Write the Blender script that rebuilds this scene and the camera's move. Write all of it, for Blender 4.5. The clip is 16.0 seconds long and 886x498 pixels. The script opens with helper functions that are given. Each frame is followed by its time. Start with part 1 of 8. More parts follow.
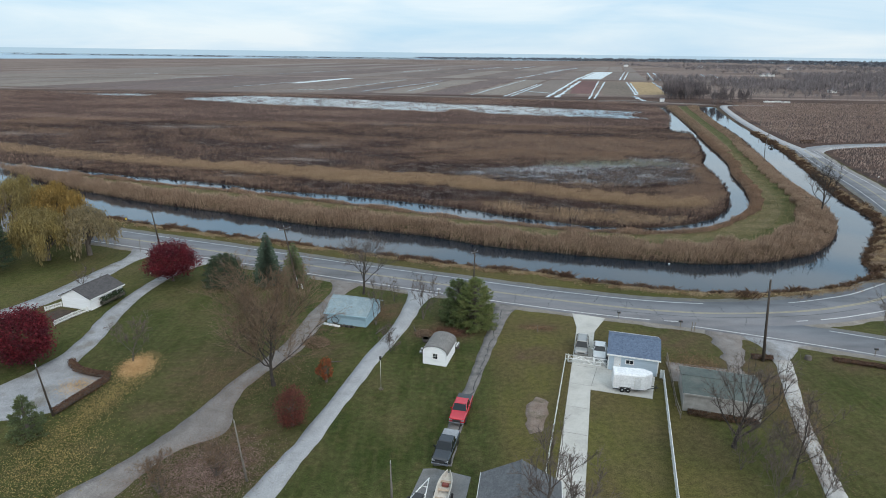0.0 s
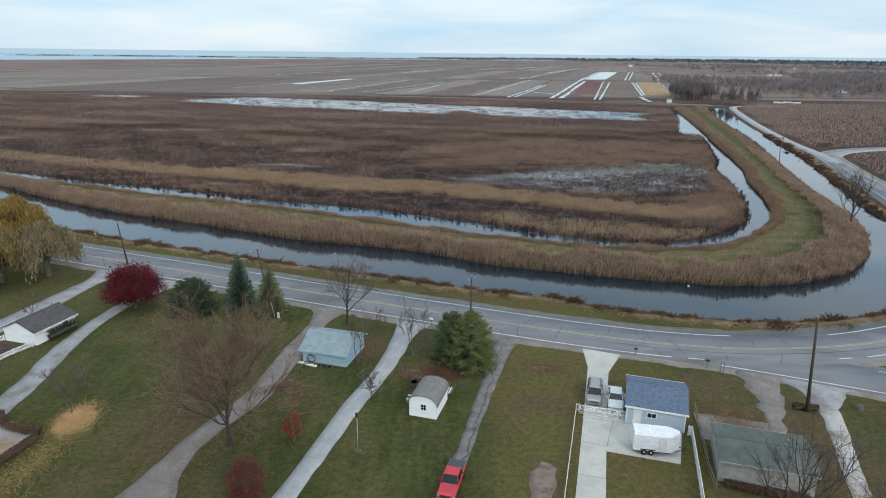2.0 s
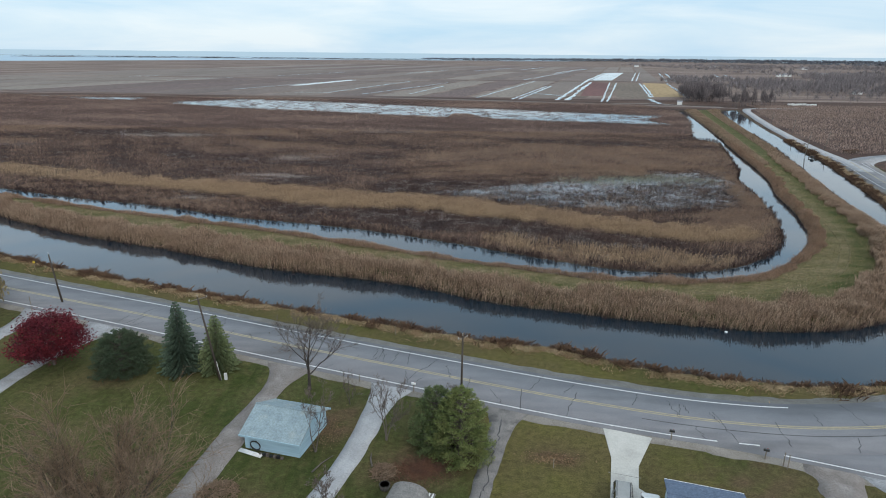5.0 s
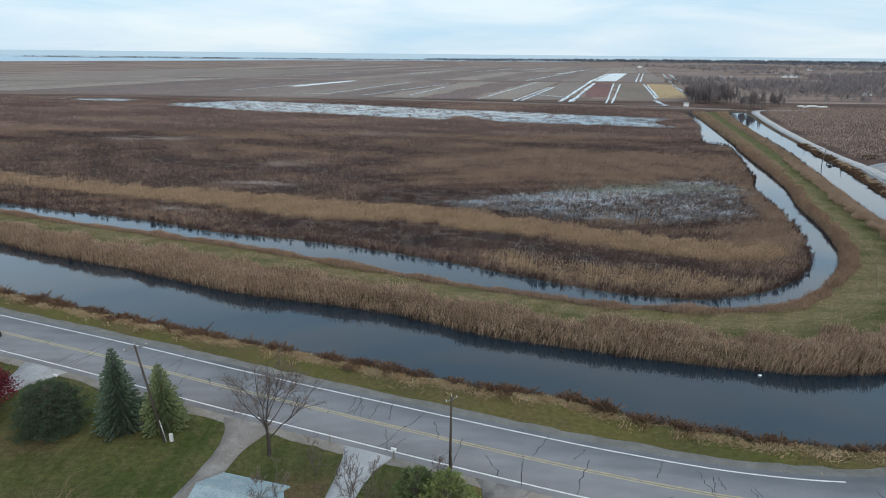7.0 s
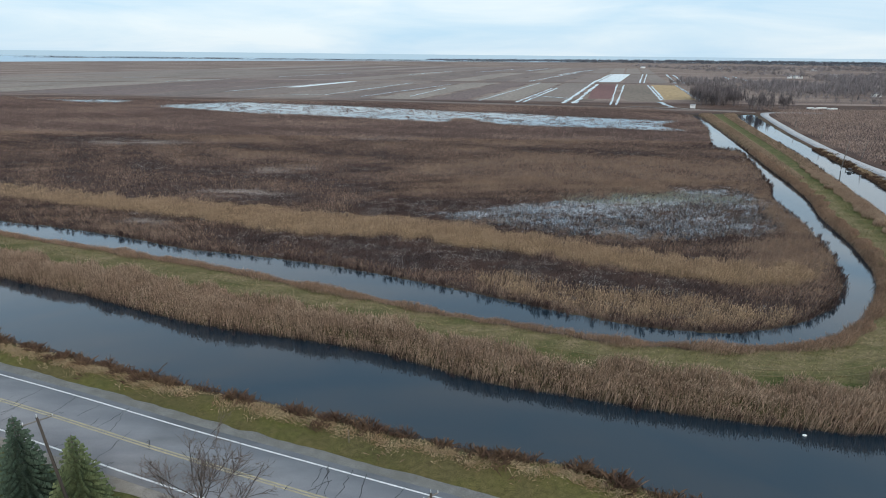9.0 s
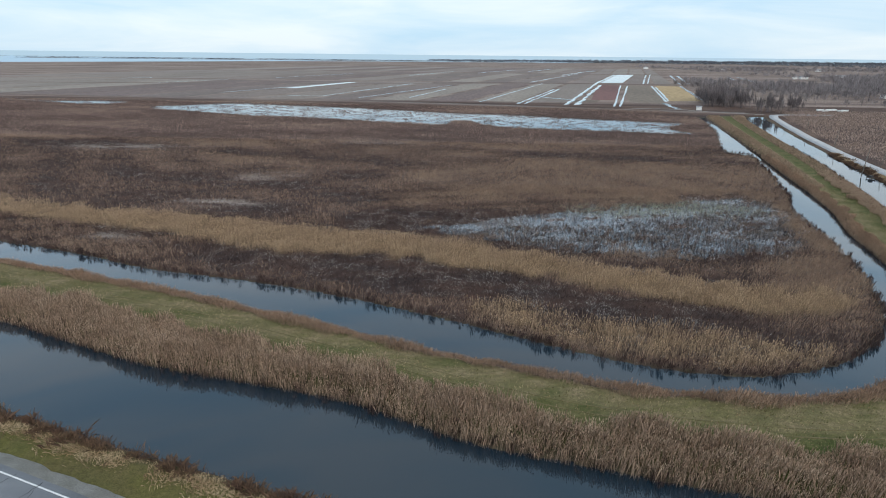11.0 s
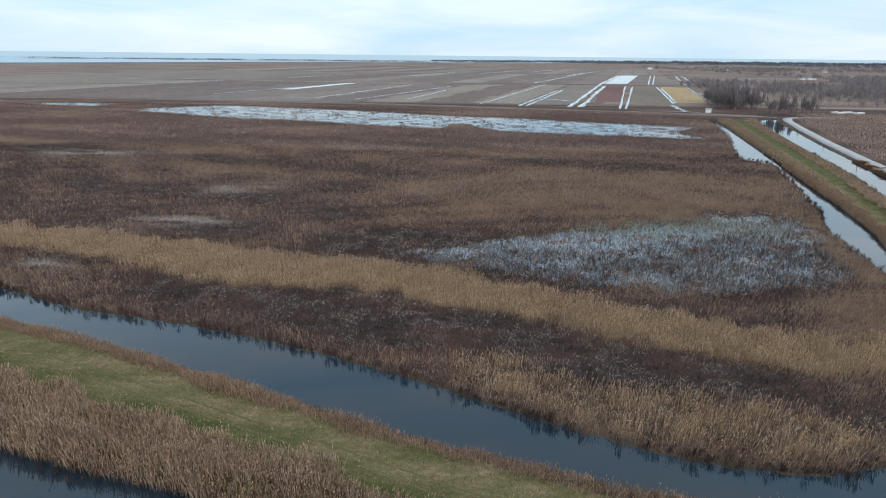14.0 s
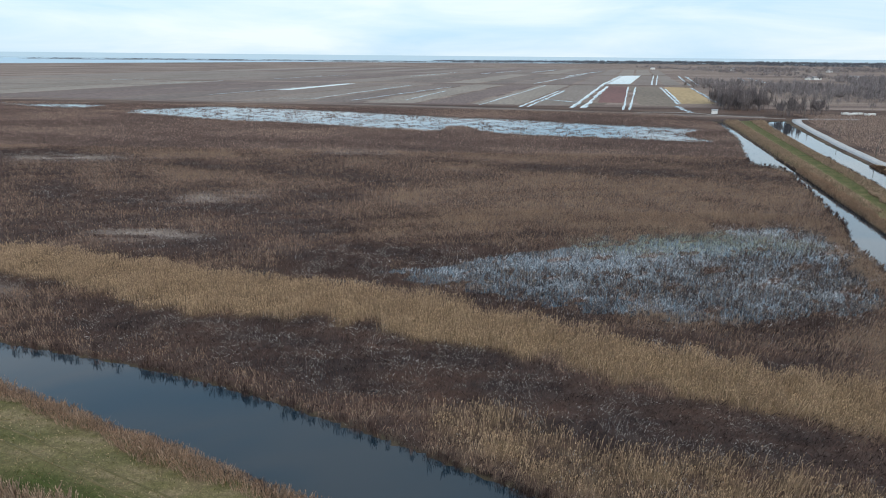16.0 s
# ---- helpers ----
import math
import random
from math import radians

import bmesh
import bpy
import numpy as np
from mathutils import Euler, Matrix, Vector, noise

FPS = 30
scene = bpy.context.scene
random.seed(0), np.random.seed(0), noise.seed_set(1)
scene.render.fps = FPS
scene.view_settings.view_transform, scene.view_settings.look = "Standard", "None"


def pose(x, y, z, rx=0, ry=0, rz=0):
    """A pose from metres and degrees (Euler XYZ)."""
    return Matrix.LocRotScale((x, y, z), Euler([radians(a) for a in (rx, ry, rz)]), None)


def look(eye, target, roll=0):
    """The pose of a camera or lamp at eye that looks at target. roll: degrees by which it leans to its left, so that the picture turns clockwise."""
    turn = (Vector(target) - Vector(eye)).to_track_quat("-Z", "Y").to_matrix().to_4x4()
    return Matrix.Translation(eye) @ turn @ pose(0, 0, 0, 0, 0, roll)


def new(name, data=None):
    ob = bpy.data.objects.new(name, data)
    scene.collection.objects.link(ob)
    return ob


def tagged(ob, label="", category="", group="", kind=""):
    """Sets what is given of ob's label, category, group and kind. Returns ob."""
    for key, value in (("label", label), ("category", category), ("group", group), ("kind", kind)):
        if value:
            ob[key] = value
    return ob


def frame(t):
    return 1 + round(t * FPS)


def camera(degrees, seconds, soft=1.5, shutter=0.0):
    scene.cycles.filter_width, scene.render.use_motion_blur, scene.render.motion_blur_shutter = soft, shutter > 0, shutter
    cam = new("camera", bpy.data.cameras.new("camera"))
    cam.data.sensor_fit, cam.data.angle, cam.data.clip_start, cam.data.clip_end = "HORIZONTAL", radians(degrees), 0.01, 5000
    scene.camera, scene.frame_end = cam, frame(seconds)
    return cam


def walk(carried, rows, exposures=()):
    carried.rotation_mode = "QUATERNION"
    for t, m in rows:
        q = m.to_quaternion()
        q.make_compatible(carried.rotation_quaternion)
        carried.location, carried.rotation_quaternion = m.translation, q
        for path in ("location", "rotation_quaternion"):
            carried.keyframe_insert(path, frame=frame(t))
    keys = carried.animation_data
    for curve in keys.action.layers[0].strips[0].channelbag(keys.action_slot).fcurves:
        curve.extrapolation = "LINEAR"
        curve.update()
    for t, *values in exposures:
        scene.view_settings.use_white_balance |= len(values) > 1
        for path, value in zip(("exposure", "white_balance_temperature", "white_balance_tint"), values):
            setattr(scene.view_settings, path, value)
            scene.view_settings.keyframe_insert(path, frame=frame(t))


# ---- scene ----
cam = camera(71.4, 16.0, soft=1.0)

# seconds, eye, yaw, pitch and roll of the flight
PATH = [
    (0.0, (-2.971, -41.346, 40.292), (-4.478, 53.938, 9.985), 0.765),
    (1.0, (-2.265, -35.067, 40.269), (-4.094, 60.216, 9.973), 0.698),
    (2.0, (-1.595, -28.700, 40.253), (-3.716, 66.582, 9.974), 0.649),
    (3.0, (-0.953, -22.254, 40.242), (-3.337, 73.029, 9.985), 0.615),
    (4.0, (-0.327, -15.735, 40.235), (-2.951, 79.550, 10.003), 0.595),
    (5.0, (0.290, -9.150, 40.228), (-2.552, 86.137, 10.025), 0.585),
    (6.0, (0.909, -2.507, 40.218), (-2.133, 92.784, 10.046), 0.584),
    (7.0, (1.539, 4.186, 40.205), (-1.686, 99.482, 10.065), 0.589),
    (8.0, (2.190, 10.924, 40.184), (-1.207, 106.224, 10.077), 0.598),
    (9.0, (2.871, 17.699, 40.154), (-0.688, 113.004, 10.080), 0.609),
    (10.0, (3.592, 24.504, 40.112), (-0.123, 119.812, 10.071), 0.620),
    (11.0, (4.361, 31.331, 40.056), (0.495, 126.644, 10.046), 0.628),
    (12.0, (5.189, 38.174, 39.983), (1.172, 133.489, 10.001), 0.632),
    (13.0, (6.086, 45.025, 39.890), (1.915, 140.342, 9.935), 0.628),
    (14.0, (7.060, 51.877, 39.776), (2.730, 147.194, 9.843), 0.616),
    (15.0, (8.121, 58.724, 39.637), (3.625, 154.039, 9.723), 0.591),
    (16.0, (9.278, 65.557, 39.472), (4.604, 160.867, 9.571), 0.554),
]
walk(cam, [(t, look(eye, target, roll)) for t, eye, target, roll in PATH], [(0.0, -0.03), (8.0, -0.02), (12.0, 0.06), (16.0, 0.09)])

# ---- sky and sun: a bright, even overcast ----
world = bpy.data.worlds.new("overcast_sky")
world.use_nodes = True
scene.world = world
wt = world.node_tree
wn, wl = wt.nodes, wt.links
bg = wn["Background"]
sky = wn.new("ShaderNodeTexSky")
sky.sky_type, sky.sun_disc = "NISHITA", False
sky.sun_elevation, sky.sun_rotation = radians(32), radians(150)
wtc = wn.new("ShaderNodeTexCoord")
wmap = wn.new("ShaderNodeMapping")
wmap.inputs["Scale"].default_value = (1.3, 1.3, 9.0)
wl.new(wtc.outputs["Generated"], wmap.inputs["Vector"])
cl = wn.new("ShaderNodeTexNoise")
cl.inputs["Scale"].default_value, cl.inputs["Detail"].default_value = 2.2, 7
cl.inputs["Roughness"].default_value, cl.inputs["Distortion"].default_value = 0.55, 0.4
wl.new(wmap.outputs[0], cl.inputs["Vector"])
cr = wn.new("ShaderNodeValToRGB")
cr.color_ramp.elements[0].position, cr.color_ramp.elements[1].position = 0.33, 0.66
cr.color_ramp.elements[0].color = (0.50, 0.73, 0.93, 1)
cr.color_ramp.elements[1].color = (0.80, 0.91, 0.985, 1)
wl.new(cl.outputs[0], cr.inputs[0])
sk = wn.new("ShaderNodeVectorMath")
sk.operation = "SCALE"
sk.inputs["Scale"].default_value = 0.1
wl.new(sky.outputs[0], sk.inputs[0])
wmix = wn.new("ShaderNodeMix")
wmix.data_type = "RGBA"
wmix.inputs[0].default_value = 0.85
wl.new(sk.outputs[0], wmix.inputs[6])
wl.new(cr.outputs[0], wmix.inputs[7])
# a grey-blue middle sky below a brighter zenith
sep = wn.new("ShaderNodeSeparateXYZ")
wl.new(wtc.outputs["Generated"], sep.inputs[0])
zen = wn.new("ShaderNodeValToRGB")
zen.color_ramp.elements[0].position, zen.color_ramp.elements[1].position = 0.10, 0.98
zen.color_ramp.elements[0].color = (1, 1, 1, 1)
zen.color_ramp.elements[1].color = (2.2, 1.95, 1.75, 1)
for at_, tone in ((0.26, (1.22, 1.22, 1.23, 1)), (0.47, (0.90, 0.92, 0.96, 1)), (0.70, (1.0, 1.0, 1.0, 1))):
    zen.color_ramp.elements.new(at_).color = tone
wl.new(sep.outputs[2], zen.inputs[0])
wmul = wn.new("ShaderNodeMix")
wmul.data_type, wmul.blend_type = "RGBA", "MULTIPLY"
wmul.inputs[0].default_value = 1.0
wl.new(wmix.outputs[2], wmul.inputs[6])
wl.new(zen.outputs[0], wmul.inputs[7])
# beyond the edge of the land lies open lake
low = wn.new("ShaderNodeValToRGB")
low.color_ramp.interpolation = "CONSTANT"
low.color_ramp.elements[0].color, low.color_ramp.elements[1].color = (1, 1, 1, 1), (0, 0, 0, 1)
low.color_ramp.elements[1].position = 0.4985
half = wn.new("ShaderNodeMath")
half.operation = "MULTIPLY_ADD"
half.inputs[1].default_value = half.inputs[2].default_value = 0.5
wl.new(sep.outputs[2], half.inputs[0])
wl.new(half.outputs[0], low.inputs[0])
lake = wn.new("ShaderNodeMix")
lake.data_type = "RGBA"
lake.inputs[7].default_value = (0.42, 0.58, 0.70, 1)
wl.new(low.outputs[0], lake.inputs[0])
wl.new(wmul.outputs[2], lake.inputs[6])
wl.new(lake.outputs[2], bg.inputs[0])
bg.inputs[1].default_value = 1.1

sun = new("sun", bpy.data.lights.new("sun", "SUN"))
sun.data.energy, sun.data.angle, sun.data.color = 1.7, radians(25), (1.0, 0.95, 0.90)
sun.matrix_world = look((0, 0, 200), (0.5 * -50, 0.87 * 50 + 0, 170))

# ---- materials ----
def material(name, a, b, size=1.0, fine=0.1, rough=0.85, bump=0.3, grain=0.35, island=0.0, spread=0.0, metal=0.0,
             stretch=(1, 1, 1), coord="Object", c=None, spots=6.0, specular=0.3, sheer=0.0):
    """A surface of two colours in patches of `size` metres, with grain of `fine` metres; c: a third colour in spots;
    island, spread: how far pieces differ; sheer: light that passes through thin leaves."""
    m = bpy.data.materials.new(name)
    m.use_nodes = True
    nt = m.node_tree
    n, l = nt.nodes, nt.links
    p = n["Principled BSDF"]
    p.inputs["Roughness"].default_value, p.inputs["Metallic"].default_value = rough, metal
    p.inputs["Specular IOR Level"].default_value = specular
    if coord == "Object":
        out = n.new("ShaderNodeTexCoord").outputs["Object"]
    else:
        out = n.new("ShaderNodeNewGeometry").outputs["Position"]
    mp = n.new("ShaderNodeMapping")
    mp.inputs["Scale"].default_value = stretch
    l.new(out, mp.inputs[0])

    def noise_at(scale, detail=4.0):
        t = n.new("ShaderNodeTexNoise")
        t.inputs["Scale"].default_value, t.inputs["Detail"].default_value = scale, detail
        l.new(mp.outputs[0], t.inputs["Vector"])
        return t.outputs[0]

    def ramp(src, lo, hi):
        r = n.new("ShaderNodeMapRange")
        r.inputs[1].default_value, r.inputs[2].default_value = lo, hi
        l.new(src, r.inputs[0])
        return r.outputs[0]

    def mix(fac, x, y, mode="MIX"):
        k = n.new("ShaderNodeMix")
        k.data_type, k.blend_type = "RGBA", mode
        for s, v in ((k.inputs[0], fac), (k.inputs[6], x), (k.inputs[7], y)):
            if isinstance(v, (int, float)):
                s.default_value = v
            elif isinstance(v, tuple):
                s.default_value = (*v, 1)
            else:
                l.new(v, s)
        return k.outputs[2]

    col = mix(ramp(noise_at(1 / size), 0.36, 0.64), a, b)
    if c:
        col = mix(ramp(noise_at(1 / spots, 6), 0.52, 0.68), col, c)
    fn = noise_at(1 / fine, 3)
    g = n.new("ShaderNodeMapRange")
    g.inputs[1].default_value, g.inputs[2].default_value = 0.3, 0.7
    g.inputs[3].default_value, g.inputs[4].default_value = 1 - grain, 1 + grain
    l.new(fn, g.inputs[0])
    value = g.outputs[0]
    for amount, node in ((island, "ShaderNodeNewGeometry"), (spread, "ShaderNodeObjectInfo")):
        if amount:
            r = n.new("ShaderNodeMapRange")
            r.inputs[3].default_value, r.inputs[4].default_value = 1 - amount, 1 + amount
            l.new(n.new(node).outputs["Random Per Island" if node == "ShaderNodeNewGeometry" else "Random"], r.inputs[0])
            k = n.new("ShaderNodeMath")
            k.operation = "MULTIPLY"
            l.new(value, k.inputs[0]), l.new(r.outputs[0], k.inputs[1])
            value = k.outputs[0]
    sc = n.new("ShaderNodeVectorMath")
    sc.operation = "SCALE"
    l.new(col, sc.inputs[0]), l.new(value, sc.inputs["Scale"])
    l.new(sc.outputs[0], p.inputs["Base Color"])
    if bump:
        bp = n.new("ShaderNodeBump")
        bp.inputs["Strength"].default_value, bp.inputs["Distance"].default_value = bump, fine
        l.new(fn, bp.inputs["Height"]), l.new(bp.outputs[0], p.inputs["Normal"])
    if sheer:
        tr = n.new("ShaderNodeBsdfTranslucent")
        ms = n.new("ShaderNodeMixShader")
        ms.inputs[0].default_value = sheer
        l.new(sc.outputs[0], tr.inputs[0])
        l.new(p.outputs[0], ms.inputs[1]), l.new(tr.outputs[0], ms.inputs[2])
        l.new(ms.outputs[0], n["Material Output"].inputs[0])
    return m


def plain(name, a, rough=0.5, metal=0.0, specular=0.5, var=0.12, fine=0.25):
    """A painted or moulded surface with slight dirt."""
    return material(name, a, tuple(v * 0.86 for v in a), 1.3, fine, rough, 0.04, var, metal=metal, specular=specular)


def ground_material():
    """Turf, marsh thatch and dike grass on one sheet, by the sheet's own cover."""
    m = bpy.data.materials.new("ground_cover")
    m.use_nodes = True
    nt = m.node_tree
    n, l = nt.nodes, nt.links
    p = n["Principled BSDF"]
    p.inputs["Roughness"].default_value, p.inputs["Specular IOR Level"].default_value = 0.95, 0.1
    pos = n.new("ShaderNodeNewGeometry").outputs["Position"]

    def noise_at(scale, detail=5.0, stretch=(1, 1, 1), turn=0.0):
        mp = n.new("ShaderNodeMapping")
        mp.inputs["Scale"].default_value = stretch
        mp.inputs["Rotation"].default_value = (0, 0, turn)
        l.new(pos, mp.inputs[0])
        t = n.new("ShaderNodeTexNoise")
        t.inputs["Scale"].default_value, t.inputs["Detail"].default_value = scale, detail
        l.new(mp.outputs[0], t.inputs["Vector"])
        return t.outputs[0]

    def ramp(src, lo, hi, a=0.0, b=1.0):
        r = n.new("ShaderNodeMapRange")
        for k, v in enumerate((lo, hi, a, b)):
            r.inputs[k + 1].default_value = v
        l.new(src, r.inputs[0])
        return r.outputs[0]

    def mix(fac, x, y):
        k = n.new("ShaderNodeMix")
        k.data_type = "RGBA"
        for s, v in ((k.inputs[0], fac), (k.inputs[6], x), (k.inputs[7], y)):
            if isinstance(v, tuple):
                s.default_value = (*v, 1)
            else:
                l.new(v, s)
        return k.outputs[2]

    def attr(name):
        a = n.new("ShaderNodeAttribute")
        a.attribute_name = name
        return a.outputs["Fac"]

    # turf: green, olive and worn brown, with faint mowing stripes
    green = mix(ramp(noise_at(0.11), 0.35, 0.62), (0.034, 0.047, 0.013), (0.070, 0.074, 0.026))
    green = mix(ramp(noise_at(0.4, 5, (1, 0.3, 1), 0.25), 0.42, 0.74), green, (0.034, 0.044, 0.010))
    dryer = mix(ramp(noise_at(0.09, 6), 0.38, 0.60), (0.100, 0.092, 0.028), (0.098, 0.076, 0.034))
    turf = mix(attr("dry"), green, dryer)
    turf = mix(ramp(noise_at(0.13, 6), 0.50, 0.76, 0.0, 0.85), turf, (0.088, 0.070, 0.034))
    turf = mix(ramp(noise_at(0.05, 3), 0.50, 0.66, 0.0, 0.45), turf, (0.034, 0.048, 0.012))
    turf = mix(ramp(noise_at(0.7, 6), 0.52, 0.72, 0.0, 0.5), turf, (0.100, 0.078, 0.036))
    turf = mix(ramp(noise_at(1.3, 4, (1, 0.10, 1), 0.25), 0.45, 0.72, 0.0, 0.40), turf, (0.092, 0.080, 0.034))
    # marsh: bands of dark thatch and paler sedge
    marsh = mix(ramp(attr("tone"), 0.0, 0.5), (0.032, 0.023, 0.022), (0.078, 0.050, 0.041))
    marsh = mix(ramp(attr("tone"), 0.45, 0.95), marsh, (0.178, 0.126, 0.096))
    marsh = mix(ramp(noise_at(0.16, 6, (0.4, 1.3, 1), 0.28), 0.45, 0.70, 0.0, 0.6), marsh, (0.110, 0.062, 0.044))
    marsh = mix(ramp(noise_at(0.5, 5), 0.46, 0.66, 0.0, 0.7), marsh, (0.062, 0.045, 0.040))
    marsh = mix(attr("golden"), marsh, (0.150, 0.102, 0.060))
    marsh = mix(ramp(attr("pale"), 0.1, 0.9, 0.0, 0.8), marsh, (0.235, 0.190, 0.165))
    field = mix(ramp(noise_at(0.012, 6, (0.35, 1.6, 1), 0.05), 0.40, 0.60), (0.125, 0.090, 0.080), (0.225, 0.175, 0.148))
    marsh = mix(attr("field"), marsh, field)
    dike = mix(ramp(noise_at(0.35, 6, (0.5, 1.4, 1), 0.3), 0.38, 0.64), (0.050, 0.060, 0.018), (0.094, 0.086, 0.037))
    dike = mix(attr("straw"), dike, mix(ramp(noise_at(0.9, 5, (0.4, 1.2, 1), 0.3), 0.35, 0.65), (0.115, 0.098, 0.046), (0.165, 0.128, 0.076)))
    turf = mix(attr("worn"), turf, (0.092, 0.062, 0.038))
    col = mix(attr("turf"), marsh, turf)
    col = mix(attr("dike"), col, dike)
    col = mix(attr("mud"), col, (0.055, 0.043, 0.032))
    fn = noise_at(7.0, 6)
    mid = noise_at(1.6, 5)
    sc = n.new("ShaderNodeVectorMath")
    sc.operation = "SCALE"
    k = n.new("ShaderNodeMath")
    k.operation = "MULTIPLY"
    l.new(ramp(fn, 0.3, 0.7, 0.62, 1.38), k.inputs[0]), l.new(ramp(mid, 0.32, 0.68, 0.78, 1.22), k.inputs[1])
    l.new(col, sc.inputs[0]), l.new(k.outputs[0], sc.inputs["Scale"])
    l.new(sc.outputs[0], p.inputs["Base Color"])
    bp = n.new("ShaderNodeBump")
    bp.inputs["Strength"].default_value, bp.inputs["Distance"].default_value = 0.5, 0.12
    l.new(fn, bp.inputs["Height"]), l.new(bp.outputs[0], p.inputs["Normal"])
    return m


def water_material(name, tint, wave):
    m = bpy.data.materials.new(name)
    m.use_nodes = True
    n, l = m.node_tree.nodes, m.node_tree.links
    p = n["Principled BSDF"]
    p.inputs["Base Color"].default_value = (*tint, 1)
    p.inputs["Roughness"].default_value, p.inputs["IOR"].default_value = 0.02, 1.52
    p.inputs["Specular IOR Level"].default_value = 0.5
    pos = n.new("ShaderNodeNewGeometry").outputs["Position"]
    t = n.new("ShaderNodeTexNoise")
    t.inputs["Scale"].default_value, t.inputs["Detail"].default_value = 0.7, 4
    l.new(pos, t.inputs["Vector"])
    bp = n.new("ShaderNodeBump")
    bp.inputs["Strength"].default_value, bp.inputs["Distance"].default_value = wave, 0.05
    l.new(t.outputs[0], bp.inputs["Height"]), l.new(bp.outputs[0], p.inputs["Normal"])
    return m


GROUND = ground_material()
WATER = water_material("still_canal_water", (0.008, 0.018, 0.028), 0.02)
ASPHALT = material("worn_grey_asphalt", (0.160, 0.162, 0.176), (0.196, 0.197, 0.208), 3.0, 0.06, 0.9, 0.15, 0.16, stretch=(0.5, 1.6, 1), c=(0.125, 0.125, 0.132), spots=9)
OLD_ASPHALT = material("cracked_old_asphalt", (0.140, 0.130, 0.126), (0.190, 0.176, 0.166), 1.4, 0.08, 0.9, 0.4, 0.3, c=(0.085, 0.082, 0.078), spots=2.0)
SHOULDER = material("gravel_shoulder", (0.185, 0.170, 0.150), (0.235, 0.220, 0.200), 1.8, 0.07, 0.95, 0.5, 0.35)
LIMESTONE = material("white_limestone_gravel", (0.288, 0.290, 0.298), (0.352, 0.355, 0.364), 2.5, 0.10, 0.95, 0.4, 0.2)
GRAVEL = material("grey_gravel_drive", (0.240, 0.240, 0.248), (0.308, 0.308, 0.316), 2.0, 0.09, 0.95, 0.5, 0.3, c=(0.19, 0.175, 0.16), spots=3)
DIRT = material("brown_gravel_drive", (0.168, 0.146, 0.134), (0.210, 0.188, 0.175), 2.2, 0.09, 0.95, 0.5, 0.35, c=(0.25, 0.23, 0.215), spots=3)
CONCRETE = material("pale_concrete", (0.42, 0.405, 0.37), (0.48, 0.465, 0.43), 2.5, 0.15, 0.85, 0.08, 0.10, c=(0.37, 0.355, 0.33), spots=3)
PAD_GREY = material("dull_grey_concrete", (0.165, 0.165, 0.165), (0.205, 0.203, 0.200), 2.0, 0.12, 0.9, 0.1, 0.15, c=(0.13, 0.128, 0.125), spots=3)
OLD_CONCRETE = material("leaf_stained_concrete", (0.36, 0.345, 0.325), (0.42, 0.405, 0.385), 1.6, 0.12, 0.9, 0.15, 0.18, c=(0.20, 0.165, 0.145), spots=3)
PINK_DIRT = material("bare_pinkish_dirt", (0.175, 0.130, 0.105), (0.225, 0.178, 0.150), 1.2, 0.09, 0.95, 0.5, 0.4, c=(0.10, 0.085, 0.05), spots=2)
WHITE_LINE = material("worn_white_road_paint", (0.50, 0.50, 0.50), (0.60, 0.60, 0.60), 0.8, 0.06, 0.7, 0.1, 0.25)
YELLOW_LINE = material("worn_yellow_road_paint", (0.345, 0.295, 0.190), (0.270, 0.240, 0.175), 0.8, 0.06, 0.7, 0.1, 0.25)
TAR = material("black_crack_tar", (0.03, 0.03, 0.032), (0.045, 0.045, 0.048), 0.5, 0.1, 0.6, 0.1, 0.2)
REED_TAN = material("tan_reed", (0.300, 0.218, 0.160), (0.212, 0.150, 0.116), 7.0, 0.5, 0.9, 0, 0.1, island=0.45, specular=0.1, sheer=0.25)
REED_BANK = material("brown_tan_bank_reed", (0.335, 0.238, 0.170), (0.225, 0.155, 0.112), 4.0, 0.5, 0.9, 0, 0.1, island=0.6, specular=0.1, sheer=0.25)
REED_GOLD = material("golden_reed", (0.370, 0.262, 0.176), (0.292, 0.204, 0.140), 5.0, 0.5, 0.9, 0, 0.1, island=0.35, specular=0.1, sheer=0.25)
REED_DARK = material("dark_brown_sedge", (0.120, 0.082, 0.073), (0.170, 0.116, 0.100), 9.0, 0.5, 0.95, 0, 0.1, island=0.75, specular=0.1, sheer=0.15)
REED_BLACK = material("blackish_wet_sedge", (0.044, 0.030, 0.028), (0.080, 0.051, 0.043), 8.0, 0.5, 0.95, 0, 0.1, island=0.75, specular=0.1, sheer=0.1)
REED_MID = material("dull_brown_marsh_reed", (0.315, 0.222, 0.180), (0.230, 0.160, 0.134), 14.0, 0.5, 0.95, 0, 0.1, island=0.6, specular=0.1, sheer=0.2)
REED_GREY = material("grey_dead_reed_and_glint", (0.440, 0.415, 0.400), (0.280, 0.245, 0.225), 6.0, 0.5, 0.95, 0, 0.1, island=0.4, specular=0.1, sheer=0.2)
GOLD_PLUME = material("golden_reed_plume", (0.470, 0.335, 0.215), (0.385, 0.268, 0.172), 5.0, 0.5, 0.9, 0, 0.1, island=0.45, specular=0.1, sheer=0.3)
TAN_PLUME = material("russet_tan_reed_plume", (0.325, 0.212, 0.145), (0.245, 0.155, 0.112), 6.0, 0.5, 0.9, 0, 0.1, island=0.5, specular=0.1, sheer=0.3)
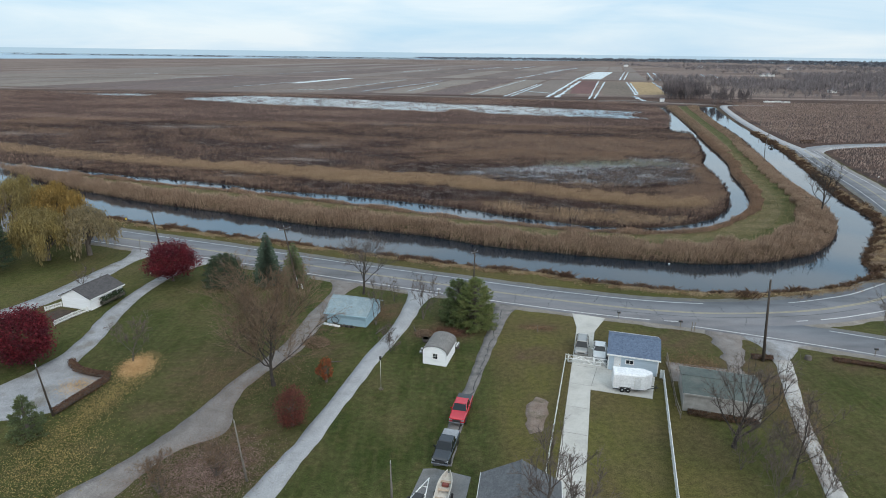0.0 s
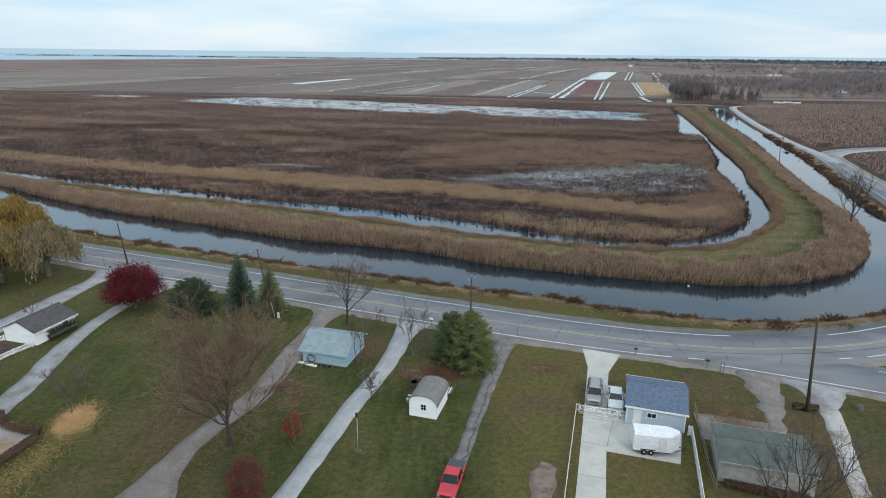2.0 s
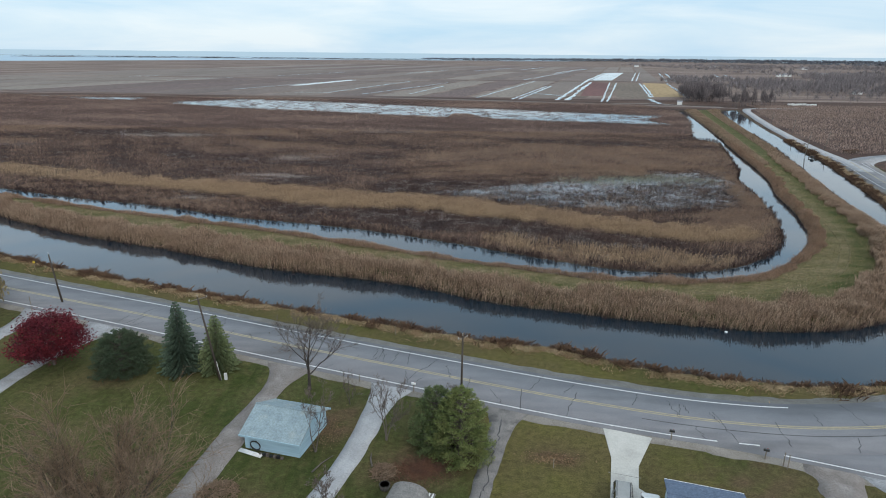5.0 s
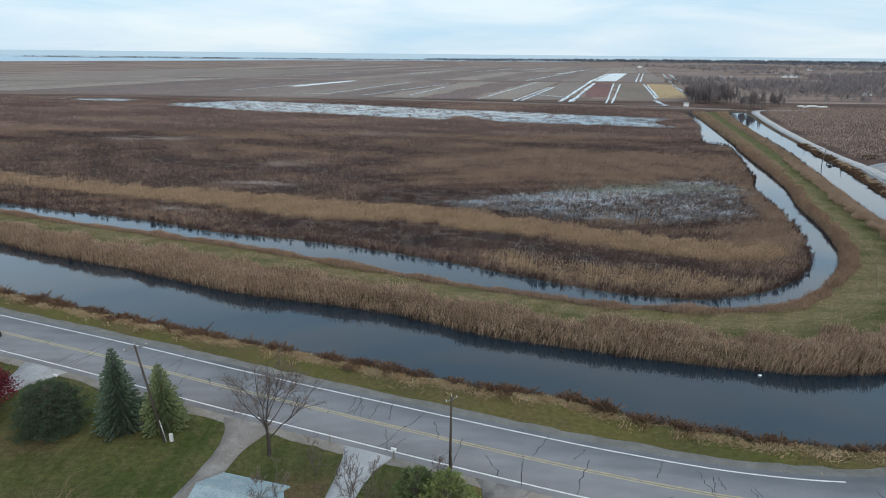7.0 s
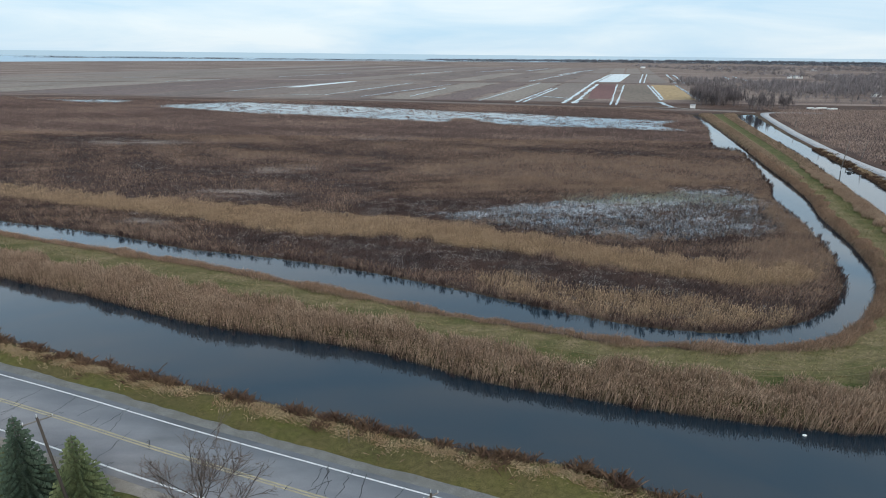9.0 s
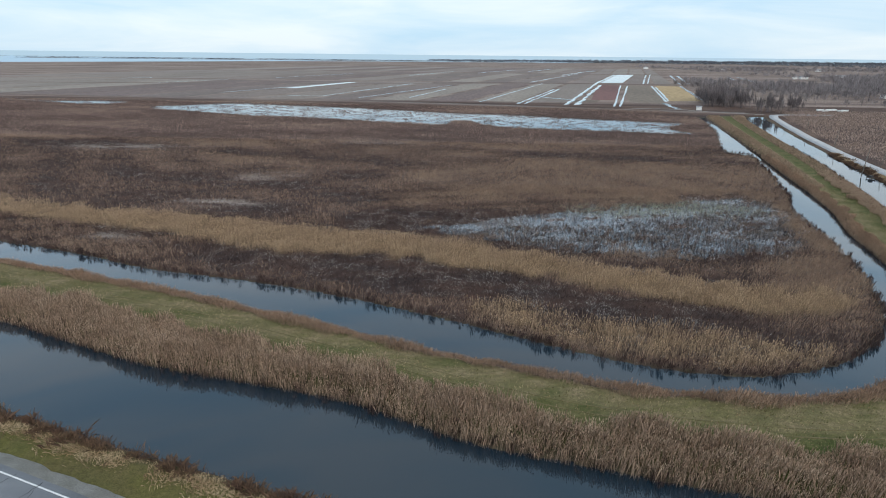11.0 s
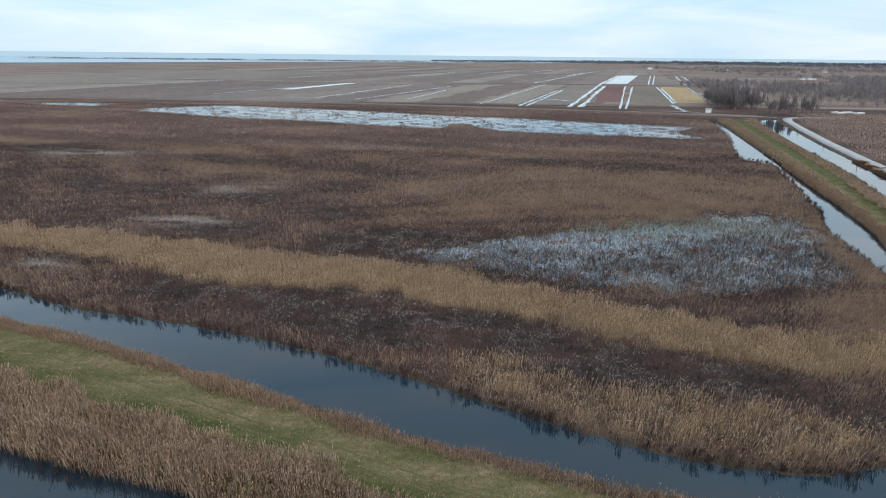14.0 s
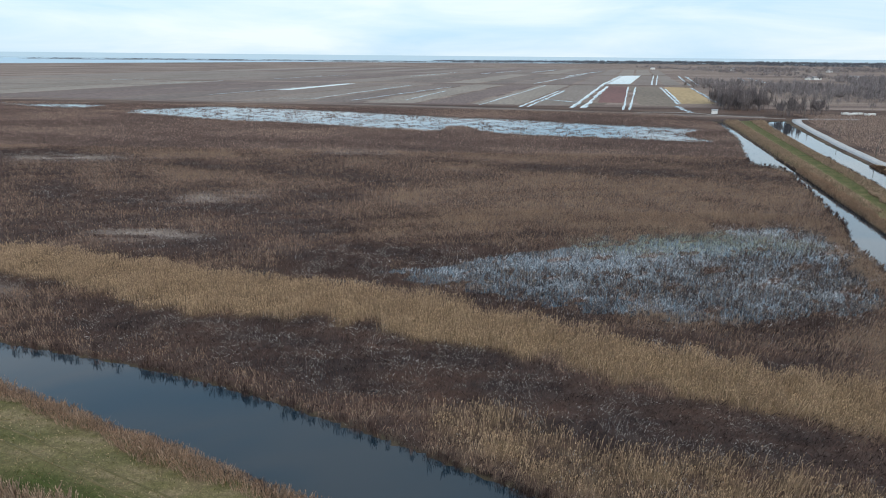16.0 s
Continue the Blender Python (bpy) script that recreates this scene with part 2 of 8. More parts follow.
REED_PLUME = material("pinkish_tan_reed_plume", (0.420, 0.308, 0.222), (0.330, 0.225, 0.160), 3.5, 0.5, 0.9, 0, 0.1, island=0.45, specular=0.1, sheer=0.3)
REED_RUSSET = material("russet_reed_plume", (0.330, 0.205, 0.135), (0.265, 0.160, 0.108), 3.0, 0.5, 0.9, 0, 0.1, island=0.45, specular=0.1, sheer=0.3)
REED_DROWNED = material("bleached_drowned_reed", (0.600, 0.580, 0.590), (0.470, 0.440, 0.440), 6.0, 0.5, 0.95, 0, 0.1, island=0.4, specular=0.1, sheer=0.2)
RUSH = material("grey_green_rush", (0.330, 0.330, 0.240), (0.250, 0.245, 0.175), 4.0, 0.5, 0.9, 0, 0.1, island=0.4, specular=0.1, sheer=0.2)
FIELD_REED = material("pale_brown_field_reed", (0.370, 0.275, 0.228), (0.290, 0.210, 0.174), 14.0, 0.5, 0.95, 0, 0.1, island=0.4, specular=0.1, sheer=0.25)
BANK_DRY = material("straw_coloured_bank_grass", (0.360, 0.275, 0.175), (0.260, 0.175, 0.105), 2.5, 0.3, 0.95, 0, 0.1, island=0.4, specular=0.1, sheer=0.2)
BANK_BRUSH = material("dark_red_brown_bank_brush", (0.075, 0.045, 0.032), (0.115, 0.072, 0.045), 2.0, 0.3, 0.95, 0, 0.1, island=0.4, specular=0.1)
WEED = material("green_bank_weed", (0.068, 0.074, 0.020), (0.125, 0.100, 0.040), 2.0, 0.3, 0.95, 0, 0.1, island=0.35, specular=0.1, sheer=0.2)
BARK_DARK = material("dark_wet_bark", (0.045, 0.038, 0.034), (0.066, 0.055, 0.048), 0.6, 0.05, 0.95, 0.4, 0.3)
BARK = material("grey_brown_bark", (0.085, 0.072, 0.062), (0.120, 0.102, 0.088), 0.6, 0.05, 0.95, 0.4, 0.3)
TWIG = material("brown_twigs", (0.110, 0.088, 0.078), (0.150, 0.120, 0.104), 2.0, 0.2, 0.95, 0, 0.15, island=0.25, specular=0.1)
TWIG_TAN = material("tan_budded_twigs", (0.165, 0.112, 0.076), (0.190, 0.136, 0.096), 2.0, 0.2, 0.95, 0, 0.15, island=0.25, specular=0.1)
WOODS = material("far_bare_woods", (0.170, 0.150, 0.152), (0.235, 0.208, 0.206), 30.0, 1.5, 0.95, 0, 0.2, island=0.35, specular=0.1)
# ---- plan helpers ----
rng = np.random.default_rng(7)


def smooth(points, step=2.0, most=7):
    """A smooth line through plan points, as an array."""
    p = np.array(points, float)
    p = np.vstack([2 * p[0] - p[1], p, 2 * p[-1] - p[-2]])
    out = []
    for i in range(1, len(p) - 2):
        a, b, c, d = p[i - 1 : i + 3]
        k = min(most, max(2, int(np.linalg.norm(c - b) / step)))
        t = np.linspace(0, 1, k, endpoint=False)[:, None]
        out.append(0.5 * (2 * b + (c - a) * t + (2 * a - 5 * b + 4 * c - d) * t**2 + (3 * b - a - 3 * c + d) * t**3))
    return np.vstack([*out, p[-2:-1]])


def blocks(count, size=12000):
    return [slice(i, min(i + size, count)) for i in range(0, count, size)]


def distance(pts, line):
    """Distance of points from a line of points."""
    pts, line = np.asarray(pts, np.float32), np.asarray(line, np.float32)
    out = np.empty(len(pts), np.float32)
    for s in blocks(len(pts)):
        x, y = np.ascontiguousarray(pts[s, 0]), np.ascontiguousarray(pts[s, 1])
        best = np.full(len(x), 1e18, np.float32)
        for (ax, ay), (bx, by) in zip(line[:-1], line[1:]):
            dx, dy = bx - ax, by - ay
            ux, uy = x - ax, y - ay
            t = np.clip((ux * dx + uy * dy) / max(dx * dx + dy * dy, 1e-9), 0, 1)
            ux -= t * dx
            uy -= t * dy
            np.minimum(best, ux * ux + uy * uy, out=best)
        out[s] = np.sqrt(best)
    return out


def inside(pts, poly):
    """Which points lie in a closed outline."""
    pts = np.asarray(pts, np.float32)
    order = np.argsort(pts[:, 1], kind="stable")
    x, y = pts[order, 0], pts[order, 1]
    odd = np.zeros(len(pts), bool)
    poly = np.asarray(poly, float)
    for (x0, y0), (x1, y1) in zip(poly, np.roll(poly, -1, 0)):
        if y0 != y1:
            i, j = np.searchsorted(y, np.array((min(y0, y1), max(y0, y1)), np.float32))
            odd[i:j] ^= x[i:j] < np.float32((x1 - x0) / (y1 - y0)) * (y[i:j] - np.float32(y0)) + np.float32(x0)
    out = np.empty(len(pts), bool)
    out[order] = odd
    return out


def lumps(pts, size, seed=0):
    """Smooth random waves between about -1 and 1."""
    r = np.random.default_rng(seed)
    v = 0
    for k in range(9):
        a, w = r.uniform(0, 2 * np.pi), 2 * np.pi / (size * r.uniform(0.6, 1.9))
        v = v + np.sin((pts[:, 0] * np.cos(a) + pts[:, 1] * np.sin(a)) * w + r.uniform(0, 6.28))
    return v / 3.0


def ease(v):
    v = np.clip(v, 0, 1)
    return v * v * (3 - 2 * v)


def within(pts, poly, edge):
    """1 inside an outline, 0 outside, with a soft edge."""
    lo, hi = np.min(poly, 0) - edge, np.max(poly, 0) + edge
    box_ = np.all((pts > lo) & (pts < hi), axis=1)
    out = np.zeros(len(pts))
    q = pts[box_]
    if len(q):
        d = distance(q, poly)
        out[box_] = ease(0.5 + np.where(inside(q, poly), d, -d) / (2 * edge))
    return out


def spots(pts, table):
    """1 at the middle of each oval of a table, falling off to 0."""
    out = np.zeros(len(pts))
    for cx, cy, rx, ry, turn in table:
        dx, dy = pts[:, 0] - cx, pts[:, 1] - cy
        u, v = dx * np.cos(turn) + dy * np.sin(turn), dy * np.cos(turn) - dx * np.sin(turn)
        out = np.maximum(out, np.exp(-((u / rx) ** 2) - (v / ry) ** 2))
    return out


def fast_mesh(name, verts, faces):
    me = bpy.data.meshes.new(name)
    verts, faces = np.asarray(verts, np.float32), np.asarray(faces, np.int32)
    m, k = faces.shape
    me.vertices.add(len(verts))
    me.vertices.foreach_set("co", verts.ravel())
    me.loops.add(m * k)
    me.loops.foreach_set("vertex_index", faces.ravel())
    me.polygons.add(m)
    me.polygons.foreach_set("loop_start", np.arange(0, m * k, k, dtype=np.int32))
    me.update(calc_edges=True)
    return me


def mesh_object(name, verts, faces, mat, parent=None, label=""):
    me = fast_mesh(name, verts, faces)
    me.materials.append(mat)
    ob = new(name, me)
    if parent:
        ob.parent = parent
    return tagged(ob, label)


def part(name, bm, mat, parent=None, label=""):
    me = bpy.data.meshes.new(name)
    bm.to_mesh(me)
    bm.free()
    me.materials.append(mat)
    ob = new(name, me)
    if parent:
        ob.parent = parent
    return tagged(ob, label)


def empty(name, x, y, z=0.0, turn=0.0):
    ob = new(name)
    ob.matrix_basis = pose(x, y, z, 0, 0, turn)
    return ob


def setting(ob, label, category, kind="structure"):
    return tagged(ob, label, category, "", kind)


# ---- lines of the plan ----
CANAL_S = smooth([(-900, 470), (-300, 214), (-130, 127), (-89, 107), (-66, 98), (-49, 92), (-34, 86.8), (-15, 80.8), (3, 75), (15, 72.2), (25, 67.5), (38, 64.3), (50, 63.5), (64, 66), (75, 71), (81, 76), (84, 84), (94, 97), (107, 116), (112, 134), (116, 150), (124, 173), (133, 200), (141.6, 226), (147.5, 246), (157, 284), (167, 322), (178.5, 367), (196, 429), (214, 490), (219, 504)])
CANAL_N = smooth([(-900, 508), (-300, 249), (-127, 146), (-100, 131), (-87, 124.5), (-63, 115.5), (-40, 105.5), (-23, 101), (-9, 97), (5, 90), (17, 86.6), (28, 83.6), (40, 81.4), (50, 80.4), (60, 81.5), (68, 84.5), (77, 90), (88, 103), (97, 120), (105, 146), (111, 169), (119.5, 199), (130.5, 235), (139.5, 264), (145, 284), (153.5, 318), (164.5, 362), (175, 402), (189, 455), (201, 490)])
DITCH_F = smooth([(-900, 440 + 40), (-300, 234), (-127, 167), (-97, 157.5), (-74.6, 150), (-58, 142.8), (-35, 137), (-19, 131.5), (0, 123), (15, 115), (28, 109), (38, 106.6), (47, 107), (60, 113), (71.5, 125), (79, 140), (83, 151), (85.6, 160), (90, 179), (92.7, 195), (95.5, 205), (103, 222), (109.5, 243), (117, 268.5), (125.5, 302), (120, 317), (123, 328), (131, 351), (138, 373), (147.5, 402), (157.5, 443), (166, 486)])
DITCH_N = smooth([(-900, 462), (-300, 223), (-127, 158.5), (-92, 145), (-69, 137.2), (-47, 129.6), (-28, 121.8), (-11, 114.6), (0.5, 109.5), (10, 106.4), (17, 104), (26, 101.2), (35, 100.2), (44, 100), (53, 101.5), (63, 107.5), (74, 119.5), (83, 133), (89.5, 150), (93, 162), (98, 181), (105, 200), (112, 226), (117, 248), (119.8, 260), (125.2, 282), (134, 319), (143, 357), (154.5, 407), (165.6, 456), (172, 486)])
CANAL = np.vstack([CANAL_S, CANAL_N[::-1]])
DITCH = np.vstack([DITCH_F, DITCH_N[::-1]])
DIKE = np.vstack([CANAL_N, DITCH_N[::-1]])
MARSH = np.vstack([DITCH_F, [(150, 545), (-900, 600)]])
LAGOON = smooth([(-236, 493), (-240, 518), (-226, 530), (-194, 557), (-143, 544), (-96, 530), (-50, 513), (-8, 493), (26, 488), (68, 469), (102, 456), (125, 448), (144, 442), (124, 412), (129, 383), (101, 387), (70, 394), (42, 398), (15, 412), (5, 436), (-6, 436), (-11, 415), (-38, 418), (-98, 442), (-142, 452), (-194, 474), (-236, 493)], 6)
WEST_POOL = smooth([(-430, 592), (-402, 582), (-360, 558), (-335, 560), (-310, 562), (-286, 556), (-287, 526), (-317, 530), (-348, 541), (-386, 560), (-430, 592)], 8)
POOL = smooth([(-12, 180), (0, 185), (21, 196), (45, 209), (65, 215), (86, 222), (97, 217), (95, 203), (92, 190), (88, 176), (82, 164), (64, 156), (49, 153), (38, 155), (25, 157), (8, 165), (-5, 170), (-12, 180)], 3)
# open water within the pool: place, half-widths and turn
OPENINGS = ((36, 187, 21, 7.5, 0.15), (54, 197, 15, 6, 0.1), (76, 212, 9, 4.5, 0.1), (48, 157.8, 3.5, 1.8, 0.0), (16, 163.2, 8, 1.9, -0.5), (39, 163.5, 5, 3.5, 0.2), (60, 165, 3, 2.4, 0.3), (65, 177, 5, 3, 0.4), (74, 170, 4, 2.4, 0.4), (84, 192, 5, 3.5, 0.7), (6, 178, 8, 2.4, 0.1), (27, 173, 5, 3, -0.3), (91, 198, 2.5, 7, 0.2), (87, 180, 3, 5, 0.2), (29.5, 166, 2.5, 1.5, 0.0))
# tall golden reeds, blackened wet sedge, russet reed flats and bleached spots of the marsh
GOLD_1 = smooth([(-300, 262), (-220, 232), (-154, 207), (-106, 191), (-67, 181.5), (-33, 172.5), (-1, 164.5), (25, 152.5), (38.6, 146.1), (51, 141), (61, 138), (71, 138), (69, 130), (55, 127), (47, 130.5), (35, 135), (23, 141.5), (11, 146), (-2, 150), (-12, 155), (-25, 154.6), (-39.5, 156), (-59, 164), (-80, 171.3), (-98, 176), (-141, 189.5), (-220, 216), (-300, 244), (-300, 262)], 4)
GOLD_2 = smooth([(6.2, 128.6), (14.6, 129.0), (20, 122.5), (36.7, 120.5), (53, 115), (57, 112), (50, 108.5), (40, 108.8), (26, 112), (18, 116), (8, 122.5), (6.2, 128.6)], 3)
BLACK_1 = smooth([(-30, 185), (-14, 194), (5, 192), (17, 189), (8, 171.5), (-4.5, 171), (-20, 173), (-30, 185)], 4)
BLACK_2 = smooth([(-36, 150), (-27, 153), (-10, 153), (12, 144.5), (32, 133.5), (46, 128.5), (50, 122), (38, 123), (20.8, 125.5), (16, 131), (3, 131), (-12, 135.5), (-30, 143), (-36, 150)], 4)
RUSSET_N = smooth([(-18, 262), (40, 280), (110, 268), (100, 232), (88, 218), (60, 210), (30, 199), (-2, 201), (-18, 215), (-18, 262)], 6)
RUSSET_E = smooth([(60, 142), (66, 130), (76, 137), (85, 158), (91, 185), (97, 214), (90, 217), (82, 172), (70, 156), (60, 142)], 6)
PALE_SPOTS = ((-66, 198, 13, 5, 0.0), (-64, 238, 12, 8, 0.5), (-78, 163.5, 9, 3, -0.3), (-150, 300, 30, 8, 0.1), (-40, 330, 22, 8, 0.1), (-220, 262, 26, 7, -0.1))
ROAD = smooth([(-900, 370), (-300, 165), (-130, 107.5), (-78.5, 89.6), (-48.2, 79.2), (-27.9, 71.8), (-9, 65.3), (6.8, 60), (18, 56.6), (29.5, 53.9), (41, 52.9), (53.7, 54.2), (63.7, 57), (74, 61.8), (92, 75), (108, 97), (119, 122), (132, 160), (143, 200), (157, 244)], 1.0, 24)
SIDE_ROAD = smooth([(22, 55), (36, 50.9), (49, 46.3), (60.5, 41.7), (78, 34), (110, 20), (300, -65)], 1.0, 20)
BRANCH = smooth([(150, 222), (160, 243), (178, 257), (208, 266), (260, 276), (420, 300)], 2)
GRAVEL_ROAD = smooth([(150, 222), (155, 242), (158.5, 262), (164, 290), (174, 330), (187, 378), (206.5, 444), (224, 496), (238, 511), (275, 514)], 2)
WATER_Z = -0.5


def spaced(lo, hi, step, far, growth):
    a = list(np.arange(lo, hi + step / 2, step))
    s = step
    while a[-1] < far:
        s *= growth
        a.append(a[-1] + s)
    return a


xr = spaced(0, 165, 1.0, 4900, 1.11)
xl = [-v for v in spaced(0, 165, 1.0, 4900, 1.11)][:0:-1]
yu = spaced(-12, 245, 1.0, 246, 1.0)
yu = yu + [v for v in spaced(yu[-1] + 3, 560, 3.0, 4950, 1.09)]
yd = [-12 - v for v in spaced(0, 1, 4.0, 3000, 1.35)][:0:-1]
gx, gy = np.array(xl + xr), np.array(yd + yu)
GX, GY = np.meshgrid(gx, gy)
gp = np.stack([GX.ravel(), GY.ravel()], 1)


def land(pts):
    """Height of the ground, and its cover."""
    near = (np.abs(pts[:, 0]) < 950) & (pts[:, 1] > 40) & (pts[:, 1] < 700)
    z = np.zeros(len(pts))
    turf, dike, mud, fieldc = np.ones(len(pts)), np.zeros(len(pts)), np.zeros(len(pts)), np.zeros(len(pts))
    q = pts[near]
    zc = np.zeros(len(q))
    t_, d_, m_ = np.ones(len(q)), np.zeros(len(q)), np.zeros(len(q))
    e_canal = np.minimum(distance(q, CANAL_S), distance(q, CANAL_N)) + 0.25 * lumps(q, 5, 3)
    e_ditch = np.minimum(distance(q, DITCH_F), distance(q, DITCH_N)) + 0.3 * lumps(q, 4, 4)
    in_c, in_d, in_k, in_m = inside(q, CANAL), inside(q, DITCH), inside(q, DIKE), inside(q, MARSH)
    zc[in_k] = 0.55
    t_[in_k], d_[in_k] = 0, 1
    zc[in_m] = -0.33 + 0.07 * lumps(q[in_m], 6, 5)
    t_[in_m] = 0
    wet = inside(q, LAGOON) | inside(q, WEST_POOL)
    brink = ease(np.minimum(distance(q[wet], LAGOON), distance(q[wet], WEST_POOL)) / 5.0)
    zc[wet] = -0.52 - 0.18 * brink + 0.085 * lumps(q[wet], 9, 6) + 0.05 * lumps(q[wet], 25, 66)
    pool = inside(q, POOL)
    rim = ease(distance(q[pool], POOL) / 7.0)
    zc[pool] = -0.36 - 0.22 * rim + 0.06 * lumps(q[pool], 2.4, 8) + 0.07 * lumps(q[pool], 6, 9)
    water = in_c | in_d
    edge = np.where(in_c, e_canal, np.where(in_d, e_ditch, np.minimum(e_canal, e_ditch)))
    shore = ease(np.maximum(edge, 0) / 1.6)
    zc = np.where(water, WATER_Z - 0.9 * ease(edge / 3.0), np.where(zc > WATER_Z, WATER_Z + (zc - WATER_Z) * shore, zc))
    m_ = np.where(water, 1, np.where(edge < 1.3, 1 - edge / 1.3, 0))
    z[near], turf[near], dike[near], mud[near] = zc, t_, d_, np.clip(m_, 0, 1)
    # east of the canal and beyond the marsh: old fields
    north = pts[:, 1] - np.interp(pts[:, 0], [-4900, -900, -300, -130, -50, 0, 40, 77, 110, 140, 165, 300, 4900], [2000, 490, 235, 128, 93, 77, 64, 70, 100, 190, 250, 252, 600])
    other = ~near | ~(inside(pts, DIKE) | inside(pts, CANAL) | inside(pts, DITCH))
    turf = np.where(other & (north > 0), 0, turf)
    east = (pts[:, 0] > 84) & (pts[:, 1] > 40) & (pts[:, 1] > 66 + (pts[:, 0] - 78) * 0.6)
    verge = distance(pts, ROAD[::6]) < 7
    turf = np.where(other & east & ~verge, 0.0, turf)
    fieldc = np.where((pts[:, 1] > 600) | (np.abs(pts[:, 0]) > 600), 1.0, 0.0)
    z = np.where((fieldc > 0) & other & (north > 0) & ~(near & inside(pts, MARSH)), -0.05, z)
    dry = ease((pts[:, 0] - 1) / 3) * ease((30 - pts[:, 0]) / 6) * 0.9 + 0.25 * ease((pts[:, 0] - 26) / 8)
    dry = np.maximum(dry, np.where((distance(pts, ROAD[::6]) < 13) & (north < 0) & (pts[:, 1] > np.interp(pts[:, 0], ROAD[:, 0], ROAD[:, 1])), 0.8, 0))
    dry = np.maximum(dry, 0.14 * ease((-26 - pts[:, 0]) / 6))
    dry = np.where((pts[:, 0] < -60) & (pts[:, 1] < 90), 0.35, dry)
    worn = np.zeros(len(pts))
    yard = (np.abs(pts[:, 0]) < 75) & (pts[:, 1] < 75) & (pts[:, 1] > -15)
    y_ = pts[yard]
    w_ = np.zeros(len(y_))
    for cx, cy, rx, ry, k in ((8.5, 37, 4.0, 2.4, 0.8), (10.5, 46, 3.4, 1.5, 0.7), (7.3, 22.0, 1.3, 3.6, 0.7), (-4, 44, 4.0, 3.0, 1.0), (30, 42, 7, 3.2, 0.6), (38, 30, 5, 8, 0.9), (-26, 14, 5, 7, 0.8), (-33, 31, 8, 7, 0.6), (-13.5, 51.5, 3, 4, 0.9), (-44, 59.5, 4, 2, 0.7), (-78, 66, 9, 5, 0.5), (-38, 21, 4, 2, 0.6), (33, 46, 4, 1.5, 0.6), (-20, 37, 3, 3, 0.6), (52, 36, 5, 2.5, 0.6), (31, 33, 6, 3, 0.8)):
        d2 = ((y_[:, 0] - cx) / rx) ** 2 + ((y_[:, 1] - cy) / ry) ** 2
        w_ = np.maximum(w_, k * np.exp(-0.9 * d2))
    worn[yard] = np.clip(w_ * (1 + 0.5 * lumps(y_, 2.5, 40)), 0, 1)
    return z, np.clip(turf, 0, 1), dike, mud, fieldc, np.clip(dry, 0, 1), worn


def marsh_cover(pts):
    """How golden, how pale and how bleached the marsh stands at plan points."""
    gold = np.maximum(within(pts + 1.2 * np.stack([lumps(pts, 6, 14), lumps(pts, 6, 15)], 1), GOLD_1, 2.0), 0.62 * within(pts, GOLD_2, 3.0) * (0.75 + 0.45 * lumps(pts, 5, 16)))
    st = np.stack([pts[:, 0] * 0.30 + pts[:, 1] * 0.12, pts[:, 1]], 1)
    far = np.clip((pts[:, 1] - 150) / 250, 0, 1)
    tone = 0.29 + 0.17 * lumps(st, 9, 17) * (1 - 0.8 * far) + 0.11 * lumps(st, 20, 18) + 0.17 * lumps(st, 46, 26) * far
    tone += 0.17 * np.clip((pts[:, 1] - 215) / 140, 0, 1) + 0.36 * within(pts, RUSSET_N, 14) + 0.10 * lumps(pts, 3.0, 19) * (1 - far)
    tone += 0.45 * within(pts, RUSSET_E, 6)
    tone -= 0.50 * np.maximum(within(pts, BLACK_1, 4), within(pts, BLACK_2, 3))
    edge_ = (pts[:, 1] < 190)
    tone[edge_] += 0.10 * ease((10 - distance(pts[edge_], DITCH_F[::2])) / 8.0)
    pale = spots(pts, PALE_SPOTS) * np.clip(0.75 + 0.5 * lumps(st, 5, 29), 0, 1)
    gold = gold * np.interp(pts[:, 0], (-170, -70, 0), (0.5, 0.8, 1.0))
    return np.clip(gold, 0, 1), np.clip(tone, 0, 1), np.clip(pale, 0, 1)


gz, turf, dikec, mud, fieldc, dry, worn = land(gp)
nx, ny = len(gx), len(gy)
idx = np.arange(nx * ny).reshape(ny, nx)
faces = np.stack([idx[:-1, :-1], idx[:-1, 1:], idx[1:, 1:], idx[1:, :-1]], -1).reshape(-1, 4)
ground = mesh_object("ground", np.c_[gp, gz], faces, GROUND)
in_near = (gp[:, 1] > 95) & (gp[:, 1] < 620) & (np.abs(gp[:, 0]) < 700)
gold_, tone_, pale_ = np.zeros(len(gp)), np.full(len(gp), 0.85), np.zeros(len(gp))
gold_[in_near], tone_[in_near], pale_[in_near] = marsh_cover(gp[in_near])
straw_ = np.zeros(len(gp))
on_dike = dikec > 0
side_ = distance(gp[on_dike], CANAL_N)
side_ = side_ / (side_ + distance(gp[on_dike], DITCH_N) + 1e-6)
straw_[on_dike] = np.clip(0.75 * ease((side_ - 0.50) / 0.16) + 0.35 * lumps(gp[on_dike], 6, 67), 0, 1)
for an, av in (("straw", straw_), ("golden", gold_), ("tone", tone_), ("pale", pale_), ("turf", turf), ("dike", dikec), ("mud", mud), ("field", fieldc), ("dry", dry), ("worn", worn)):
    at = ground.data.attributes.new(an, "FLOAT", "POINT")
    at.data.foreach_set("value", av.astype(np.float32))
ground.data.polygons.foreach_set("use_smooth", np.ones(len(faces), bool))
setting(ground, "flat ground of mown lawns, marsh thatch and bare fields", "ground")


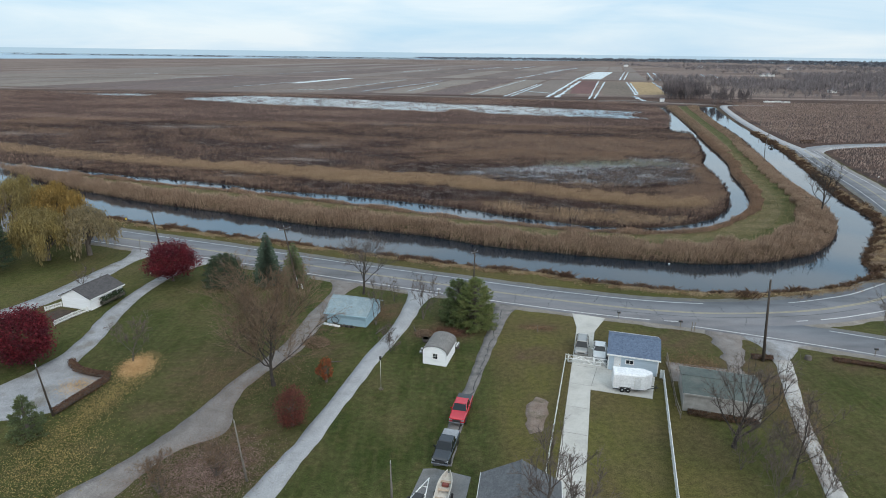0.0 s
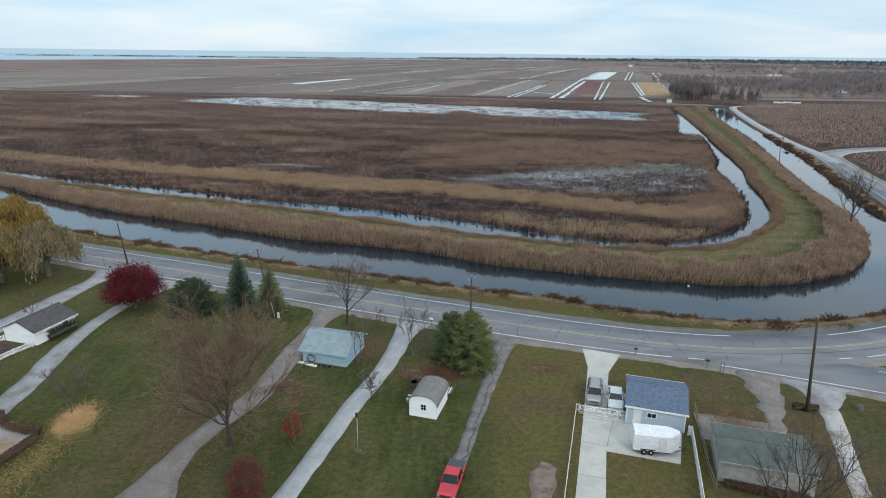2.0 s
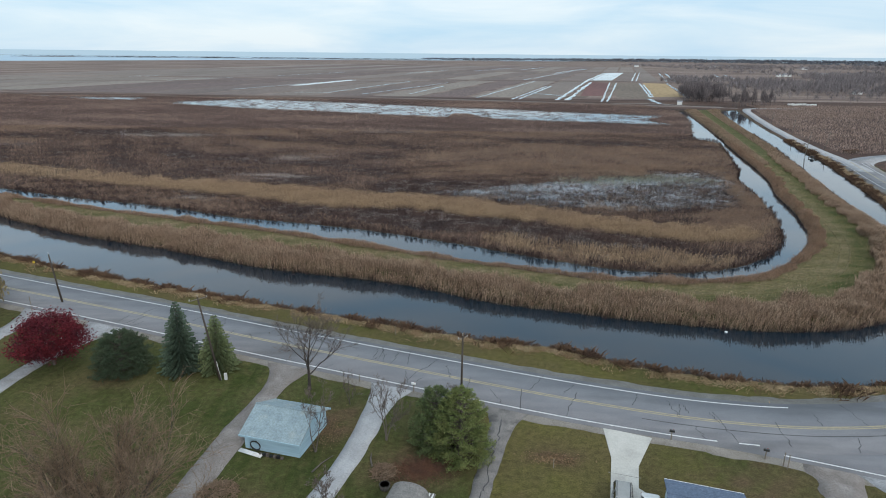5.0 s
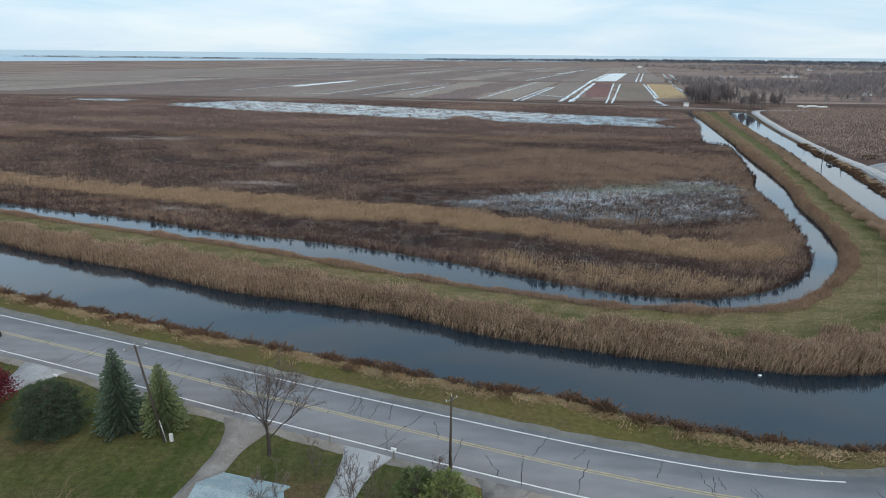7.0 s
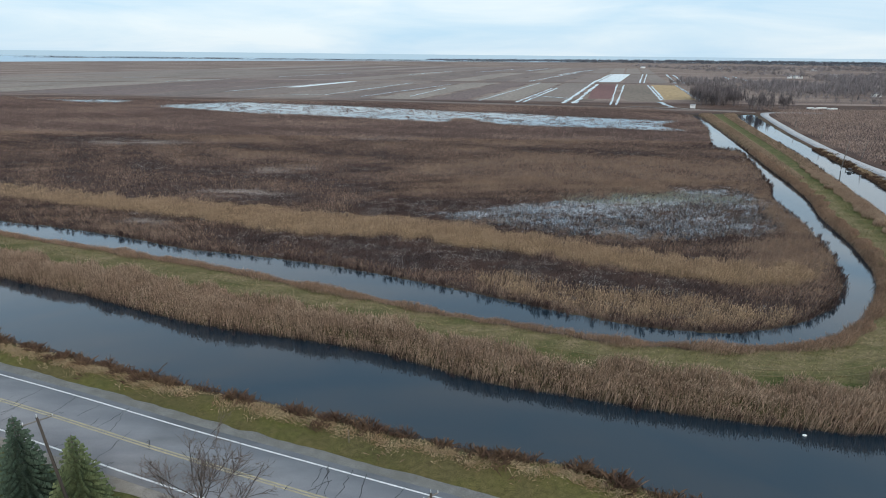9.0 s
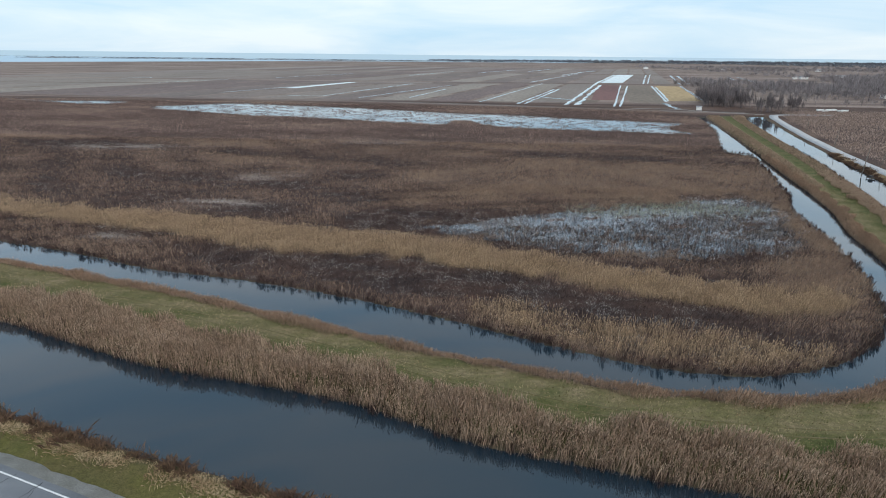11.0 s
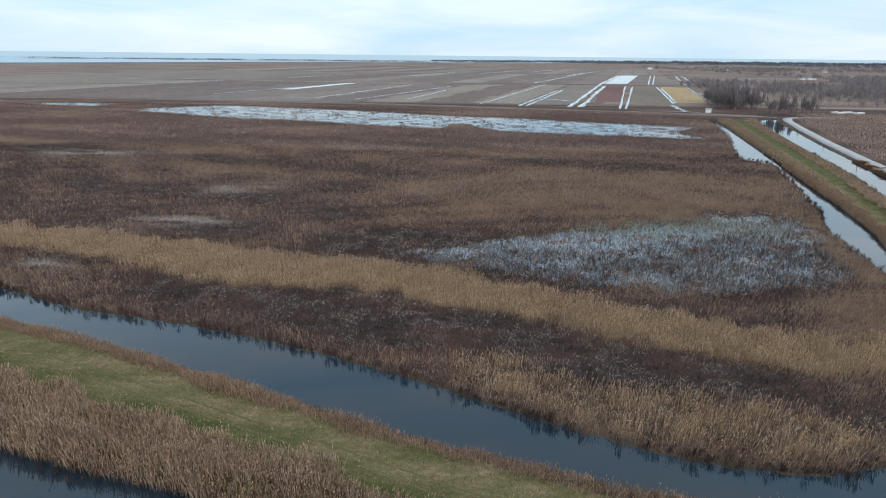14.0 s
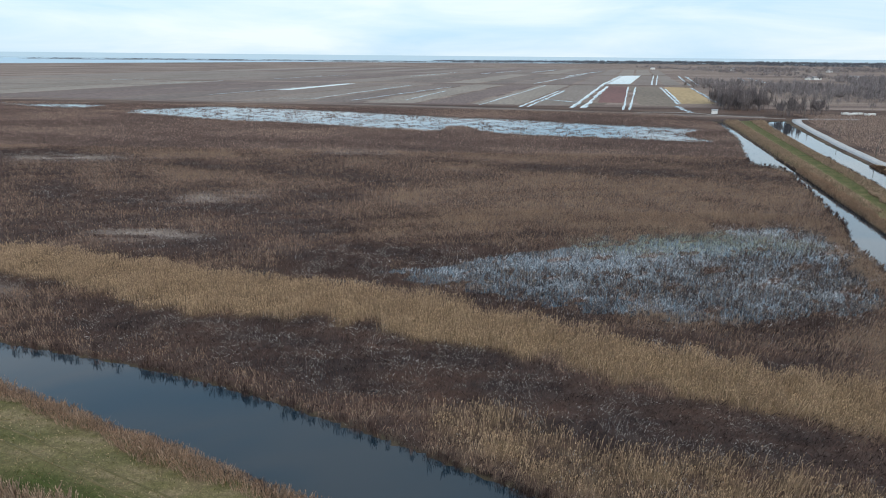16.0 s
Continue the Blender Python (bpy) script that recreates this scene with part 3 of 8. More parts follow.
def height_at(pts):
    """Height of the built ground at plan points."""
    i = np.clip(np.searchsorted(gx, pts[:, 0]) - 1, 0, nx - 2)
    j = np.clip(np.searchsorted(gy, pts[:, 1]) - 1, 0, ny - 2)
    u = (pts[:, 0] - gx[i]) / (gx[i + 1] - gx[i])
    v = (pts[:, 1] - gy[j]) / (gy[j + 1] - gy[j])
    zz = gz.reshape(ny, nx)
    return (zz[j, i] * (1 - u) + zz[j, i + 1] * u) * (1 - v) + (zz[j + 1, i] * (1 - u) + zz[j + 1, i + 1] * u) * v


def sheet(name, poly, z, mat, label, category, skirt=0.06):
    """A flat piece of ground with a low edge all round."""
    bm = bmesh.new()
    top = [bm.verts.new((x, y, z)) for x, y in poly]
    low = [bm.verts.new((x, y, z - skirt)) for x, y in poly]
    f = bm.faces.new(top)
    f.normal_update()
    if f.normal.z < 0:
        f.normal_flip()
    for k in range(len(poly)):
        h = (k + 1) % len(poly)
        bm.faces.new((top[k], low[k], low[h], top[h]))
    bmesh.ops.triangulate(bm, faces=[f])
    return setting(part(name, bm, mat), label, category)


def sides(line, left, right):
    """The two edges of a strip along a line; left and right are offsets, numbers or arrays."""
    d = np.gradient(line, axis=0)
    d /= np.linalg.norm(d, axis=1)[:, None]
    nrm = np.stack([-d[:, 1], d[:, 0]], 1)
    return line + nrm * np.reshape(left, (-1, 1)), line - nrm * np.reshape(right, (-1, 1))


def strip(name, a, b, z, mat, label="", category="", parent=None, skirt=0.05, stuff="structure"):
    """A strip between two edges, with a low skirt."""
    n = len(a)
    zz = np.broadcast_to(z, n)
    v = np.vstack([np.c_[a, zz - skirt], np.c_[a, zz], np.c_[b, zz], np.c_[b, zz - skirt]])
    k = np.arange(n - 1)
    f = np.vstack([np.stack([k + r * n, k + (r + 1) * n, k + 1 + (r + 1) * n, k + 1 + r * n], 1) for r in range(3)])
    ob = mesh_object(name, v, f, mat, parent)
    if category:
        setting(ob, label, category, stuff)
    elif label:
        tagged(ob, label)
    return ob


def ragged(n, amount, seed, run=3):
    r = np.random.default_rng(seed)
    k = np.ones(run) / run
    return np.convolve(r.normal(0, amount, n + run - 1), k, "valid")


# ---- water ----
bm = bmesh.new()
vs = [bm.verts.new((x, y, WATER_Z)) for x, y in ((-900, 40), (262, 40), (262, 640), (-900, 640))]
bm.faces.new(vs)
setting(part("water", bm, WATER), "still dark blue-grey water in canal, ditch and pools", "water")

# ---- roads ----
n = len(ROAD)
a, b = sides(ROAD, 6.4 + ragged(n, 0.25, 1), 6.3 + ragged(n, 0.25, 2))
strip("road_shoulder", a, b, 0.03, SHOULDER, "pale gravel shoulder along the road", "shoulder")
a, b = sides(ROAD, 5.0, 5.0)
road = strip("road", a, b, 0.075, ASPHALT, "worn grey two-lane asphalt road with sealed cracks", "road")
n = len(SIDE_ROAD)
a, b = sides(SIDE_ROAD, 4.6, 5.6 + ragged(n, 0.25, 3))
strip("side_road_shoulder", a, b, 0.022, SHOULDER, "pale gravel shoulder of the side road", "shoulder")
a, b = sides(SIDE_ROAD, 3.6, 4.2)
side_road = strip("side_road", a, b, 0.066, ASPHALT, "grey asphalt side road leaving the bend", "road")
a, b = sides(BRANCH, 5.0, 5.0)
strip("branch_road_shoulder", a, b, 0.028, LIMESTONE, "pale gravel shoulder of the branch road", "shoulder")
a, b = sides(BRANCH, 3.6, 3.6)
branch = strip("branch_road", a, b, 0.07, GRAVEL, "pale grey branch road curving past a reed field", "road")
n = len(GRAVEL_ROAD)
a, b = sides(GRAVEL_ROAD, 2.9 + ragged(n, 0.25, 4), 2.9 + ragged(n, 0.25, 5))
strip("gravel_road", a, b, 0.08, LIMESTONE, "pale limestone gravel road along the canal", "road")


def along(line, x0, x1):
    return line[(line[:, 0] >= x0) & (line[:, 0] <= x1)]


def marking(line, off, mat, parent, label, width=0.20, z=0.082):
    a, b = sides(line, off + width / 2, -off + width / 2)
    strip("road_marking", a, b, z, mat, label, parent=parent, skirt=0.004)


marking(along(ROAD, -400, 40), 4.15, WHITE_LINE, road, "worn white edge line")
marking(along(ROAD, 55, 160), 3.6, WHITE_LINE, road, "worn white edge line")
marking(along(ROAD, -400, 30), -4.15, WHITE_LINE, road, "worn white edge line")
marking(along(ROAD, 31.0, 34.0), -4.1, WHITE_LINE, road, "white dash")
marking(along(ROAD, 51, 54.2), -3.6, WHITE_LINE, road, "white dash")
marking(along(ROAD, 55.5, 160), -3.6, WHITE_LINE, road, "worn white edge line")
for o in (-0.17, 0.17):
    marking(along(ROAD, -400, 160), o, YELLOW_LINE, road, "faded yellow centre line", 0.22)
marking(along(SIDE_ROAD, 36, 260), -3.5, WHITE_LINE, side_road, "worn white edge line", z=0.074)
marking(along(SIDE_ROAD, 54, 260), 2.9, WHITE_LINE, side_road, "worn white edge line", z=0.074)
marking(along(BRANCH, 168, 400), -3.2, WHITE_LINE, branch, "white edge line", z=0.078)


def crack(p, q, seed, parent, z=0.0835, width=0.09):
    r = np.random.default_rng(seed)
    t = np.linspace(0, 1, 9)[:, None]
    line = np.array(p) * (1 - t) + np.array(q) * t + np.vstack([[0, 0], r.normal(0, 0.13, (7, 2)), [0, 0]])
    w = width * r.uniform(0.4, 1.1, 9)
    a, b = sides(line, w / 2, w / 2)
    strip("tar_crack", a, b, z, TAR, parent=parent, skirt=0.003)


rc = np.random.default_rng(21)
for k in range(64):
    i = rc.integers(0, len(ROAD) - 2)
    while not -95 < ROAD[i, 0] < 72:
        i = rc.integers(0, len(ROAD) - 2)
    d = ROAD[i + 1] - ROAD[i]
    d /= np.linalg.norm(d)
    nr = np.array([-d[1], d[0]])
    o0 = rc.choice([-4.6, -4.0, -0.4, 0.3, 1.0])
    o1 = min(o0 + rc.uniform(1.2, 6.0), 4.7)
    crack(ROAD[i] + nr * o0, ROAD[i] + nr * o1 + d * rc.normal(0, 1.1), k, road)
# the long sealed seam inside the bend
seam = along(ROAD, 22, 66)
a, b = sides(seam, -1.6, 1.72)
strip("tar_crack", a, b, 0.0835, TAR, parent=road, skirt=0.003)

# ---- drives ----
def drive(name, left, right, mat, label, z=0.035, rough=0.07, seed=0):
    k = int(np.clip(np.linalg.norm(np.subtract(left[0], left[-1])) / 0.6, 8, 110))
    a, b = smooth(left, 0.5, 20), smooth(right, 0.5, 20)

    def even(s, sd):
        run = np.r_[0, np.cumsum(np.linalg.norm(np.diff(s, axis=0), axis=1))]
        u = np.linspace(0, run[-1], k)
        wob = np.random.default_rng(sd).normal(0, rough, (k + 2, 2))
        return np.stack([np.interp(u, run, s[:, 0]), np.interp(u, run, s[:, 1])], 1) + (wob[:-2] + wob[1:-1] * 2 + wob[2:]) / 3

    a, b = even(a, seed), even(b, seed + 1)
    m1, m2 = a * 0.67 + b * 0.33, a * 0.33 + b * 0.67
    v = np.vstack([np.c_[s, np.full(k, zz)] for s, zz in ((a, -0.02), (a, z), (m1, z + 0.02), (m2, z + 0.02), (b, z), (b, -0.02))])
    i = np.arange(k - 1)
    f = np.vstack([np.stack([i + r * k, i + (r + 1) * k, i + 1 + (r + 1) * k, i + 1 + r * k], 1) for r in range(5)])
    return setting(mesh_object(name, v, f, mat), label, "driveway")


drive("driveway", [(-62.5, 80.5), (-65.8, 74), (-66.5, 67), (-67.5, 61), (-69.3, 52.5), (-72.3, 46), (-80, 38), (-110, 20)], [(-70.5, 82), (-69, 76), (-70.0, 70), (-71.5, 61.5), (-73, 54), (-76, 48), (-83, 41), (-112, 24)], GRAVEL, "grey gravel driveway beside a white garage", seed=3)
drive("driveway", [(-48.5, 76), (-53.0, 70), (-55.2, 63), (-55.8, 57), (-55.4, 50.5), (-54.5, 44), (-53.6, 38.5), (-53.3, 33.5), (-53.0, 31), (-52.8, 29)], [(-57.5, 79), (-56.5, 71), (-57.7, 62.5), (-58.2, 56), (-58.2, 49.3), (-57.5, 44), (-56.8, 39.5), (-56.6, 34.5), (-57.2, 31), (-58, 28)], GRAVEL, "grey gravel driveway passing a red maple", seed=5)
sheet("driveway_yard", [(-47, 28.3), (-48.6, 20.4), (-51.5, 18.6), (-56, 17.8), (-66, 18), (-72, 21), (-66, 24), (-59.1, 25.7), (-56.3, 32), (-53, 31.4)], 0.045, GRAVEL, "grey gravel turning yard enclosed by a clipped hedge", "driveway")
drive("driveway", [(-19.0, 63.8), (-21.4, 58.0), (-22.9, 45.6), (-24.3, 36.1), (-26.9, 31.0), (-28.2, 27.0), (-28.6, 22.5), (-27.6, 17.2), (-31.7, 13.3), (-33.6, 8.8), (-35.4, 2)], [(-25.4, 65.2), (-24.1, 59.0), (-25.9, 48.7), (-27.1, 38.6), (-29.0, 32.6), (-30.6, 28.5), (-33.1, 19.0), (-36.4, 11.3), (-39.8, 6.1), (-43.5, 0)], DIRT, "brown dirt and gravel driveway", seed=7)
drive("driveway", [(-5.0, 59.4), (-7.5, 54.8), (-9.6, 44.8), (-12.5, 34.8), (-14.7, 26.0), (-16.7, 17.5), (-18.5, 10.2), (-20.6, 1), (-26.5, -25)], [(-10.8, 60.9), (-10.6, 56), (-12.1, 45.2), (-14.9, 35.2), (-17.0, 25.8), (-19.1, 17.2), (-21.2, 10), (-23.8, 1), (-29.5, -25)], LIMESTONE, "straight white crushed-limestone driveway", seed=9, z=0.045)
d5 = drive("driveway", [(9.0, 54.6), (7.0, 52), (4.7, 44.6), (2.2, 34.9), (-0.2, 24.8), (-1.9, 16.6), (-2.6, 12)], [(3.0, 56.3), (4.0, 52.4), (1.9, 41.6), (-1.6, 25.3), (-3.2, 18.9), (-4.4, 12)], OLD_ASPHALT, "narrow cracked old asphalt driveway", seed=11, z=0.04)
for k in range(9):
    y = 16 + k * 4.1
    x = -2.6 + (y - 16) * 0.225
    crack((x, y), (x + 0.9 + rc.normal(0, 0.2), y + 4.1), 300 + k, d5, 0.067, 0.14)
conc = sheet("driveway_slab", [(16.8, 51.9), (21.8, 50.1), (19.0, 45.1), (18.1, 41.7), (19.9, 39.4), (18.45, 33.0), (24.0, 31.4), (22.0, 25.9), (14.8, 27.8), (9.0, 3.0), (5.9, 3.0), (11.0, 23.7), (14.1, 36.4), (16.5, 46.4)], 0.06, CONCRETE, "pale poured concrete driveway and parking pad", "driveway")
SEAM = material("grey_joint", (0.20, 0.195, 0.185), (0.24, 0.235, 0.225), 0.5, 0.1)
for p, q in (((15.05, 28.6), (16.9, 33.7)), ((13.4, 34.3), (18.3, 33.0)), ((12.1, 29.5), (15.2, 28.6)), ((10.8, 24.0), (13.8, 23.2)), ((9.5, 18.6), (12.5, 17.8)), ((15.6, 44.0), (18.7, 43.2))):
    line = np.linspace(p, q, 6)
    a, b = sides(line, 0.03, 0.03)
    strip("slab_joint", a, b, 0.0635, SEAM, parent=conc, skirt=0.003)
sheet("parking_pad", [(-5.5, 11.5), (-4.3, 11.6), (-0.7, 10.4), (-2.0, 3), (-7.6, 3)], 0.05, PAD_GREY, "grey concrete pad behind the house", "driveway")
drive("driveway", [(44.4, 36.8), (43.9, 35.0), (41.5, 28.7), (39.1, 22.2), (37.0, 15.0), (35.5, 8.5), (33.5, 1), (27.0, -25)], [(42.0, 37.0), (41.6, 35.0), (39.4, 28.6), (37.2, 22.3), (35.1, 14.6), (33.4, 8.4), (31.4, 1), (24.9, -25)], OLD_CONCRETE, "pale concrete driveway littered with fallen leaves", seed=13, rough=0.05)
drive("driveway_apron", [(51.0, 42.2), (47.4, 40.4), (44.6, 36.6)], [(40.2, 45.6), (42.2, 41.0), (41.8, 36.8)], GRAVEL, "flared grey gravel apron at the road", seed=17, rough=0.15, z=0.03)
drive("dirt_track", [(43.0, 45.4), (40.6, 43.0), (38.6, 38.5), (36.6, 34), (34.5, 28)], [(35.4, 47.4), (36.2, 43.4), (35.6, 39.4), (34.4, 34), (32, 28)], DIRT, "worn dirt track across the grass", seed=15, rough=0.3, z=0.02)
drive("dirt_patch", [(8.0, 25.8), (8.9, 25.0), (8.3, 21.2), (7.6, 18.6)], [(7.4, 25.7), (6.3, 23.2), (6.1, 20.5), (5.9, 18.4)], PINK_DIRT, "bare pinkish dirt patch on the lawn", seed=19, rough=0.22, z=0.012)
sheet("gravel_yard", [(26.8, 35.8), (36.0, 33.6), (35, 29), (26.0, 30.5)], 0.02, DIRT, "patchy gravel behind a low building", "yard")

# ---- fields beyond the marsh ----
FIELD_N = {}
def field(name, poly, col, label, z=0.02):
    key = name + str(col)
    if key not in FIELD_N:
        FIELD_N[key] = material(name, col, tuple(v * 0.82 for v in col), 60, 3.0, 0.95, 0.2, 0.25, stretch=(1, 0.3, 1), coord="Position")
    setting(part_sheet("field", poly, z, FIELD_N[key]), label, "field")


def part_sheet(name, poly, z, mat):
    bm = bmesh.new()
    f = bm.faces.new([bm.verts.new((x, y, z)) for x, y in poly])
    f.normal_update()
    if f.normal.z < 0:
        f.normal_flip()
    return part(name, bm, mat)


ICE = water_material("bright_shallow_water", (0.14, 0.17, 0.19), 0.4)
# the dike road and the first row of fields: east borders run north-north-east
def border(x, y):
    return x + (y - 600) * 0.247


rf = np.random.default_rng(5)
shades = [(0.185, 0.152, 0.132), (0.150, 0.116, 0.104), (0.215, 0.182, 0.155), (0.138, 0.100, 0.092), (0.200, 0.166, 0.142), (0.170, 0.134, 0.118)]
edges_x = [-900, -800, -700, -620, -540, -470, -400, -330, -265, -205, -150, -95, -45, 0, 48, 94, 136, 180, 214]
for row, (y0, y1, z) in enumerate(((612, 1010, 0.02), (1040, 1560, 0.02), (1600, 2300, 0.02))):
    for x0, x1 in zip(edges_x[:-1], edges_x[1:]):
        if row == 0 and x0 >= 94:
            continue
        x0b, x1b = x0 + 3, x1 - 3
        field("ploughed_field", [(border(x0b, y0), y0), (border(x1b, y0), y0), (border(x1b, y1), y1), (border(x0b, y1), y1)], shades[rf.integers(0, 6)], "flat brown harvested field strip")
field("red_brown_field", [(121, 650), (146, 650), (224, 985), (196, 995)], (0.140, 0.068, 0.062), "dark red-brown bare field")
field("ploughed_field", [(150, 615), (182, 612), (264, 970), (228, 985)], (0.155, 0.122, 0.096), "flat grey-brown field strip")
field("straw_field", [(194, 648), (228, 656), (308, 972), (276, 985)], (0.330, 0.235, 0.125), "straw-yellow stubble field")
field("ploughed_field", [(96, 615), (118, 612), (130, 648), (104, 650)], (0.120, 0.088, 0.068), "flat brown field strip")


def ditch_water(x0, y0, x1, y1, w, label="narrow bright water-filled field ditch", seed=0):
    line = np.linspace((x0, y0), (x1, y1), 24)
    r = np.random.default_rng(seed)
    a, b = sides(line, w / 2 * r.uniform(0.15, 1.15, 24), w / 2 * r.uniform(0.15, 1.15, 24))
    strip("field_ditch", a, b, 0.09, ICE, label, "ditch", skirt=0.05)


for k, (x0, y0, x1, y1, w) in enumerate(((13, 603, 114, 1010, 2.5), (46, 588, 112, 850, 3.5), (52, 588, 118, 850, 3.5), (70, 690, 103, 648, 7), (88, 585, 190, 994, 5), (97, 585, 197, 985, 6), (190, 1000, 340, 1546, 8), (126, 569, 226, 985, 2.5), (131, 569, 230, 960, 3), (278, 1057, 421, 1575, 3), (286, 1060, 430, 1575, 3), (334, 1054, 472, 1556, 6), (349, 1058, 476, 1517, 6), (190, 640, 265, 962, 3), (196, 652, 262, 930, 3), (173, 550, 182, 616, 7), (226, 632, 309, 972, 4), (504, 1265, 575, 1478, 8), (460, 1033, 597, 1485, 7), (-103, 637, -22, 918, 3), (-143, 653, -80, 953, 4), (-258, 692, -174, 983, 4), (-177, 655, -138, 654, 4), (-55, 650, -26, 815, 3), (-424, 888, -377, 1026, 4), (-547, 1016, -515, 1055, 10), (159, 1772, 260, 2107, 9), (204, 1451, 292, 1719, 9), (101, 1060, 266, 1606, 4), (284, 1716, 370, 1938, 9), (20, 1560, 140, 1960, 7), (-120, 1330, -40, 1660, 6), (-330, 1120, -250, 1400, 5))):
    ditch_water(x0, y0, x1, y1, w, seed=k)
setting(part_sheet("flooded_field", [(212, 1064), (250, 1075), (388, 1560), (345, 1546)], 0.10, ICE), "shallow flooded field shining like the sky", "water")
setting(part_sheet("flooded_field", [(-222, 790), (-206, 790), (-164, 975), (-176, 978)], 0.10, ICE), "shallow flooded strip of field", "water")
DARK_SOIL = material("dark_field_bank", (0.115, 0.084, 0.074), (0.150, 0.114, 0.098), 20, 2.0, 0.95, 0.2, 0.3, coord="Position")
line = smooth([(-900, 800), (-334, 905), (-100, 945), (150, 1036), (340, 1040), (700, 1045)], 12)
a, b = sides(line, 7, 7)
strip("field_bank", a, b, 0.05, DARK_SOIL, "dark earth bank between rows of fields", "bank")
line = smooth([(-900, 690), (-430, 628), (-257, 602), (-106, 590), (-10, 572), (77, 550), (157, 529), (215, 520)], 12)
a, b = sides(line, 9, 9)
strip("field_bank", a, b, 0.05, DARK_SOIL, "dark earth bank between marsh and fields", "bank")
line = smooth([(128, 541), (142, 552), (172, 549), (190, 530), (224, 511)], 5)
a, b = sides(line, 2.2, 2.2)
strip("field_track", a, b, 0.07, DIRT, "pale dirt track on the far bank", "track")
# the open lake beyond the flats; its sky reflection is painted as pale blue
LAKE = plain("far_lake_painted_sky", (0.34, 0.46, 0.55), 0.55, 0.0, 0.25, 0.04, 400.0)
setting(part_sheet("lake", [(-4900, 1500), (-2600, 1900), (-1950, 2050), (-1670, 2250), (-1345, 2830), (-976, 3500), (-700, 3700), (-300, 3850), (400, 4000), (1200, 4900), (-4900, 4900)], 0.3, LAKE), "open lake along the horizon, sky reflection painted pale blue", "lake")
sheet("garden_bed", [(-66.4, 49.6), (-61.6, 48.4), (-62.2, 46.2), (-63.4, 43.9), (-67.2, 47.4)], 0.05, material("dark_garden_soil", (0.045, 0.032, 0.026), (0.075, 0.052, 0.040), 0.8, 0.08, 0.95, 0.5, 0.4), "dark bare garden bed inside a white fence", "garden bed")
# wheel tracks on the dike
TRACK = material("worn_straw_track", (0.125, 0.100, 0.048), (0.092, 0.080, 0.034), 1.0, 0.1, 0.95, 0.3, 0.35)
mid = smooth([(-120, 151), (-90, 138.5), (-54, 125), (-37, 118.6), (-21.5, 112), (-6, 105.6), (8, 99.4), (20, 95.2), (33, 92.9), (47, 92), (58, 94.2), (70, 102.4), (80, 115), (89, 133), (100, 170), (112, 212)], 2, 14)
for o in (-0.85, 0.85):
    a, b = sides(mid, o + 0.12 + ragged(len(mid), 0.10, 50), -o + 0.12 + ragged(len(mid), 0.05, 51))
    strip("wheel_track", a, b, height_at(mid) + 0.03, TRACK, "worn straw wheel track along the dike", "track", skirt=0.03)
# ---- reeds: leaning stems with feathered heads, too many to count ----
def scatter(poly_or_box, per_m2, seed):
    r = np.random.default_rng(seed)
    if len(poly_or_box) == 4 and np.ndim(poly_or_box) == 1:
        x0, y0, x1, y1 = poly_or_box
    else:
        (x0, y0), (x1, y1) = np.min(poly_or_box, 0), np.max(poly_or_box, 0)
    n = int((x1 - x0) * (y1 - y0) * per_m2)
    return np.stack([r.uniform(x0, x1, n), r.uniform(y0, y1, n)], 1)


def stems(name, pts, tall, wide, mat, label, category, seed, lean=0.25, head=0.78, sink=0.05, plume=None):
    """One blade for each place; plume: width, length and material of a feathered head on each."""
    r = np.random.default_rng(seed)
    n = len(pts)
    h = np.broadcast_to(tall, n) * r.uniform(0.62, 1.18, n)
    w = np.broadcast_to(wide, n) * r.uniform(0.7, 1.3, n)
    z = height_at(pts) - sink
    a = r.uniform(0, np.pi, n)
    side = np.stack([np.cos(a), np.sin(a), np.zeros(n)], 1)
    off = np.stack([r.normal(0, lean, n) + 0.04, r.normal(0, lean, n) - 0.03, np.zeros(n)], 1) * h[:, None]
    foot = np.c_[pts, z]
    mid = foot + off * head * 0.8 + np.c_[np.zeros((n, 2)), h * head]
    tip = foot + off + np.c_[np.zeros((n, 2)), h]
    v = np.stack([foot, mid + side * (w * 0.75)[:, None], tip], 1)
    if plume:
        pw, pl, pmat = plume
        ln = pl * r.uniform(0.6, 1.3, (n, 1))
        d = off * 1.6 + np.c_[np.zeros((n, 2)), h]
        d /= np.linalg.norm(d, axis=1)[:, None]
        side2 = np.stack([-np.sin(a), np.cos(a), np.zeros(n)], 1) * (pw * r.uniform(0.6, 1.3, (n, 1)))
        low = tip - d * ln * 0.4
        v = np.concatenate([v, np.stack([low - side2 / 2, low + side2 / 2, tip + d * ln * 0.6], 1)], 0)
    v = v.reshape(-1, 3)
    ob = mesh_object(name, v, np.arange(len(v)).reshape(-1, 3), mat)
    if plume:
        ob.data.materials.append(pmat)
        ob.data.polygons.foreach_set("material_index", np.repeat(np.array([0, 1], np.int32), n))
    return tagged(ob, label, category, "", "stuff")


# canal side of the dike
def band(line_a, line_b, x0, x1, y1, per_m2, seed):
    keep_a = line_a[(line_a[:, 0] > x0) & (line_a[:, 0] < x1) & (line_a[:, 1] < y1)]
    keep_b = line_b[(line_b[:, 0] > x0) & (line_b[:, 0] < x1) & (line_b[:, 1] < y1)]
    poly = np.vstack([keep_a, keep_b[::-1]])
    p = scatter(poly, per_m2, seed)
    return p[inside(p, poly)]


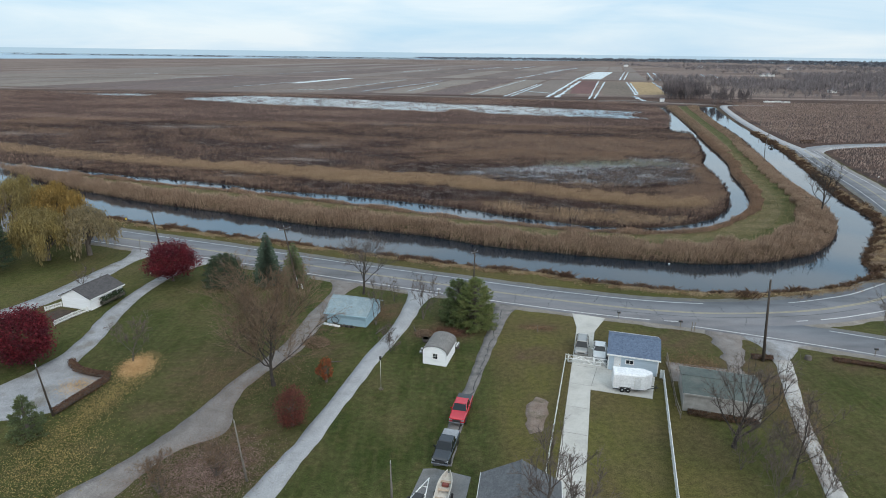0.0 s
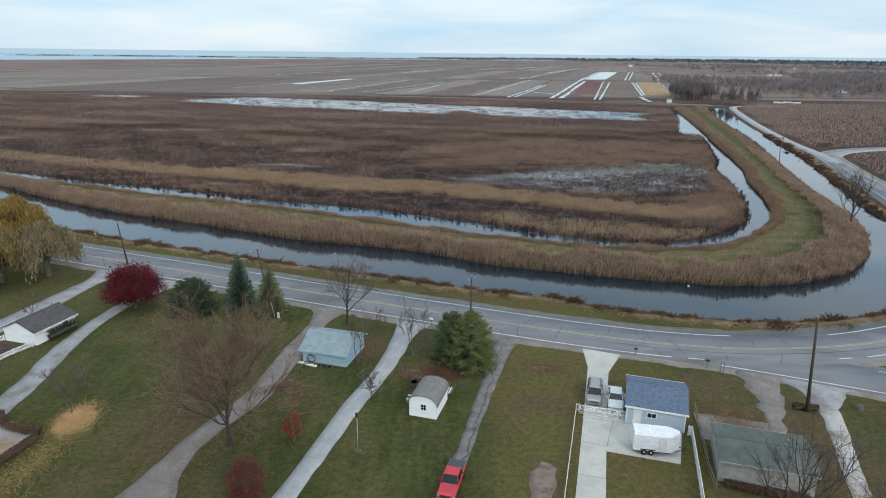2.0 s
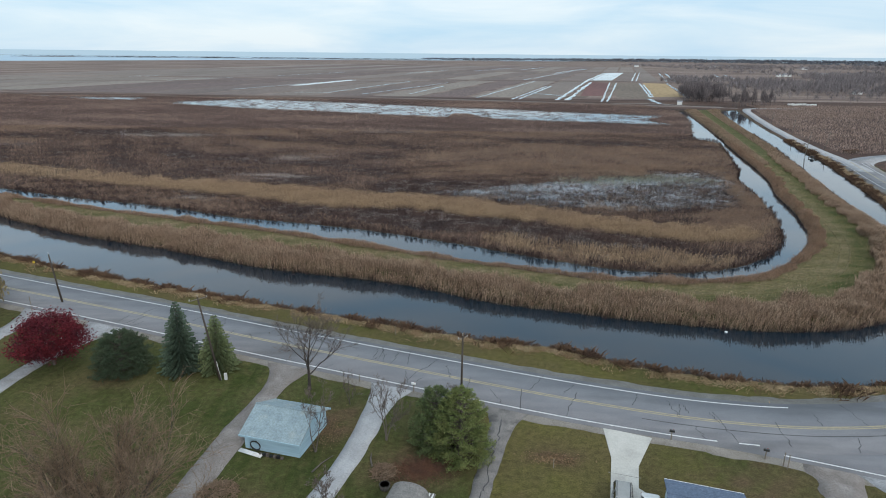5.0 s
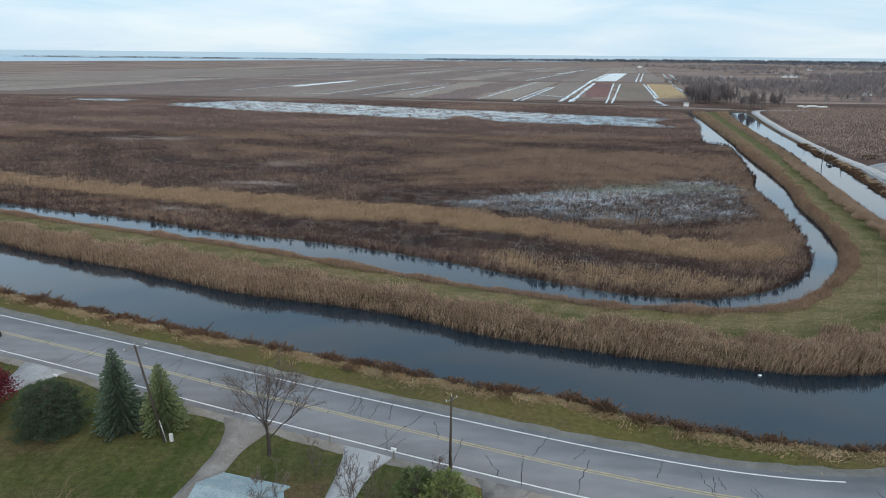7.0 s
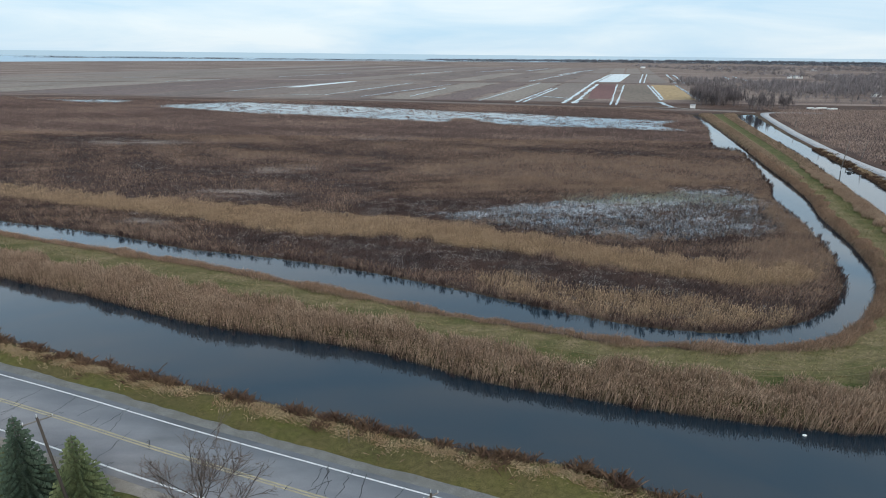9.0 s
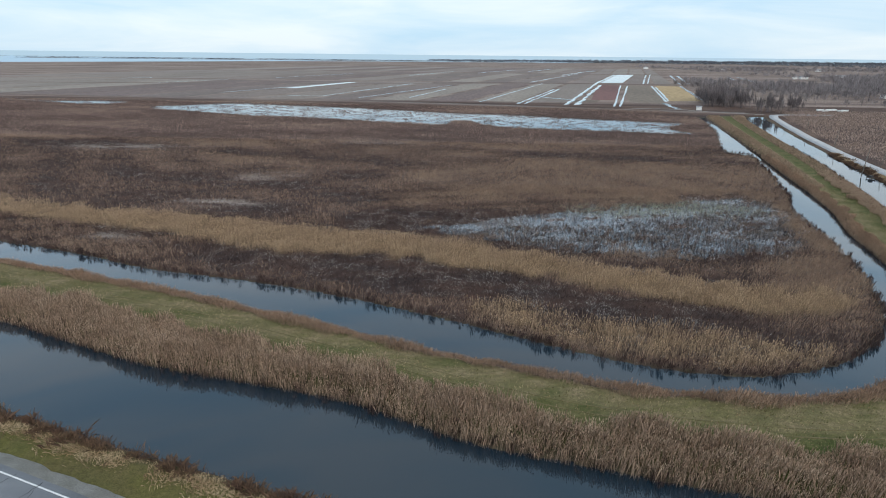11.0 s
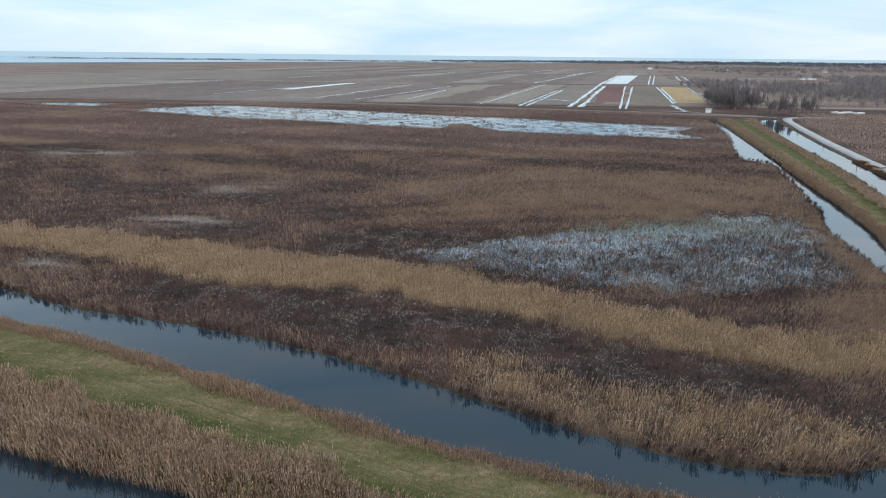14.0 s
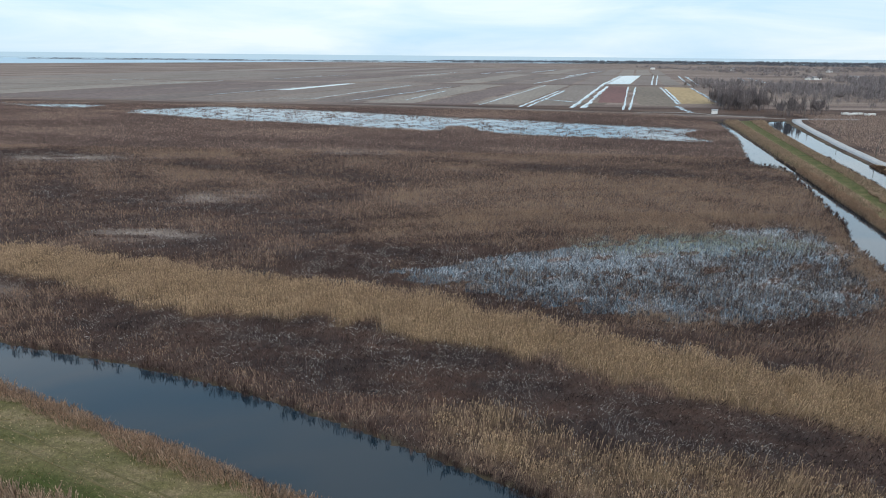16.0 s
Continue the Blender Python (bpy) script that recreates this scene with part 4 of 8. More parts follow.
p = scatter((-180, 70, 130, 300), 74, 1)
in_k = inside(p, DIKE)
p = p[in_k | (inside(p, CANAL) & (distance(p, CANAL_N) < 0.9)) | (inside(p, DITCH) & (distance(p, DITCH_N) < 0.6))]
land_side = inside(p, DIKE)
dc, dd = distance(p, CANAL_N), distance(p, DITCH_N)
wob = lumps(p, 9, 12)
f = dc / (dc + dd)
near = p[:, 0] + 0 * f
f = np.where(land_side, f, np.where(dc < dd, 0.0, 1.0))
sel = (f < 0.38 + 0.06 * wob) & (np.random.default_rng(9).random(len(p)) < np.where(land_side, 0.66, 0.45))
low_ = 1 - 0.5 * ease((p[sel][:, 1] - 112) / 60) * (p[sel][:, 0] > 60)
stems("canal_reeds", p[sel], (1.85 + 0.3 * lumps(p[sel], 11, 13) + 0.35 * lumps(p[sel], 3, 113)) * low_, 0.040, REED_BANK, "tall tan-brown reeds standing along the dike's canal edge", "reeds", 31, 0.13, plume=(0.10, 0.30, REED_PLUME))
sel = (dd < 2.6 + 0.6 * wob) & (f > 0.55) & (np.random.default_rng(19).random(len(p)) < 0.6)
stems("ditch_reeds", p[sel], 1.25 + 0.25 * wob[sel] - 0.2 * dd[sel], 0.05, REED_BANK, "low russet reeds along the dike's ditch edge", "reeds", 32, 0.2, plume=(0.08, 0.22, REED_RUSSET))
# farther stretch of the same dike
p = scatter((95, 230, 210, 490), 9, 2)
p = p[inside(p, DIKE)]
dc, dd = distance(p, CANAL_N), distance(p, DITCH_N)
f = dc / (dc + dd)
sel = (f < 0.36) | (f > 0.66)
stems("canal_reeds", p[sel], 0.95, 0.16, REED_BANK, "tall tan-brown reeds on the far dike", "reeds", 33, 0.16)
p = scatter((-700, 100, -180, 420), 2.0, 3)
p = p[inside(p, DIKE)]
stems("canal_reeds", p, 2.0, 0.25, REED_BANK, "tall tan-brown reeds on the far dike", "reeds", 34, 0.16)

# dike grass tufts
p = scatter((-150, 80, 120, 240), 7, 4)
p = p[inside(p, DIKE)]
half = np.random.default_rng(10).random(len(p)) < 0.5 + 0.2 * lumps(p, 5, 130)
stems("dike_thatch", p[half], 0.24, 0.08, BANK_DRY, "dry straw among the dike's grass", "grass", 36, 0.5)
stems("dike_grass", p[~half], 0.26, 0.09, WEED, "rough green grass on the dike's crown", "grass", 35, 0.4)

# the marsh: dark sedge, golden bands, grey drowned reeds
def in_marsh(p):
    return p[inside(p, MARSH) & ~inside(p, DITCH)]


def plant(box_, per_m2, seed, size, skip=None):
    """Reeds and sedge over one stretch of the marsh, kind by kind, as its cover tells."""
    p = in_marsh(scatter(box_, per_m2, seed))
    if skip is not None:
        p = p[~skip(p)]
    r = np.random.default_rng(seed)
    gold, tone, pale = marsh_cover(p)
    pj = p + 3.5 * np.stack([lumps(p, 11, 64), lumps(p, 11, 65)], 1)
    pool = inside(pj, POOL) & (r.random(len(p)) < 2 * within(pj, POOL, 9) - 1 + 0.15 * lumps(p, 4, 63))
    u = r.random(len(p))
    is_gold = ~pool & (u < gold)
    lush = 1 - 0.35 * ease((lumps(p, 9, 60) + 0.4) / 1.2)
    stems("golden_reeds", p[is_gold], 1.55 * lush[is_gold], 0.045 * size, REED_GOLD, "tall golden-tan reed band crossing the marsh", "reeds", seed + 40, 0.13, plume=(0.10 * size, 0.26, GOLD_PLUME))
    rest = ~pool & ~is_gold
    # bleached stalks; in the blackest sedge extra pale stems imitate wet glints
    grey = rest & (r.random(len(p)) < 0.05 + 0.42 * (tone < 0.2) * (lumps(p, 7, 61) + 0.5 * lumps(p, 2.5, 62) > -0.1) + 0.7 * pale)
    stems("bleached_sedge", p[grey], 0.34, 0.030 * size, REED_GREY, "bleached grey stalks, and wet glints painted as pale stems in dark sedge", "sedge", seed + 41, 0.55)
    rest &= ~grey
    tan = rest & (r.random(len(p)) < ease((tone - 0.12) / 0.85))
    stems("marsh_reeds", p[tan], 0.85 + 0.35 * tone[tan], 0.040 * size, REED_TAN, "russet-tan marsh reeds in loose patches", "reeds", seed + 42, 0.2, plume=(0.085 * size, 0.20, TAN_PLUME))
    dark = rest & ~tan & (r.random(len(p)) < 0.8)
    stems("marsh_sedge", p[dark], 0.62, 0.055 * size, REED_BLACK, "dark brown matted sedge of the marsh", "sedge", seed + 43, 0.45)
    # in the pool: pale stalks where the water lies open, dark sedge between, green-grey rushes along the north rim
    bare = np.clip(1.15 * spots(p, OPENINGS) + 0.22 * lumps(p, 2.6, 120) + 0.32 * lumps(p, 8, 122) + 0.03, 0, 1) * within(p, POOL, 7)
    v = r.random(len(p))
    sedge = pool & (v < 0.92 * (1 - bare))
    pale_ = pool & ~sedge & (v < 0.97 * (1 - bare) + 0.62 * bare)
    rim = r.random(len(p)) < within(p, GREEN_RIM, 7)
    green = (pale_ | (sedge & (r.random(len(p)) < 0.5))) & rim
    sedge &= ~green
    mixed = sedge & (r.random(len(p)) < 0.40)
    stems("marsh_sedge", p[sedge & ~mixed], 0.60, 0.055 * size, REED_BLACK, "dark sedge standing in the shallow pool", "sedge", seed + 46, 0.35)
    stems("marsh_reeds", p[mixed], 0.65, 0.040 * size, REED_TAN, "russet reeds standing in the shallow pool", "reeds", seed + 47, 0.25)
    stems("drowned_reeds", p[pale_ & ~green], 0.70, 0.026 * size, REED_DROWNED, "sparse grey reeds standing in shallow water", "reeds", seed + 44, 0.22, sink=0.1)
    stems("green_rushes", p[green], 0.85, 0.036 * size, RUSH, "grey-green rushes along the pool's rim", "reeds", seed + 45, 0.2, sink=0.1)


GREEN_RIM = smooth([(30, 197), (44, 207), (58, 213), (78, 207), (84, 200), (66, 196), (42, 193), (30, 197)], 4)
plant((-135, 100, 110, 185), 22, 5, 1.15)
plant((-25, 185, 104, 228), 20, 16, 1.2)
plant((-260, 150, 130, 330), 6.8, 6, 2.2, lambda q: ((q[:, 1] < 185) & (q[:, 0] > -135)) | ((q[:, 1] < 228) & (q[:, 0] > -25) & (q[:, 0] < 104)))
# black tussocks in the pool
r = np.random.default_rng(77)
c = scatter((-15, 150, 98, 222), 1.1, 78)
c = c[inside(c, POOL) & (r.random(len(c)) < 0.25 + 0.75 * ease((182 - c[:, 1] + 0.25 * c[:, 0]) / 14))]
p = np.repeat(c, 9, 0) + r.normal(0, 0.16, (9 * len(c), 2))
stems("pool_tussocks", p, np.repeat(r.uniform(0.35, 0.75, len(c)), 9), 0.07, REED_BLACK, "small black sedge tussocks dotting the pool", "sedge", 79, 0.3, sink=0.05)

p = in_marsh(scatter((-520, 240, 165, 575), 2.5, 7))
p = p[(p[:, 1] > 325) | (p[:, 0] < -258)]
lag = (inside(p, LAGOON) | inside(p, WEST_POOL)) & (height_at(p) < WATER_Z + 0.02)
p = p[~lag]
gold, tone, pale = marsh_cover(p)
r = np.random.default_rng(5)
is_gold = r.random(len(p)) < gold
stems("golden_reeds", p[is_gold], 1.7, 0.16, REED_GOLD, "tall golden-tan reed band crossing the marsh", "reeds", 53, 0.14)
tan = ~is_gold & (r.random(len(p)) < ease((tone - 0.12) / 0.85))
stems("marsh_reeds", p[tan], 1.0, 0.17, REED_MID, "russet-tan marsh reeds in loose patches", "reeds", 50, 0.2)
dk = ~is_gold & ~tan
stems("marsh_sedge", p[dk], 0.7, 0.20, REED_DARK, "dark brown matted sedge of the marsh", "sedge", 51, 0.35)
# tufts in the lagoon and the far end of the ditch
p = np.vstack([scatter((-500, 370, 170, 600), 2.6, 8), scatter((118, 330, 172, 480), 2.5, 9)])
lag = inside(p, LAGOON) | inside(p, WEST_POOL) | (inside(p, DITCH) & (p[:, 1] > 335) & (p[:, 1] < 480))
p = p[lag]
r = np.random.default_rng(6)
u = r.random(len(p)) + 0.03 * lumps(p * (0.4, 1.0), 7, 121)
c = p[u < 0.042]
tuft = np.repeat(c, 9, 0) + r.normal(0, 0.55, (9 * len(c), 2)) * (1.4, 0.7)
stems("lagoon_tufts", tuft, 0.62, 0.26, REED_DARK, "sparse reed tufts standing in the shining lagoon", "reeds", 52, 0.25, sink=0.1)
stems("lagoon_stubble", p[(u > 0.30) & (u < 0.62)], 0.32, 0.12, REED_DROWNED, "bleached reed stubble in the shining lagoon", "reeds", 54, 0.3, sink=0.1)

# dark tussocks at the water's edge
for e_line, off, sd, count, most in ((DITCH_F, 0.40, 80, 850, 1.7), (CANAL_N, 0.7, 81, 1300, 1.5), (DITCH_N, 0.5, 82, 1000, 0.9)):
    cut = e_line[(e_line[:, 0] > -150) & (e_line[:, 1] < 330)]
    r = np.random.default_rng(sd)
    seg = np.linalg.norm(np.diff(cut, axis=0), axis=1)
    k = r.choice(len(cut) - 1, count, p=seg / seg.sum())
    c = cut[k] + (cut[k + 1] - cut[k]) * r.random((count, 1)) + r.normal(0, off, (count, 2))
    p = np.repeat(c, 22, 0) + r.normal(0, 0.17, (count * 22, 2))
    stems("edge_tussocks", p, np.repeat(r.uniform(0.35, 1.0, count) ** 1.6 * most, 22), 0.05, REED_BLACK, "dark dead tussocks standing in the shallow edge", "reeds", sd, 0.13, sink=0.0)

# the road bank of the canal
line = CANAL_S[(CANAL_S[:, 0] > -140) & (CANAL_S[:, 1] < 320)]
r = np.random.default_rng(6)
seg = np.linalg.norm(np.diff(line, axis=0), axis=1)
k = r.choice(len(line) - 1, 90000, p=seg / seg.sum())
base = line[k] + (line[k + 1] - line[k]) * r.random((90000, 1))
d = line[k + 1] - line[k]
d /= np.linalg.norm(d, axis=1)[:, None]
nr = np.stack([d[:, 1], -d[:, 0]], 1)
o = r.gamma(2.6, 0.9, 90000) - 0.8
p = base + nr * o[:, None]
lump = lumps(p, 6, 30) + 0.6 * lumps(p, 2.5, 31)
keep = (o < 3.4 + 1.5 * lump) & ~inside(p, DIKE) & (r.random(len(p)) < 0.75)
mixb = lumps(p, 4, 33) + 0.4 * lumps(p, 14, 34)
dark = keep & ((o < 1.2 + 0.7 * lump) | (mixb > 0.75))
stems("bank_brush", p[dark], 0.62 + 0.35 * np.clip(lump[dark], -1, 1.5), 0.12, BANK_BRUSH, "dark red-brown dead brush along the water's edge", "brush", 61, 0.6)
straw = keep & ~dark
stems("bank_grass", p[straw], 0.36 + 0.18 * np.clip(lump[straw], -1, 1.5), 0.10, BANK_DRY, "straw-coloured dead grass on the canal bank", "grass", 62, 0.6)

# flattened straw along the bank
k2 = r.choice(len(line) - 1, 70000, p=seg / seg.sum())
b2 = line[k2] + (line[k2 + 1] - line[k2]) * r.random((70000, 1))
d2 = line[k2 + 1] - line[k2]
d2 /= np.linalg.norm(d2, axis=1)[:, None]
p2 = b2 + np.stack([d2[:, 1], -d2[:, 0]], 1) * (r.normal(2.2, 0.55, 70000) + 0.5 * lumps(b2, 7, 35))[:, None]
p2 = p2[(lumps(b2, 9, 36) + r.normal(0, 0.4, 70000) > -0.55) & ~inside(p2, CANAL) & ~inside(p2, DIKE) & (distance(p2, ROAD) > 5.5)]
stems("bank_thatch", p2, 0.22, 0.09, BANK_DRY, "pale flattened straw along the canal bank", "grass", 64, 1.3)

# weeds and tussocks on the road verge
p = base + nr * (2.5 + r.random(90000) * 4.5)[:, None]
p = p[(distance(p, ROAD) > 6.0) & (r.random(90000) < 0.35) & ~inside(p, CANAL) & ~inside(p, DIKE)]
stems("verge_grass", p, 0.15, 0.06, WEED, "short dull tussocks on the grass verge", "grass", 63, 0.5)
# ---- far woods ----
def far_trees(name, pts, tall, spread, seed, label, rods=9, mat=None, thick=0.045):
    """Bare trees: a stem and many branches spread through a round crown, joined."""
    r = np.random.default_rng(seed)
    n = len(pts)
    h = tall * r.uniform(0.65, 1.25, n)
    k = n * rods
    root = np.repeat(np.c_[pts, height_at(pts)], rods, 0)
    hh = np.repeat(h, rods)
    d = r.normal(0, 1, (k, 3))
    d /= np.linalg.norm(d, axis=1)[:, None]
    d[:, 2] = np.abs(d[:, 2]) * 1.25 - 0.30
    reach = r.uniform(0.35, 1.0, k) ** 0.6
    grow = np.c_[d[:, :2] * (spread / 2 * reach)[:, None], hh * (0.50 + 0.42 * d[:, 2] * reach)]
    tip = root + grow
    foot = root + grow * (0.45, 0.45, 0.62)
    stem = np.arange(k) % rods == 0
    foot[stem] = root[stem]
    tip[stem] = root[stem] + np.c_[np.zeros((stem.sum(), 2)), h * 0.9]
    b = r.uniform(0, 3.14, k)
    w = np.c_[np.cos(b), np.sin(b), np.zeros(k)] * np.where(stem, 0.24, spread * thick)[:, None]
    v = np.stack([foot - w * 0.5, foot + w, tip], 1).reshape(-1, 3)
    ob = mesh_object(name, v, np.arange(3 * k).reshape(-1, 3), mat or WOODS)
    return tagged(ob, label, "woods", "", "stuff")


GROVE = material("dark_bare_grove", (0.130, 0.110, 0.110), (0.180, 0.154, 0.152), 20.0, 1.5, 0.95, 0, 0.2, island=0.35, specular=0.1)
# the blue-grey of the next two colours is painted distance haze
FAR_WOODS = material("haze_tinted_far_woods", (0.105, 0.112, 0.130), (0.132, 0.138, 0.156), 80.0, 3.0, 0.95, 0, 0.2, island=0.3, specular=0.1)
SHORE = material("haze_tinted_shore_trees", (0.060, 0.068, 0.072), (0.085, 0.092, 0.095), 60.0, 3.0, 0.95, 0, 0.2, island=0.3, specular=0.1)
r = np.random.default_rng(8)
u = r.random((330, 2))
p = np.c_[203 + u[:, 0] * 36 + u[:, 1] * 30, 574 - u[:, 0] * 8 + u[:, 1] * 120]
far_trees("bare_grove", p, 18, 4.6, 1, "dense bare grove at the canal's far end", rods=44, thick=0.045, mat=GROVE)
p = np.c_[r.uniform(228, 264, 46), r.uniform(527, 548, 46)]
far_trees("bare_grove", p, 17, 5.0, 7, "small bare grove by the gravel road's end", rods=40, thick=0.040, mat=GROVE)
p = np.stack([r.uniform(290, 1500, 11000), r.uniform(600, 1600, 11000)], 1)
p = p[(p[:, 1] > np.interp(p[:, 0], (290, 330, 370, 420, 600, 1500), (900, 800, 710, 650, 610, 570)) + 50 * np.sin(p[:, 0] / 60.0)) & (p[:, 1] < np.interp(p[:, 0], (300, 480, 720, 1500), (960, 1000, 1230, 1700)) + 90 * np.sin(p[:, 0] / 47.0)) & (lumps(p, 120, 90) > -0.9)]
far_trees("bare_woods", p, 16, 11, 2, "wide grey-brown leafless woods on the flats", rods=24, thick=0.050)
p = np.stack([r.uniform(650, 3600, 5200), r.uniform(1250, 2700, 5200)], 1)
p = p[(p[:, 1] > 1250 + 130 * np.sin(p[:, 0] / 130.0)) & (lumps(p, 420, 91) > -0.35)]
far_trees("bare_woods", p, 15, 20, 8, "hazy grey leafless woods farther out on the flats", rods=16, thick=0.06)
p = np.stack([r.uniform(300, 950, 420), r.uniform(570, 830, 420)], 1)
far_trees("scattered_trees", p, 13, 9, 3, "scattered leafless trees at the edge of the woods", rods=50, thick=0.022)
p = np.stack([r.uniform(500, 4800, 5200), r.uniform(1900, 4700, 5200)], 1)
p = p[p[:, 1] > np.interp(p[:, 0], (500, 734, 1519, 2000, 4800), (4400, 4050, 3600, 2300, 2100)) + 120 * np.sin(p[:, 0] / 210.0)]
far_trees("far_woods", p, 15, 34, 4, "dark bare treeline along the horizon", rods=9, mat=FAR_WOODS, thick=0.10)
clump = r.uniform(-2700, 1100, 170)
p = np.stack([np.repeat(clump, 7) + r.normal(0, 26, 1190), np.zeros(1190)], 1)
p[:, 1] = np.interp(p[:, 0], (-2700, -1500, -600, 300, 900), (3800, 3950, 4000, 4150, 4250)) + r.normal(0, 40, 1190)
far_trees("far_shore_trees", p, 11, 26, 5, "low dark trees on a far spit in the lake", rods=12, mat=SHORE)
p = np.stack([r.uniform(-300, 4800, 2600), r.uniform(4300, 4800, 2600)], 1)
far_trees("far_shore_trees", p, np.interp(p[:, 0], (-300, 700, 1500), (14, 22, 27)), 44, 6, "treeline closing the horizon, distance haze painted in as blue-grey", rods=9, mat=FAR_WOODS, thick=0.10)
line = smooth([(-2700, 3800), (-1500, 3950), (-600, 4000), (300, 4150), (900, 4250)], 60, 20)
a, b = sides(line, 110 + 60 * np.sin(np.arange(len(line)) / 2.3), 90)
strip("far_spit", a, b, 0.5, DARK_SOIL, "low dark land spit across the lake", "land", skirt=0.3)

BUILD_WHITE = plain("far_white_siding", (0.72, 0.72, 0.70))
BUILD_ROOF = plain("far_grey_roof", (0.25, 0.25, 0.26))


def block_house(x, y, w, d, h, turn, label):
    hs = empty("farm_building", x, y, 0, turn)
    bm = bmesh.new()
    bmesh.ops.create_cube(bm, size=1, matrix=Matrix.Translation((0, 0, h / 2)) @ Matrix.Diagonal((w, d, h, 1)))
    part("wall", bm, BUILD_WHITE, hs)
    bm = bmesh.new()
    pr = [(-d / 2 - 0.3, h), (0, h + d * 0.28), (d / 2 + 0.3, h), (d / 2 + 0.3, h - 0.15), (-d / 2 - 0.3, h - 0.15)]
    f1 = [bm.verts.new((-w / 2 - 0.3, a, b)) for a, b in pr]
    f2 = [bm.verts.new((w / 2 + 0.3, a, b)) for a, b in pr]
    bm.faces.new(f1), bm.faces.new(f2[::-1])
    for k in range(5):
        bm.faces.new((f1[k], f2[k], f2[(k + 1) % 5], f1[(k + 1) % 5]))
    part("roof", bm, BUILD_ROOF, hs)
    return tagged(hs, label, "building", "far farm buildings")


for x, y, w, d, h, tn in ((692, 1387, 16, 9, 4.5, 10), (784, 1417, 22, 10, 5, -5), (672, 1381, 8, 6, 4, 0), (455, 740, 9, 6, 3.5, 20), (1150, 2200, 18, 10, 5, 0), (640, 2400, 14, 9, 5, 10), (900, 2350, 16, 10, 5, 15)):
    block_house(x, y, w, d, h, tn, "white farm building among far trees")
block_house(188, 546, 4, 3, 2.6, -15, "small white pump house by the far track")

SCRAP = plain("pale_scrap", (0.60, 0.60, 0.58))
for k in range(9):
    x, y = 288 + 4.2 * (k % 5) + r.normal(0, 2), 548 + 7 * (k // 5) + r.normal(0, 2)
    bm = bmesh.new()
    bmesh.ops.create_cube(bm, size=1, matrix=Matrix.Translation((0, 0, 0.7)) @ Matrix.Rotation(r.uniform(0, 3), 4, "Z") @ Matrix.Diagonal((r.uniform(2, 5), 2.0, 1.4, 1)))
    bmesh.ops.bevel(bm, geom=bm.edges[:], offset=0.15, segments=1, affect="EDGES")
    ob = part("parked_boat_hull", bm, SCRAP)
    ob.location = (x, y, 0)
    tagged(ob, "pale covered hull stored in a far yard", "boat", "stored hulls")

# the reed field east of the canal road
p = np.stack([r.uniform(165, 520, 90000), r.uniform(262, 545, 90000)], 1)
gl = distance(p, GRAVEL_ROAD) 
east = p[:, 0] > np.interp(p[:, 1], GRAVEL_ROAD[:-8, 1], GRAVEL_ROAD[:-8, 0]) + 7
p = p[east & (distance(p, BRANCH) > 9)]
stems("field_reeds", p, 1.2, 0.28, FIELD_REED, "even brown reed field beyond the gravel road", "reeds", 71, 0.2)
p = np.stack([r.uniform(145, 420, 45000), r.uniform(60, 270, 45000)], 1)
p = p[(distance(p, BRANCH) > 8) & (distance(p, ROAD) > 9) & (p[:, 1] < np.interp(p[:, 0], BRANCH[:, 0], BRANCH[:, 1])) & (p[:, 0] > np.interp(p[:, 1], ROAD[-160:, 1], ROAD[-160:, 0]))]
stems("field_reeds", p, 1.1, 0.28, FIELD_REED, "even brown reed field inside the branch road", "reeds", 72, 0.2)
# weeds between canal and road on the east
p = np.stack([r.uniform(80, 175, 60000), r.uniform(70, 300, 60000)], 1)
d1 = distance(p, CANAL_S)
p = p[(d1 < 1.0 + 1.2 * lumps(p, 8, 37)) & (distance(p, ROAD) > 5.6) & (distance(p, GRAVEL_ROAD) > 4.6) & ~inside(p, CANAL) & ~inside(p, DIKE)]
stems("bank_brush", p, 0.45, 0.12, BANK_BRUSH, "dark brown dead brush along the canal's outer bank", "brush", 73, 0.5)
# ---- trees ----
class Tubes:
    """Collects tapered limbs into one mesh."""

    def __init__(self):
        self.v, self.f = [], []

    def add(self, pts, radii, n=5):
        pts = np.asarray(pts, float)
        base = len(self.v)
        for i, p in enumerate(pts):
            d = pts[min(i + 1, len(pts) - 1)] - pts[max(i - 1, 0)]
            d /= np.linalg.norm(d) + 1e-9
            u = np.cross(d, (0.3, 0.9, 0.2))
            u /= np.linalg.norm(u) + 1e-9
            w = np.cross(d, u)
            for k in range(n):
                a = 2 * np.pi * k / n
                self.v.append(p + radii[i] * (np.cos(a) * u + np.sin(a) * w))
        for i in range(len(pts) - 1):
            for k in range(n):
                h = (k + 1) % n
                self.f.append((base + i * n + k, base + i * n + h, base + (i + 1) * n + h, base + (i + 1) * n + k))

    def put(self, name, mat, parent, label=""):
        if self.v:
            return mesh_object(name, np.array(self.v), np.array(self.f), mat, parent, label)


def bent(r, p, d, length, steps, wander, lift):
    """A wandering path from p along d that bends upward by lift."""
    pts, d = [np.array(p, float)], np.array(d, float)
    for _ in range(steps):
        d = d + r.normal(0, wander, 3) + (0, 0, lift)
        d /= np.linalg.norm(d)
        pts.append(pts[-1] + d * length / steps)
    return np.array(pts)


